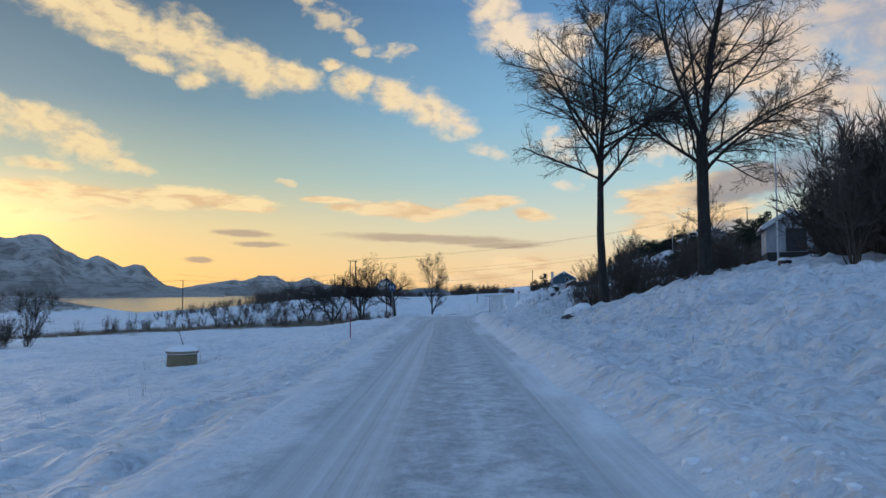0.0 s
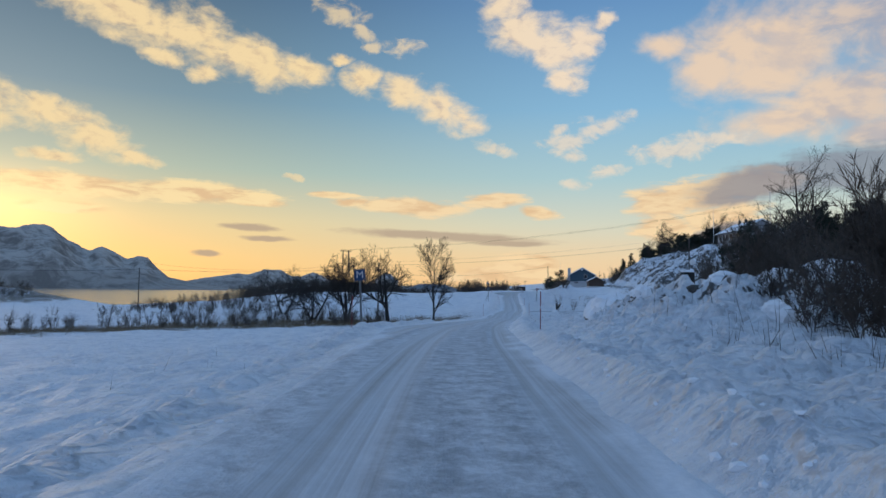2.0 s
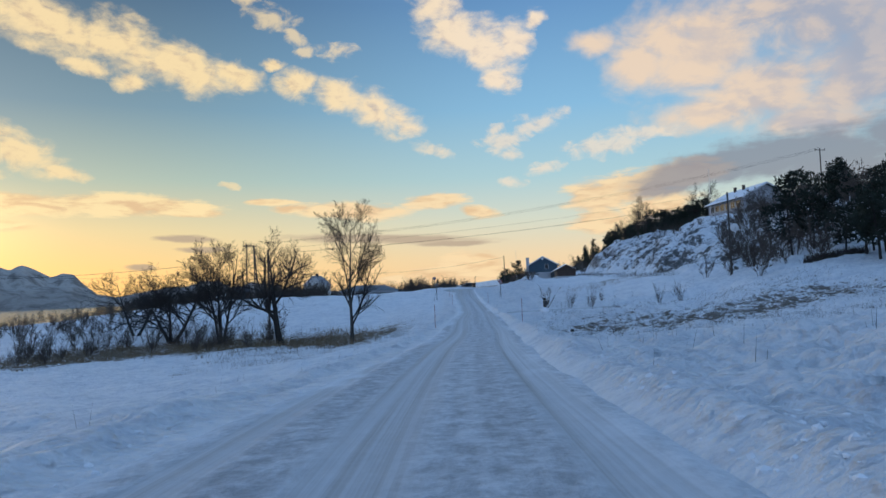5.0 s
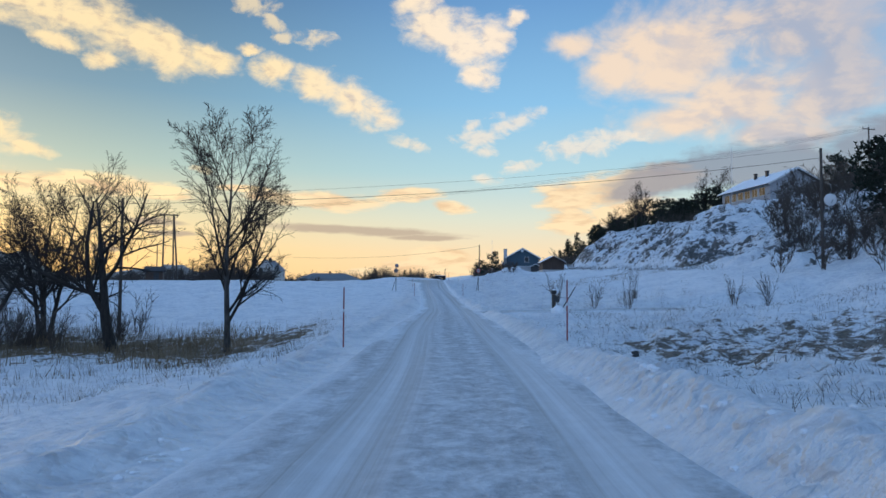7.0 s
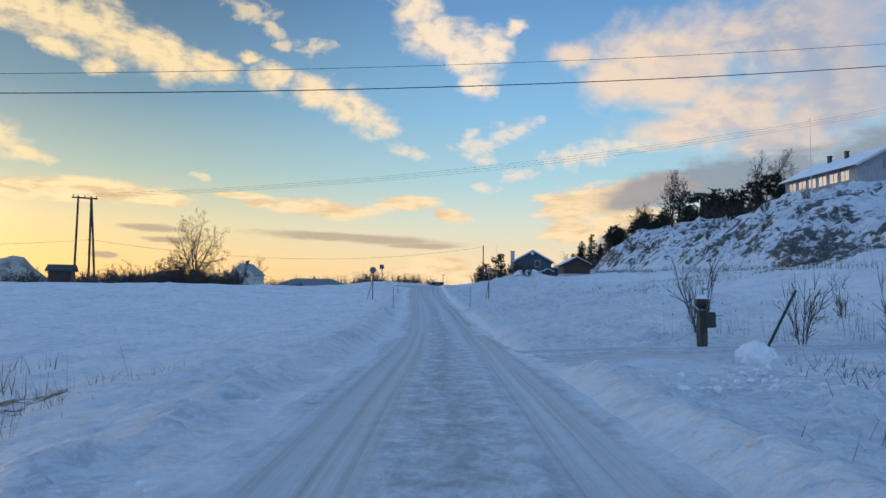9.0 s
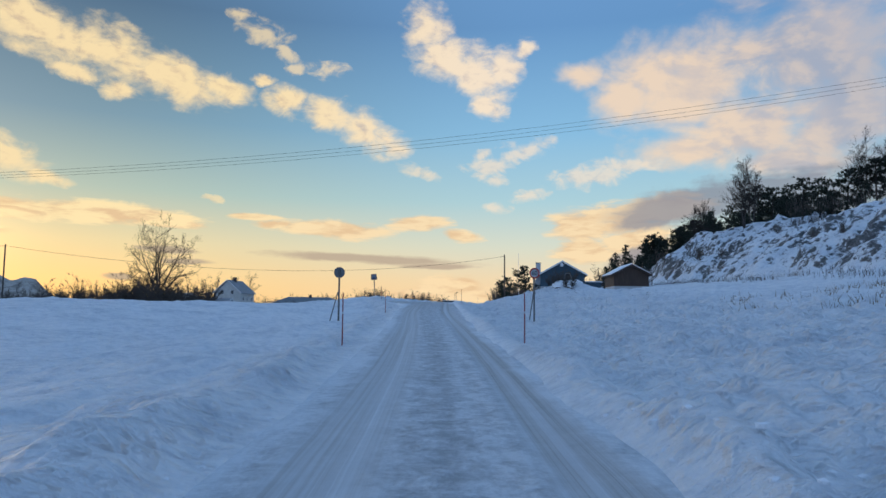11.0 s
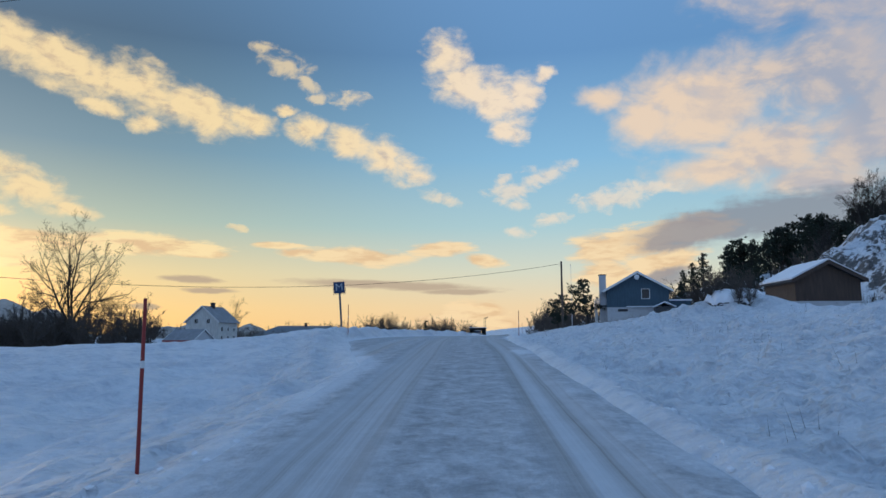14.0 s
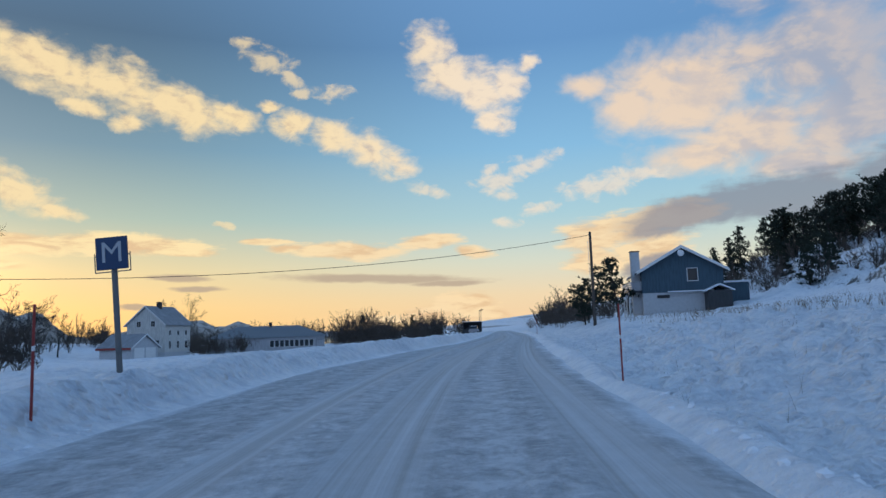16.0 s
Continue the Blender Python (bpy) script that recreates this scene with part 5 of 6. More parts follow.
stalks("verge_weeds", "dead weed stems on the snowy bank", scatter(37, 60, 4.5, 12, 4, 40, lambda x, y: x > 4.4), 0.15, 0.55, M_STALK, 38, 0.004, 0.6, 2)
stalks("knoll_weeds", "dark dead stems and heather on the rock knoll", scatter(39, 420, 5.6, 14, 36, 56, lambda x, y: x - road_x([y])[0] > 3.6 + max(0, 44 - y) * 0.2), 0.12, 0.6, M_SHRUB, 40, 0.007, 0.8, 1)
stalks("tall_dead_stems", "tall dark dead stems in the snowy hollow", scatter(91, 20, 5.8, 9.8, 38, 47) + scatter(92, 10, 7.4, 8.4, 39.5, 41.5), 0.5, 1.5, M_SHRUB, 93, 0.010, 0.35)
stalks("verge_weeds", "sparse dead stems on the ditch verge", scatter(41, 70, 5, 30, 60, 106, lambda x, y: 2.4 < x - road_x([y])[0] < 9), 0.15, 0.6, M_STALK, 42, 0.006, 0.5, 2)
stalks("garden_weeds", "dead perennial stems by the side road", tufts_at(43, 16, 8, 0.25, 17.5, 34, 140.6, 143.5), 0.3, 1.1, M_STALK, 44, 0.0045, 0.35, 2, True)
stalks("field_straw", "straw tufts on the upper snow field", tufts_at(45, 60, 22, 0.55, 26, 52, 172, 184), 0.12, 0.38, M_STRAW, 46, 0.018, 1.1)
stalks("bank_weeds", "dead stems along the roadside bank", scatter(47, 90, 19, 44, 192, 246, lambda x, y: 3.5 < x - road_x([y])[0] < 16), 0.15, 0.55, M_STALK, 48, 0.004, 0.5, 3)
stalks("bank_straw", "straw grass before the blue house", scatter(49, 420, 33, 46, 238, 272, lambda x, y: x - road_x([y])[0] > 9), 0.2, 0.55, M_STRAW, 50, 0.014, 0.8, 3)
stalks("hill_heather", "dark heather on the rocky hill", tufts_at(51, 95, 11, 0.8, 44, 74, 165, 250), 0.25, 0.7, M_STALK, 52, 0.014, 0.9, 3)
stalks("left_weeds", "sparse dead stems at the snowy verge", scatter(53, 36, -9, 8, 6, 128, lambda x, y: -9 < x - road_x([y])[0] < -3.6), 0.15, 0.5, M_STALK, 54, 0.004, 0.5, 2)
stalks("well_weeds", "dry stems round the concrete well", scatter(55, 26, -11.6, -8.6, 27.2, 29.4), 0.2, 0.9, M_STALK, 56, 0.007, 0.6)

# ---------------- rocks, stump, well, culvert ----------------


def boulder(name, x, y, sx, sy, sz, seed, label, snowcap=True):
    rng = np.random.default_rng(seed)
    bm = bmesh.new()
    bmesh.ops.create_icosphere(bm, subdivisions=4, radius=1.0)

    def rugged(c):
        return 0.42 * (0.5 - abs(noise.noise(c * 1.5 + Vector((seed, 0, 0))))) + 0.20 * (0.4 - abs(noise.noise(c * 3.4 + Vector((0, seed, 0))))) + 0.05 * noise.noise(c * 9)

    for v in bm.verts:
        d = rugged(v.co)
        v.co = Vector((v.co.x * sx, v.co.y * sy, v.co.z * sz)) * (1 + d)
    z = ground_z(x, y)
    root = thing(name, Matrix.Translation((x, y, z - (0.3 if sz > 0.6 else 0.62) * sz)) @ Matrix.Rotation(rng.uniform(0, 6), 4, "Z"), label, "rock")
    part("stone", bm, M_ROCK, root)
    if snowcap:
        b2 = bmesh.new()
        bmesh.ops.create_icosphere(b2, subdivisions=4, radius=1.0)
        for v in b2.verts:
            d = rugged(v.co)
            lie = max(-0.25, min(1.0, (v.co.z + 0.25 * noise.noise(v.co * 2.5 + Vector((3, seed, 0))) - 0.08) * 2.6))
            v.co = Vector((v.co.x * sx, v.co.y * sy, v.co.z * sz)) * (1 + d + 0.07 * lie)
            v.co.z += 0.16 * sz ** 0.5 * lie
        part("snow_cap", b2, M_CAP, root, "rounded cap of fresh snow")
    return root


for k, (x, y, sx, sy, sz) in enumerate(((5.8, 31.7, 0.30, 0.34, 0.30), (6.3, 32.2, 0.36, 0.34, 0.34), (5.4, 30.9, 0.26, 0.28, 0.26), (7.2, 50.4, 0.36, 0.40, 0.36), (7.7, 49.5, 0.28, 0.30, 0.26), (8.8, 50.6, 0.46, 0.44, 0.42), (6.6, 51.4, 0.30, 0.34, 0.30), (9.4, 51.6, 0.50, 0.45, 0.42), (6.9, 56.8, 1.0, 0.85, 0.78), (10.8, 50.6, 0.6, 0.6, 0.5), (13.2, 51.6, 1.9, 1.3, 0.8),
                                        (12.2, 53.0, 0.7, 0.6, 0.5), (32.0, 227.6, 0.9, 1.0, 0.6), (34.0, 229.6, 0.8, 0.9, 0.6), (8.6, 45.6, 0.5, 0.6, 0.5))):
    boulder("boulder", x, y, sx, sy, sz, 200 + k, "dark grey boulder with a thick snow cap" if sz > 0.28 else "dark grey rock showing through the snow", sz > 0.28)


def stump():
    x, y = 8.15, 51.6
    root = thing("tree_stump", Matrix.Translation((x, y, ground_z(x, y) - 0.05)), "old sawn tree stump with snow on top", "stump")
    tr = Limbs()
    tr.tube(np.array([[0, 0, -0.1], [0.02, 0, 0.5], [0.03, 0, 1.12]]), [0.30, 0.25, 0.23], 14)
    part("bole", tr.mesh("bole"), M_BARK, root)
    part("snow_cap", rodded((0.03, 0, 1.11), (0.03, 0, 1.2), 0.235, 0.17, 14), M_CAP, root, "snow on the cut face")


def well():
    x, y = -10.25, 28.2
    root = thing("concrete_well", Matrix.Translation((x, y, ground_z(x, y) - 0.08)), "round yellowed concrete well ring with snow on its lid", "well")
    part("ring", rodded((0, 0, 0), (0, 0, 0.58), 0.58, 0.56, 28), M_CONCRETE, root)
    bm = rodded((0, 0, 0.58), (0, 0, 0.66), 0.62, 0.62, 28)
    part("lid", bm, M_CONCRETE, root)
    b2 = bmesh.new()
    bmesh.ops.create_uvsphere(b2, u_segments=24, v_segments=10, radius=1, matrix=Matrix.Translation((0, 0, 0.64)) @ Matrix.Diagonal((0.62, 0.62, 0.24, 1)))
    part("snow_cap", b2, M_CAP, root, "rounded snow on the lid")
    part("stick", rodded((0.1, 0, 0.7), (-0.15, 0, 1.4), 0.018, 0.012, 6), M_STALK, root, "thin leaning stick")


def culvert():
    x, y = 15.3, 122.1
    root = thing("culvert_pipe", Matrix.Translation((x, y, ground_z(x, y) - 0.12)) @ Matrix.Rotation(radians(100), 4, "Z"), "dark slanting culvert pipe end in the ditch", "pipe")
    bm = rodded((-0.25, 0, -0.25), (0.02, 0, 0.42), 0.20, 0.13, 20)
    part("pipe", bm, M_BLACK, root)


stump()
well()
culvert()

def clods(name, label, spots, lo, hi, seed):
    """Broken lumps of ploughed snow, as one mesh."""
    rng = np.random.default_rng(seed)
    bm = bmesh.new()
    bmesh.ops.create_icosphere(bm, subdivisions=1, radius=1.0)
    co = np.array([v.co[:] for v in bm.verts])
    fc = np.array([[v.index for v in f.verts] for f in bm.faces])
    bm.free()
    spots = np.array(spots)
    z = land(spots[:, 0], spots[:, 1])[0]
    vs, fs = [], []
    for k, ((x, y), zz) in enumerate(zip(spots, z)):
        s = lo + (hi - lo) * rng.uniform(0, 1) ** 2.5
        d = 1 + 0.32 * np.sin(co @ rng.normal(0, 2.2, (3, 3)) + rng.uniform(0, 6, 3)).sum(1) / 2
        w = co * d[:, None] * s * rng.uniform(0.7, 1.3, 3) * [1, 1, 0.75]
        vs.append(w + [x, y, zz - 0.1 * s])
        fs.append(fc + k * len(co))
    me = mesh_of(name, np.concatenate(vs), np.concatenate(fs))
    return tagged(part(name, me, M_CAP), label, "snow lumps", kind="stuff")


def along(seed, n, y0, y1, side, d0, spread):
    rng = np.random.default_rng(seed)
    y = rng.uniform(y0, y1, n)
    el, er = edges(y)
    return np.stack([road_x(y) + (el - d0 if side < 0 else er + d0) + side * np.abs(rng.normal(0, spread, n)), y], 1)


clods("ploughed_snow", "broken lumps of ploughed snow on the verge", along(1, 1500, 2, 112, 1, 0.05, 0.7), 0.012, 0.06, 2)
clods("ploughed_snow", "broken lumps of ploughed snow on the verge", along(3, 1300, 142, 250, 1, 0.05, 0.6), 0.012, 0.055, 4)
clods("ploughed_snow", "small lumps of ploughed snow along the road edge", along(5, 1100, 2, 250, -1, 0.05, 0.5), 0.012, 0.05, 6)
clods("ploughed_snow", "heap of ploughed snow lumps at the side road", np.concatenate([np.stack([RNG.uniform(11.8, 26, 380), RNG.normal(134.8, 0.55, 380)], 1), np.stack([RNG.uniform(14, 22, 120), RNG.normal(135.6, 0.4, 120)], 1)]), 0.02, 0.10, 8)

# ---------------- road furniture ----------------


def snow_pole(x, y, height=1.75, tilt=(0, 0), label="thin red snow pole with a white reflective band", sink=0.1):
    z = ground_z(x, y)
    root = thing("snow_pole", Matrix.Translation((x, y, z - sink)) @ Matrix.Rotation(radians(tilt[0]), 4, "X") @ Matrix.Rotation(radians(tilt[1]), 4, "Y"), label, "pole", "snow poles along the road")
    h = height + sink
    part("lower_shaft", rodded((0, 0, 0), (0, 0, h * 0.62), 0.018, 0.018, 10), M_RED, root)
    part("reflective_band", rodded((0, 0, h * 0.62), (0, 0, h * 0.66), 0.0192, 0.0192, 10), M_WHITE, root, "white reflective band")
    part("upper_shaft", rodded((0, 0, h * 0.66), (0, 0, h), 0.0175, 0.0165, 10), M_RED, root)
    return root


for x, y, h in ((-3.3, 25.5, 1.55), (3.5, 53.65, 1.5), (-4.75, 63.7, 1.7), (4.3, 112.8, 1.45), (9.7, 112.2, 1.53), (10.22, 170.4, 1.5), (15.2, 169.1, 1.36), (11.9, 197.0, 1.58),
                (11.95, 224.3, 1.4), (20.95, 229.3, 1.75), (31.0, 285.0, 1.6)):
    snow_pole(x, y, h)


def lettering(text, size, mat, parent, m, name="letters"):
    cu = bpy.data.curves.new(name, "FONT")
    cu.body, cu.size, cu.align_x, cu.align_y, cu.extrude = text, size, "CENTER", "CENTER", 0.003
    tmp = bpy.data.objects.new(name, cu)
    scene.collection.objects.link(tmp)
    bpy.context.view_layer.update()
    me = bpy.data.meshes.new_from_object(tmp.evaluated_get(bpy.context.evaluated_depsgraph_get()))
    bpy.data.objects.remove(tmp)
    me.materials.clear()
    ob = part(name, me, mat, parent)
    ob.matrix_local = m
    return ob


def passing_sign(x, y, yaw, lean, top):
    """Square blue M sign on a steel post."""
    z = ground_z(x, y)
    root = thing("passing_place_sign", Matrix.Translation((x, y, z - 0.1)) @ Matrix.Rotation(radians(yaw), 4, "Z") @ Matrix.Rotation(radians(lean), 4, "Y"), "blue square passing-place sign with a pale letter on a steel post", "sign", "passing place signs")
    h = top - z + 0.1
    part("post", rodded((0, 0, 0), (0, 0, h - 0.05), 0.055, 0.055, 16), M_STEEL, root)
    plate = part("plate", boxed(0, -0.075, h - 0.31, 0.60, 0.025, 0.62, 0.008), M_SIGNBLUE, root, "blue square plate with white letter")
    part("back_plate", boxed(0, -0.052, h - 0.31, 0.58, 0.014, 0.60), M_SIGNBACK, root)
    lettering("M", 0.56, M_SIGNWHITE, plate, Matrix.Translation((0, -0.091, h - 0.31)) @ Matrix.Rotation(radians(90), 4, "X"), "letter")
    bm = bmesh.new()
    for p, q in (((-0.33, -0.06, h - 0.30), (-0.33, -0.06, h - 0.66)), ((-0.33, -0.06, h - 0.66), (0.33, -0.06, h - 0.66)), ((0.33, -0.06, h - 0.66), (0.33, -0.06, h - 0.30))):
        rod(bm, p, q, 0.011, sides=8)
    for s in (-1, 1):
        rod(bm, (s * 0.33, -0.06, h - 0.35), (s * 0.28, -0.06, h - 0.35), 0.010, sides=8)
    part("bracket", bm, M_STEEL, root, "bent steel tube bracket")


passing_sign(-4.62, 66.8, 2, -3.0, 2.17)
passing_sign(11.3, 229.0, -3, -4.0, 3.74)


def speed_sign(x, y, centre_z, front, yaw, prop):
    z = ground_z(x, y)
    root = thing("speed_limit_sign", Matrix.Translation((x, y, z - 0.1)) @ Matrix.Rotation(radians(yaw), 4, "Z"),
                 "round white speed-limit sign with a red ring" if front else "round road sign seen from its grey back", "sign", "speed limit signs")
    h = centre_z - z + 0.1
    s = -1 if front else 1
    part("post", rodded((0, 0, 0), (0, 0, h + 0.2), 0.05, 0.05, 16), M_STEEL, root)
    disc = part("plate", rodded((0, s * 0.058, h), (0, s * 0.078, h), 0.305, 0.305, 48), M_SIGNRED, root, "red-ringed round plate")
    part("back", rodded((0, s * 0.05, h), (0, s * 0.057, h), 0.30, 0.30, 48), M_SIGNBACK, root)
    part("face", rodded((0, s * 0.079, h), (0, s * 0.083, h), 0.225, 0.225, 48), M_SIGNWHITE, disc, "white face")
    lettering("60", 0.35, M_BLACK, disc, Matrix.Translation((0, s * 0.087, h)) @ Matrix.Rotation(radians(90), 4, "X") @ (Matrix() if front else Matrix.Rotation(math.pi, 4, "Y")), "digits")
    part("clamp", boxed(0, s * 0.03, h * 0.60, 0.15, 0.08, 0.035), M_STEEL, root)
    part("brace", rodded((prop, 0.35, 0), (prop * 0.12, 0.02, h * 0.62), 0.03, 0.03, 10), M_STEEL, root, "slanting steel prop")


speed_sign(20.17, 189.65, 1.72, True, 4, -0.2)
speed_sign(9.18, 190.0, 1.63, False, 4, -0.52)


def mail_post():
    x, y = 17.35, 141.4
    root = thing("mailbox_post", Matrix.Translation((x, y, ground_z(x, y) - 0.1)), "dark wooden post with a mailbox and a snow-capped ball top", "mailbox")
    part("post", boxed(0, 0, 0.55, 0.22, 0.22, 1.1, 0.015), M_POLE, root)
    part("box", boxed(0.12, -0.05, 0.85, 0.34, 0.36, 0.42, 0.02), M_DARKWALL, root, "dark green metal mailbox")
    b = bmesh.new()
    bmesh.ops.create_uvsphere(b, u_segments=16, v_segments=10, radius=0.19, matrix=Matrix.Translation((0, 0, 1.32)))
    part("lamp_head", b, M_BLACK, root)
    b = bmesh.new()
    bmesh.ops.create_uvsphere(b, u_segments=16, v_segments=8, radius=1, matrix=Matrix.Translation((0, 0, 1.42)) @ Matrix.Diagonal((0.16, 0.16, 0.11, 1)))
    part("snow_cap", b, M_CAP, root)


def leaning_rail():
    x, y = 16.5, 137.2
    z = ground_z(x, y)
    root = thing("leaning_pole", Matrix.Translation((x, y, z)), "dark leaning pole stuck in a ploughed snow heap", "pole")
    part("shaft", rodded((0, 0, -0.1), (1.15, 0.4, 1.55), 0.03, 0.03, 8), M_BLACK, root)
    b = bmesh.new()
    bmesh.ops.create_icosphere(b, subdivisions=3, radius=1)
    for v in b.verts:
        v.co = Vector((v.co.x * 0.45, v.co.y * 0.4, v.co.z * 0.42)) * (1 + 0.3 * noise.noise(v.co * 2.5))
    part("snow_lump", b, M_CAP, root, "lump of ploughed snow")


mail_post()
leaning_rail()

# ---------------- poles and wires ----------------


def utility_pole(name, x, y, top, r=0.13, label="weathered wooden utility pole", arms=(), yaw=0.0, foot=None):
    z = ground_z(x, y) if foot is None else foot
    root = thing(name, Matrix.Translation((x, y, z - 0.2)) @ Matrix.Rotation(radians(yaw), 4, "Z"), label, "utility pole")
    h = top - z + 0.2
    part("shaft", rodded((0, 0, 0), (0, 0, h), r, r * 0.75, 14), M_POLE, root)
    for dz, half in arms:
        part("crossarm", boxed(0, 0, h + dz, half * 2, 0.1, 0.12, 0.01), M_POLE, root)
        for s in (-0.9, 0, 0.9):
            part("insulator", rodded((s * half, 0, h + dz + 0.05), (s * half, 0, h + dz + 0.32), 0.05, 0.035, 10), M_BLACK, root, "dark porcelain insulator")
    part("bracket", boxed(-0.14, -0.05, h - 0.25, 0.2, 0.06, 0.06, 0.01), M_STEEL, root)
    return root


def wire(name, p, q, sag, r=0.014, label="thin black overhead cable"):
    p, q = np.array(p, float), np.array(q, float)
    t = np.linspace(0, 1, 41)
    pts = p + (q - p) * t[:, None]
    pts[:, 2] -= 4 * sag * t * (1 - t)
    out = Limbs()
    out.tube(pts, np.full(41, r), 5)
    return tagged(part(name, out.mesh(name), M_CABLE), label, "cable")


utility_pole("utility_pole", -11.5, 145.6, 5.5, 0.12, "weathered wooden utility pole among bare trees")
utility_pole("utility_pole", 40.3, 146.9, 10.6, 0.13, "wooden utility pole below the hill house")
utility_pole("utility_pole", 35.0, 278.6, 10.4, 0.15, "leaning wooden utility pole at the bank", yaw=12)
utility_pole("utility_pole", -38.0, 250.0, 8.2, 0.12, "wooden utility pole at the field edge")
utility_pole("utility_pole", -35.4, 309.4, 9.3, 0.12, "wooden utility pole behind scrub")
utility_pole("power_pole", 86.7, 202.0, 26.0, 0.14, "power pole with a crossarm above the pines", ((-0.3, 1.3),), 10)
utility_pole("utility_pole", -62.0, 170.0, 4.6, 0.12, "wooden utility pole beyond the stream")


def h_pole():
    x, y, top = -27.8, 219.5, 11.6
    z = ground_z(x, y)
    root = thing("timber_power_pole", Matrix.Translation((x, y, z - 0.2)) @ Matrix.Rotation(radians(25), 4, "Z"), "tall dark timber power-line frame of propped poles", "utility pole")
    h = top - z + 0.2
    for px, sp in ((-0.75, -0.25), (0.75, 0.25), (0.95, 1.6)):
        part("leg", rodded((px + sp * 0.4, 0, 0), (px if px < 0.9 else 0.8, 0, h - (0.3 if px > 0.9 else 0)), 0.15, 0.12, 12), M_POLE, root)
    part("crossarm", boxed(0, 0, h - 0.25, 3.0, 0.16, 0.2, 0.02), M_POLE, root)
    for s in (-1.35, 0, 1.35):
        part("insulator", rodded((s, 0, h - 0.15), (s, 0, h + 0.15), 0.07, 0.04, 10), M_BLACK, root)


h_pole()
# low line over the road by the stream
wire("overhead_cable", (-11.5, 145.6, 5.1), (40.3, 146.9, 9.85), 0.75, 0.016)
wire("overhead_cable", (-11.5, 145.6, 5.6), (40.3, 146.9, 10.7), 0.65, 0.008, "fine black overhead wire")
wire("overhead_cable", (-62.0, 170.0, 4.5), (-11.5, 145.6, 4.75), 0.7, 0.02)
wire("overhead_cable", (-160.0, 205.0, 9.0), (-62.0, 170.0, 4.5), 2.2, 0.03)
# power line from the timber frame to the hill
for s in (-1.3, 0.0, 1.3):
    wire("power_line_wire", (-27.8 + s * 0.85, 219.5 + s * 0.6, 11.7), (86.7 + s * 0.5, 202.0 + s, 26.0), 2.6, 0.012, "thin power-line conductor over the road")
wire("service_cable", (-38.0, 250.0, 8.0), (34.9, 278.6, 10.1), 3.0, 0.022)
wire("service_cable", (-90.0, 240.0, 8.0), (-38.0, 250.0, 8.0), 1.6, 0.022)


def mast(x, y, foot, top, r, label, name="flagpole"):
    root = thing(name, Matrix.Translation((x, y, foot)), label, "flagpole")
    part("shaft", rodded((0, 0, 0), (0, 0, top - foot), r, r * 0.5, 12), M_WHITE, root)
    b = bmesh.new()
    bmesh.ops.create_uvsphere(b, u_segments=10, v_segments=6, radius=r * 1.8, matrix=Matrix.Translation((0, 0, top - foot)))
    part("finial", b, M_WHITE, root)
    return root


mast(40.2, 116.5, ground_z(40.2, 116.5), 14.0, 0.06, "thin pale flagpole before the dark wood")
mast(20.5, 43.5, ground_z(20.5, 43.5), 12.6, 0.06, "white flagpole by the small outbuilding")
mast(68.7, 212.5, ground_z(68.7, 212.5), 24.0, 0.05, "white flagpole before the hill house")
mast(44.5, 312.0, ground_z(44.5, 312.0), 13.5, 0.05, "thin pale flagpole behind the blue house")


def dish():
    x, y, z = 40.45, 146.6, 6.5
    root = thing("satellite_dish", Matrix.Translation((x, y, z)) @ Matrix.Rotation(radians(-12), 4, "Z"), "round white satellite dish on the pole", "satellite dish")
    b = bmesh.new()
    bmesh.ops.create_uvsphere(b, u_segments=28, v_segments=14, radius=1, matrix=Matrix.Diagonal((0.48, 0.16, 0.48, 1)))
    bmesh.ops.delete(b, geom=[v for v in b.verts if v.co.y > 0.02], context="VERTS")
    bmesh.ops.solidify(b, geom=b.faces[:], thickness=0.02)
    bmesh.ops.translate(b, verts=b.verts, vec=(0.25, -0.15, 0))
    part("reflector", b, M_WHITE, root)
    part("arm", rodded((0.25, -0.3, -0.3), (0.25, -0.7, 0), 0.015, 0.015, 8), M_STEEL, root)
    part("mount", rodded((0.0, 0.0, 0), (0.25, -0.2, 0), 0.03, 0.03, 8), M_STEEL, root)


dish()

# ---------------- buildings ----------------


def window(parent, x, y, z, w, h, axis, out, mat=None, bars=1, frame_mat=None):
    """A framed window on a wall facing axis ('x' or 'y') with sign out."""
    fm = frame_mat or M_TRIM
    t = 0.07
    b = bmesh.new()

    def bar(du, dz, su, sz):
        if axis == "y":
            box(b, x + du, y + out * 0.02, z + dz, su, 0.09, sz)
        else:
            box(b, x + out * 0.02, y + du, z + dz, 0.09, su, sz)

    bar(0, h / 2, w + t, t), bar(0, -h / 2, w + t, t), bar(-w / 2, 0, t, h - t), bar(w / 2, 0, t, h - t)
    for k in range(bars):
        bar(-w / 2 + w * (k + 1) / (bars + 1), 0, 0.04, h - t)
    fr = part("window", b, fm, parent, "white-framed window")
    p = boxed(x, y + out * 0.012, z, w - 0.02, 0.03, h - 0.02) if axis == "y" else boxed(x + out * 0.012, y, z, 0.03, w - 0.02, h - 0.02)
    part("pane", p, mat or M_GLASS, fr, "dark reflecting glass")
    return fr


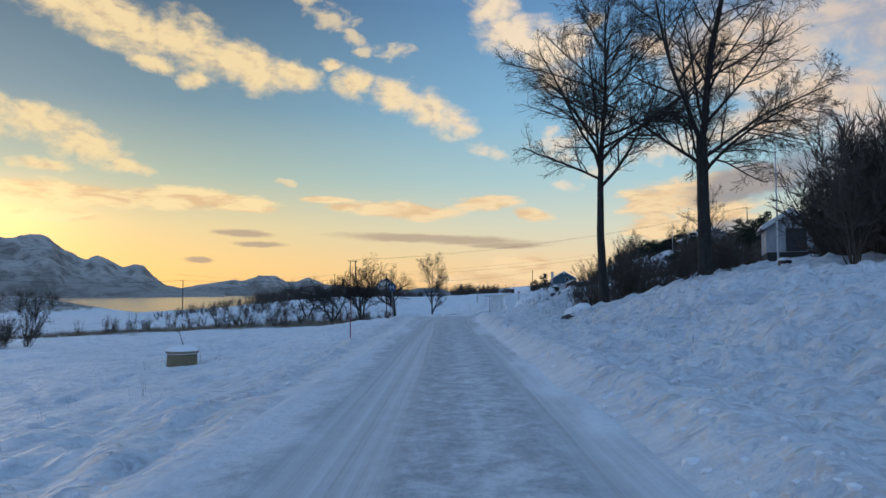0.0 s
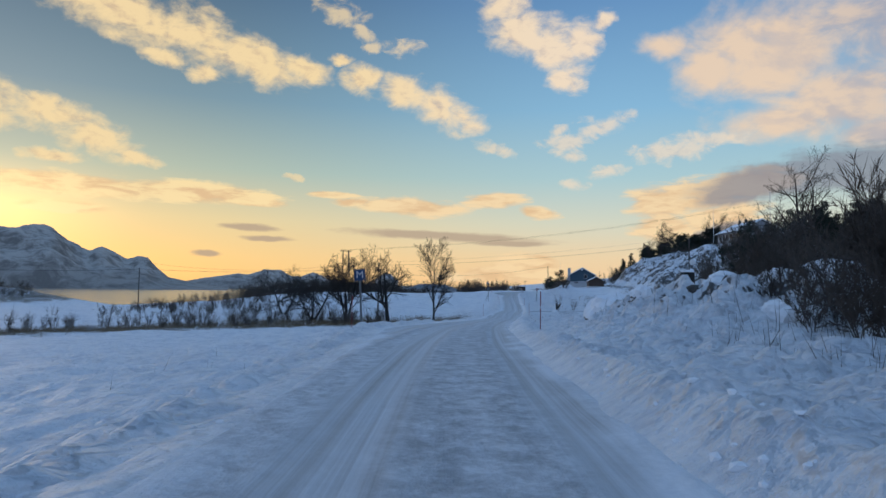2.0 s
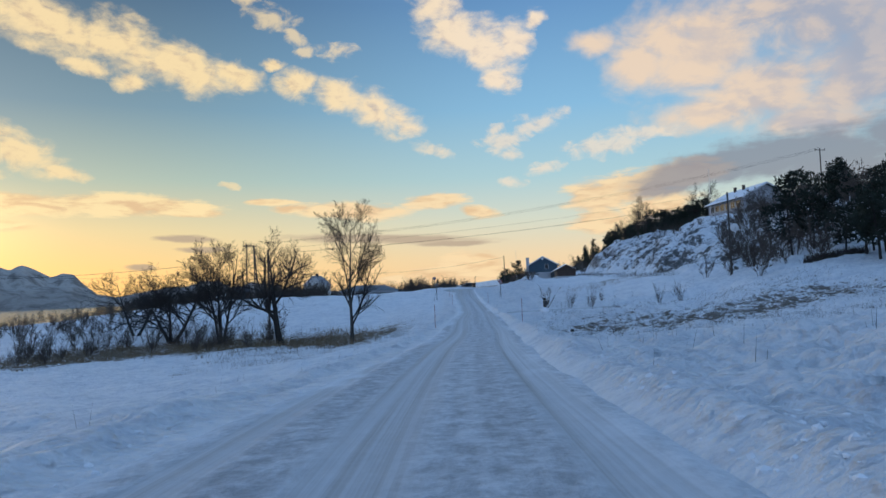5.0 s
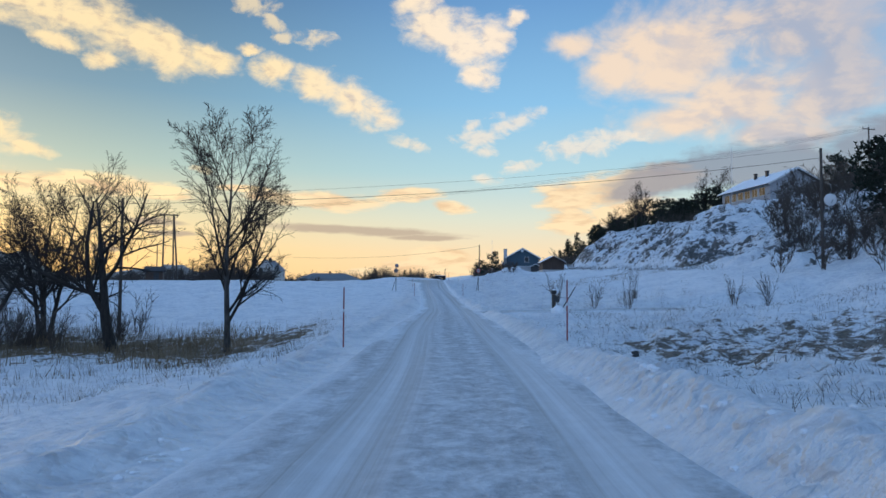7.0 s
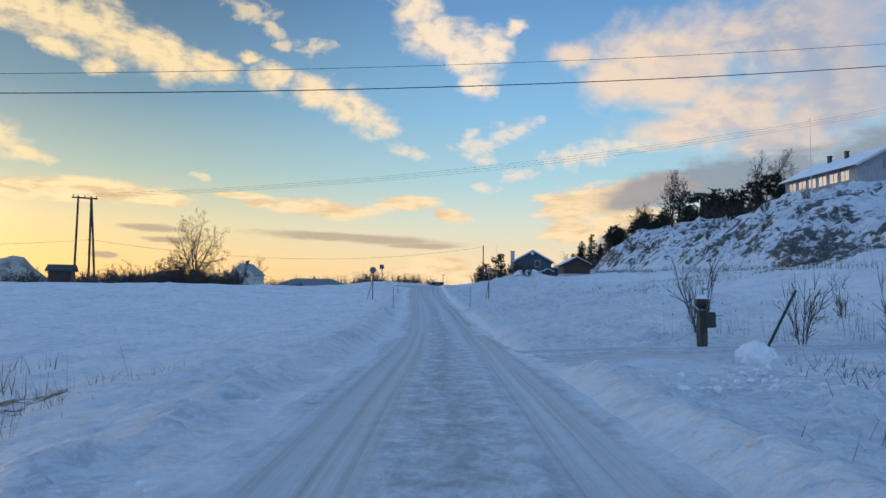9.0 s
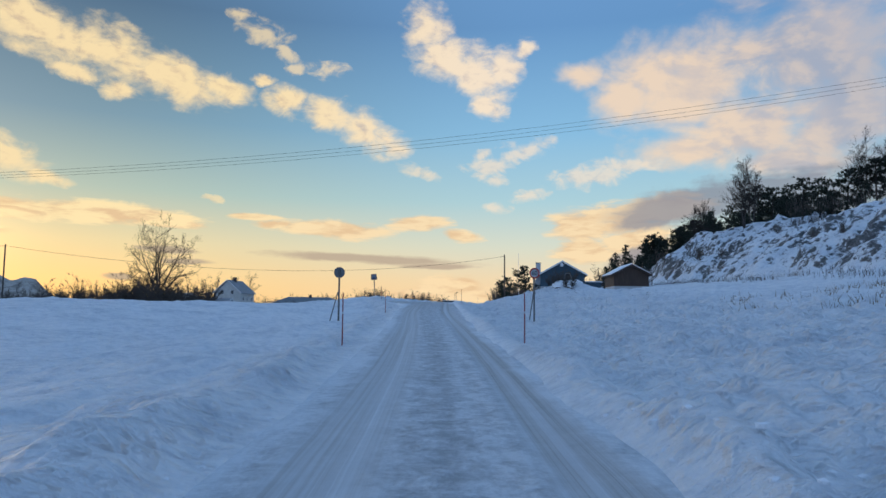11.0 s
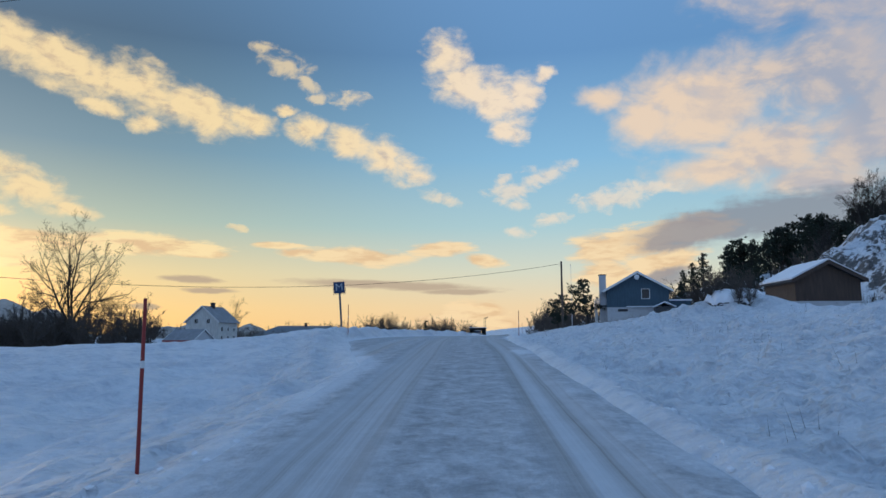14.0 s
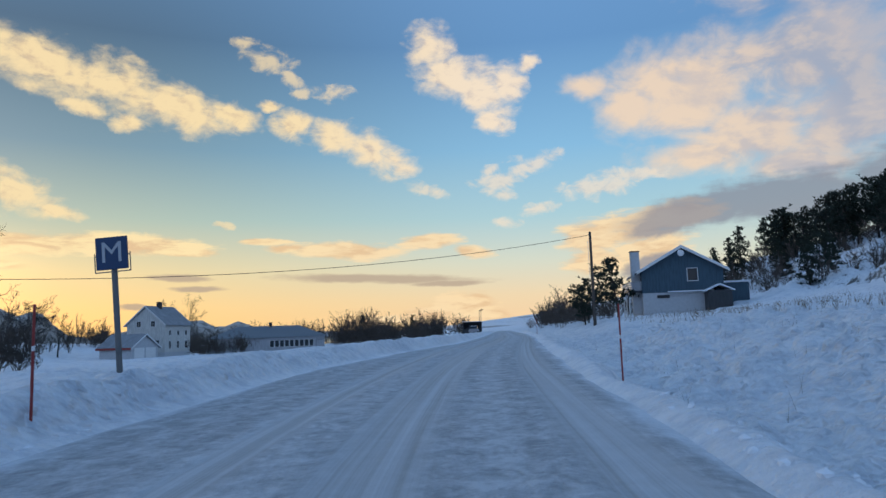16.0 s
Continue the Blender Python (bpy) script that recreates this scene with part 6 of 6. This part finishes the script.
def gable_house(name, label, x, y, z, yaw, L, W, wall_h, ridge_h, wall_mat, roof_mat, snow=True, over=0.45, edge=None, base_h=0.0, base_mat=None, category="house", group=""):
    """Ridge along local x. Gable ends at plus and minus L/2."""
    root = thing(name, Matrix.Translation((x, y, z)) @ Matrix.Rotation(radians(yaw), 4, "Z"), label, category, group)
    b = bmesh.new()
    b0 = base_h
    pr = [(-W / 2, b0), (W / 2, b0), (W / 2, wall_h), (0, ridge_h - 0.12), (-W / 2, wall_h)]
    va = [b.verts.new((-L / 2, p, q)) for p, q in pr]
    vb = [b.verts.new((L / 2, p, q)) for p, q in pr]
    b.faces.new(va[::-1]), b.faces.new(vb)
    for i in range(5):
        b.faces.new((va[i], va[(i + 1) % 5], vb[(i + 1) % 5], vb[i]))
    bmesh.ops.recalc_face_normals(b, faces=b.faces[:])
    part("wall", b, wall_mat, root)
    if base_h > 0:
        part("foundation", boxed(0, 0, base_h / 2 - 0.4, L - 0.06, W - 0.06, base_h + 0.8), base_mat or M_GREYWALL, root, "pale rendered foundation wall")
    slope = (ridge_h - wall_h) / (W / 2)
    for s in (-1, 1):
        eave_y, eave_z = s * (W / 2 + over), wall_h - slope * over
        for nm, lift, thick, mat, grow in (("roof", 0.0, 0.16, roof_mat, 0.0),) + ((("roof_snow", 0.17, 0.14, M_CAP, -0.06),) if snow else ()):
            b = bmesh.new()
            xl = L / 2 + over + grow
            ey, ez = eave_y + s * grow, eave_z - 0 * grow
            top = [(-xl, 0, ridge_h + lift), (xl, 0, ridge_h + lift), (xl, ey, ez + lift), (-xl, ey, ez + lift)]
            lo = [b.verts.new(p) for p in top]
            hi = [b.verts.new((p[0], p[1], p[2] + thick)) for p in top]
            b.faces.new(lo), b.faces.new(hi[::-1])
            for i in range(4):
                b.faces.new((lo[i], lo[(i + 1) % 4], hi[(i + 1) % 4], hi[i]))
            bmesh.ops.recalc_face_normals(b, faces=b.faces[:])
            part(nm, b, mat, root, "layer of snow on the roof" if nm == "roof_snow" else "")
        for e in (-1, 1):
            b = bmesh.new()
            xe = e * (L / 2 + over + 0.02)
            pts = [(xe, 0, ridge_h - 0.08), (xe, 0, ridge_h + 0.19), (xe, eave_y, eave_z + 0.19), (xe, eave_y, eave_z - 0.08)]
            a1 = [b.verts.new(p) for p in pts]
            a2 = [b.verts.new((p[0] + e * 0.04, p[1], p[2])) for p in pts]
            b.faces.new(a1), b.faces.new(a2[::-1])
            for i in range(4):
                b.faces.new((a1[i], a1[(i + 1) % 4], a2[(i + 1) % 4], a2[i]))
            bmesh.ops.recalc_face_normals(b, faces=b.faces[:])
            part("bargeboard", b, edge or M_TRIM, root)
    return root


def chimney(parent, x, y, z0, z1, w, mat):
    c = part("chimney", boxed(x, y, (z0 + z1) / 2, w, w, z1 - z0, 0.02), mat, parent)
    part("chimney_cap", boxed(x, y, z1 + 0.06, w + 0.14, w + 0.14, 0.1), M_BLACK, c)


def farmhouse():
    x, y = -29.0, 362.0
    z = ground_z(x, y)
    h = gable_house("farmhouse", "two-storey white wooden farmhouse with a snowy roof", x, y, z, -104, 9.4, 8.0, 6.2, 9.6, M_WHITEWALL, M_FROST, snow=False, base_h=0.7)
    for yy in (-1.5, 1.5):
        window(h, 4.7, yy, 6.2, 0.9, 1.1, "x", 1)
    for yy in (-2.4, 0, 2.4):
        window(h, 4.7, yy, 2.4, 0.9, 1.3, "x", 1)
    for xx in (-3.0, 0.0, 3.0):
        window(h, xx, 4.0, 4.4, 0.8, 1.0, "y", 1)
        window(h, xx, 4.0, 2.1, 0.9, 1.5, "y", 1)
    chimney(h, 0.6, 0.3, 8.9, 10.5, 0.8, M_BLACK)
    g = gable_house("garage", "low garage with a red-edged roof and white doors", -31.2, 351.5, ground_z(-31.2, 351.5) - 0.2, -34, 9.0, 5.6, 2.4, 4.6, M_GREYWALL, M_FROST, snow=False, edge=M_TRIM, category="garage")
    part("garage_door", boxed(4.53, -1.2, 1.15, 0.06, 2.1, 2.2, 0.01), M_TRIM, g, "white garage door")
    part("garage_door", boxed(4.53, 1.2, 1.15, 0.06, 2.1, 2.2, 0.01), M_TRIM, g, "white garage door")
    part("fascia", boxed(0, -3.28, 2.12, 9.9, 0.05, 0.4), M_REDEDGE, g, "red painted fascia board")


def blue_house():
    # the gable towards the road
    yaw = -103.0
    ax = Vector((math.cos(radians(yaw)), math.sin(radians(yaw)), 0))
    c = Vector((50.0, 294.0, 0)) - ax * 5.0
    z = 3.0
    h = gable_house("blue_house", "dark blue wooden house with white gable trim and a pale basement", c.x, c.y, z, yaw, 10.0, 9.0, 4.9, 7.4, M_BLUEWALL, M_ROOF, over=0.6, base_h=2.35)
    window(h, 5.0, 1.15, 4.3, 1.15, 1.45, "x", 1, bars=0)
    b = boxed(5.25, 0.8, 2.42, 0.7, 5.0, 0.1)
    part("canopy", b, M_CAP, h, "snowy canopy above the basement")
    part("basement_window", boxed(5.02, -2.2, 1.9, 0.05, 1.4, 0.35), M_BLACK, h)
    # entrance shed
    part("porch_wall", boxed(5.9, 3.6, 1.1, 1.8, 2.6, 2.4), M_DARKWALL, h, "dark porch wall")
    b = bmesh.new()
    box(b, 0, 0, 0, 2.2, 1.75, 0.14, m=Matrix.Translation((5.9, 2.85, 2.65)) @ Matrix.Rotation(radians(24), 4, "X"))
    box(b, 0, 0, 0, 2.2, 1.75, 0.14, m=Matrix.Translation((5.9, 4.4, 2.65)) @ Matrix.Rotation(radians(-24), 4, "X"))
    part("porch_roof", b, M_CAP, h, "snowy porch roof")
    # balcony and chimney on the side
    part("balcony_floor", boxed(1.2, -5.2, 2.6, 7.0, 1.6, 0.15), M_DARKWALL, h)
    for k in range(4):
        part("balcony_board", boxed(1.2, -6.0, 2.85 + k * 0.26, 7.0, 0.05, 0.18), M_PALEWALL, h)
        part("balcony_end_board", boxed(4.72, -5.2, 2.85 + k * 0.26, 0.05, 1.6, 0.18), M_PALEWALL, h)
    for xx in (-2.0, 1.0, 4.0):
        part("balcony_post", boxed(xx, -5.9, 1.1, 0.14, 0.14, 2.9), M_TRIM, h)
        window(h, xx - 1.0, -4.5, 4.0, 1.3, 1.4, "y", -1, bars=0)
    chimney(h, 3.2, -4.95, 0.0, 7.3, 1.0, M_GREYWALL)
    b = bmesh.new()
    bmesh.ops.create_uvsphere(b, u_segments=20, v_segments=10, radius=1, matrix=Matrix.Translation((5.7, -0.1, 6.75)) @ Matrix.Diagonal((0.1, 0.38, 0.38, 1)))
    part("satellite_dish", b, M_WHITE, h, "white satellite dish under the gable")
    # terrace and annexe behind on the right
    part("annexe", boxed(-1.0, 6.4, 2.3, 5.0, 3.4, 2.2), M_BLUEWALL, h)
    part("annexe_roof", boxed(-1.0, 6.4, 3.5, 5.4, 3.9, 0.22, 0.05), M_CAP, h)


def shed():
    yaw = -95.0
    c = Vector((43.5, 238.8, 0))
    z = 2.95
    h = gable_house("field_shed", "small brown wooden shed with a snowy roof", c.x, c.y, z, yaw, 4.7, 4.4, 1.6, 2.72, M_BROWNWALL, M_ROOF, over=0.35, edge=M_BROWNWALL, base_h=0.15, category="shed")
    window(h, 0.6, -2.05, 1.0, 0.6, 0.6, "y", -1, bars=0)


def hill_house():
    x, y = 82.0, 223.0
    z = 15.2
    h = gable_house("hill_house", "pale grey bungalow with a snowy roof on the hilltop", x, y, z, -90, 17.0, 10.0, 3.3, 5.9, M_PALEWALL, M_ROOF, over=0.8, base_h=0.5)
    for k in range(6):
        window(h, -6.5 + k * 2.5, -5.0, 2.0, 1.9, 1.5, "y", -1, bars=1)
    part("terrace", boxed(0, -6.4, -0.2, 15.0, 2.6, 0.5), M_GREYWALL, h, "pale terrace wall")
    g = gable_house("hill_garage", "pale garage beside the hill house", 91.0, 216.0, z - 0.2, -90, 6, 6, 2.4, 3.9, M_PALEWALL, M_ROOF, category="garage")
    part("garage_door", boxed(3.03, 0, 1.05, 0.06, 2.4, 2.1), M_TRIM, g)
    for cx in (-3.0, 1.0):
        chimney(h, cx, -1.0, 5.0, 6.6, 0.5, M_BLACK)
    out = Limbs()
    root = thing("clipped_hedge", Matrix.Translation((0, 0, 0)), "dark clipped hedge along the hilltop garden", "hedge")
    rng = np.random.default_rng(5)
    for k in range(2600):
        t = rng.uniform(0, 1)
        hx, hy = 65.5 + 9.0 * t + rng.normal(0, 0.35), 238 - 30 * t + rng.normal(0, 0.3)
        p = np.array([hx, hy, ground_z(hx, hy) - 0.1]) if k % 40 == 0 else np.array([hx, hy, lastz + rng.normal(0, 0.05)])
        lastz = p[2]
        out.tube(np.array([p, p + [rng.normal(0, 0.12), rng.normal(0, 0.12), rng.uniform(0.4, 1.0)]]), [0.02, 0.008], 3)
    part("hedge_body", out.mesh("hedge_body"), M_SHRUB, root)


def field_hedge():
    rng = np.random.default_rng(15)
    out = Limbs()
    z0 = ground_z(48, 140) - 0.5
    for k in range(1500):
        x, y = 45.0 + 6.5 * rng.uniform(0, 1), 140 + rng.normal(0, 0.4)
        p = np.array([x, y, z0 + (x - 48) * 0.12 + rng.uniform(-0.2, 0.5)])
        out.tube(np.array([p, p + [rng.normal(0, 0.2), rng.normal(0, 0.2), rng.uniform(0.5, 1.0)]]), [0.03, 0.01], 3)
    root = thing("clipped_hedge", Matrix(), "dark clipped hedge at the top of the snow field", "hedge")
    part("hedge_body", out.mesh("hedge_body"), M_SHRUB, root)


def bungalow():
    x, y = -8.0, 362.0
    z = ground_z(x, y)
    root = thing("bungalow", Matrix.Translation((x, y, z)) @ Matrix.Rotation(radians(12), 4, "Z"), "long low bungalow with a hipped grey roof", "house")
    L, W, wh, rh = 22.0, 10.0, 2.7, 5.0
    part("wall", boxed(0, 0, wh / 2 - 0.3, L, W, wh + 0.6), M_PALEWALL, root)
    b = bmesh.new()
    e = [b.verts.new(p) for p in ((-L / 2 - 0.6, -W / 2 - 0.6, wh), (L / 2 + 0.6, -W / 2 - 0.6, wh), (L / 2 + 0.6, W / 2 + 0.6, wh), (-L / 2 - 0.6, W / 2 + 0.6, wh))]
    r = [b.verts.new((-L / 2 + 5.5, 0, rh)), b.verts.new((L / 2 - 4.5, 0, rh))]
    for f in ((e[0], e[1], r[1], r[0]), (e[1], e[2], r[1]), (e[2], e[3], r[0], r[1]), (e[3], e[0], r[0]), (e[3], e[2], e[1], e[0])):
        b.faces.new(f)
    part("roof", b, M_SIGNBACK, root, "hipped roof dusted with snow")
    for k in range(9):
        window(root, 0.8 + k * 0.95, -W / 2, 1.45, 0.8, 1.3, "y", -1, bars=0)
    chimney(root, 0.8, 0, 4.6, 5.6, 0.6, M_BLACK)


def cabin():
    x, y = 25.0, 51.5
    z = ground_z(x, y)
    h = gable_house("outbuilding", "small pale outbuilding with a snowy roof above the bank", x, y, 4.2, -110, 4.4, 3.2, 1.8, 2.8, M_PALEWALL, M_ROOF, over=0.3, category="shed")
    part("door", boxed(2.22, 0.3, 0.85, 0.06, 1.3, 1.6), M_DARKWALL, h, "dark plank door")
    window(h, -0.5, -1.6, 1.1, 1.0, 0.7, "y", -1)
    part("footing", boxed(0, 0, -0.6, 4.3, 3.1, 1.3), M_ROCK, h)
    x, y = 17.3, 36.0
    k = thing("garden_barrel", Matrix.Translation((x, y, ground_z(x, y))), "dark round barrel with a snow cap", "barrel")
    part("barrel", rodded((0, 0, -0.1), (0, 0, 0.75), 0.36, 0.33, 20), M_BLACK, k)
    part("snow_cap", rodded((0, 0, 0.75), (0, 0, 0.9), 0.35, 0.22, 20), M_CAP, k)


def hut():
    x, y = -27.6, 216.5
    h = gable_house("transformer_hut", "small dark hut under the power-line frame", x - 1.4, y, ground_z(x, y) - 0.1, 10, 2.6, 2.4, 1.7, 2.3, M_BROWNWALL, M_ROOF, snow=False, over=0.25, edge=M_BROWNWALL, category="hut")
    part("door", boxed(0.3, -1.22, 0.85, 0.8, 0.05, 1.6), M_DARKWALL, h)


def parked_car(x, y, yaw):
    z = float(road_z([y])[0])
    root = thing("parked_car", Matrix.Translation((x, y, z)) @ Matrix.Rotation(radians(yaw), 4, "Z"), "silver hatchback parked by the far road", "car")
    b = boxed(0, 0, 0.62, 4.1, 1.7, 0.6, 0.15)
    part("body", b, M_CARPAINT, root)
    b = bmesh.new()
    r = bmesh.ops.create_cube(b, size=1, matrix=Matrix.Translation((-0.2, 0, 1.15)) @ Matrix.Diagonal((2.4, 1.5, 0.55, 1)))
    for v in r["verts"]:
        if v.co.z > 1.2:
            v.co.x = -0.2 + (v.co.x + 0.2) * 0.68
            v.co.y *= 0.85
    part("cabin_glass", b, M_GLASS, root, "dark car windows")
    part("roof_panel", boxed(-0.2, 0, 1.45, 1.6, 1.25, 0.06, 0.02), M_CAP, root, "snow on the roof")
    for sx in (-1.3, 1.3):
        for sy in (-0.78, 0.78):
            w = part("wheel", rodded((sx, sy - 0.1, 0.32), (sx, sy + 0.1, 0.32), 0.32, 0.32, 20), M_TYRE, root)
            part("rim", rodded((sx, sy - 0.11, 0.32), (sx, sy + 0.11, 0.32), 0.19, 0.19, 16), M_STEEL, w)
    for sy in (-0.6, 0.6):
        part("headlight", boxed(2.05, sy, 0.72, 0.06, 0.32, 0.16, 0.02), M_WHITE, root)


def bus_shelter():
    x, y = 35.0, 372.0
    x = float(road_x([y])[0]) - 7.5
    root = thing("bus_shelter", Matrix.Translation((x, y, ground_z(x, y))) @ Matrix.Rotation(radians(-10), 4, "Z"), "dark wooden bus shelter with snow on its roof", "bus shelter")
    part("back_wall", boxed(0, 1.1, 1.2, 4.0, 0.1, 2.5), M_DARKWALL, root)
    for s in (-2.0, 2.0):
        part("side_wall", boxed(s, 0, 1.2, 0.1, 2.2, 2.5), M_DARKWALL, root)
    part("front_board", boxed(0, -1.1, 0.5, 4.0, 0.08, 1.1), M_DARKWALL, root)
    part("roof", boxed(0, 0, 2.5, 4.5, 2.8, 0.16), M_ROOF, root)
    part("roof_snow", boxed(0, 0, 2.65, 4.4, 2.7, 0.14, 0.05), M_CAP, root)


def far_posts():
    for x, y, h in ((41.2, 372.0, 5.0), (42.6, 380.0, 5.4)):
        root = thing("street_lamp", Matrix.Translation((x - 4.6, y, ground_z(x - 4.6, y))), "small street lamp on the far road", "street lamp")
        part("post", rodded((0, 0, -0.1), (0, 0, h), 0.06, 0.05, 10), M_STEEL, root)
        part("lamp_head", boxed(0.3, 0, h, 0.7, 0.2, 0.14, 0.03), M_BLACK, root)
    x, y = 11.0, 330.0
    root = thing("goal_frame", Matrix.Translation((x - 4.5, y, ground_z(x - 4.5, y))), "small grey football goal in a snowy garden", "goal")
    for s in (-1.5, 1.5):
        part("post", rodded((s, 0, -0.05), (s, 0, 1.3), 0.04, 0.04, 8), M_STEEL, root)
    part("crossbar", rodded((-1.5, 0, 1.3), (1.5, 0, 1.3), 0.04, 0.04, 8), M_STEEL, root)


farmhouse()
blue_house()
shed()
hill_house()
field_hedge()
bungalow()
cabin()
hut()
parked_car(float(road_x([342.0])[0]) - 6.0, 342.0, 80)
bus_shelter()
far_posts()
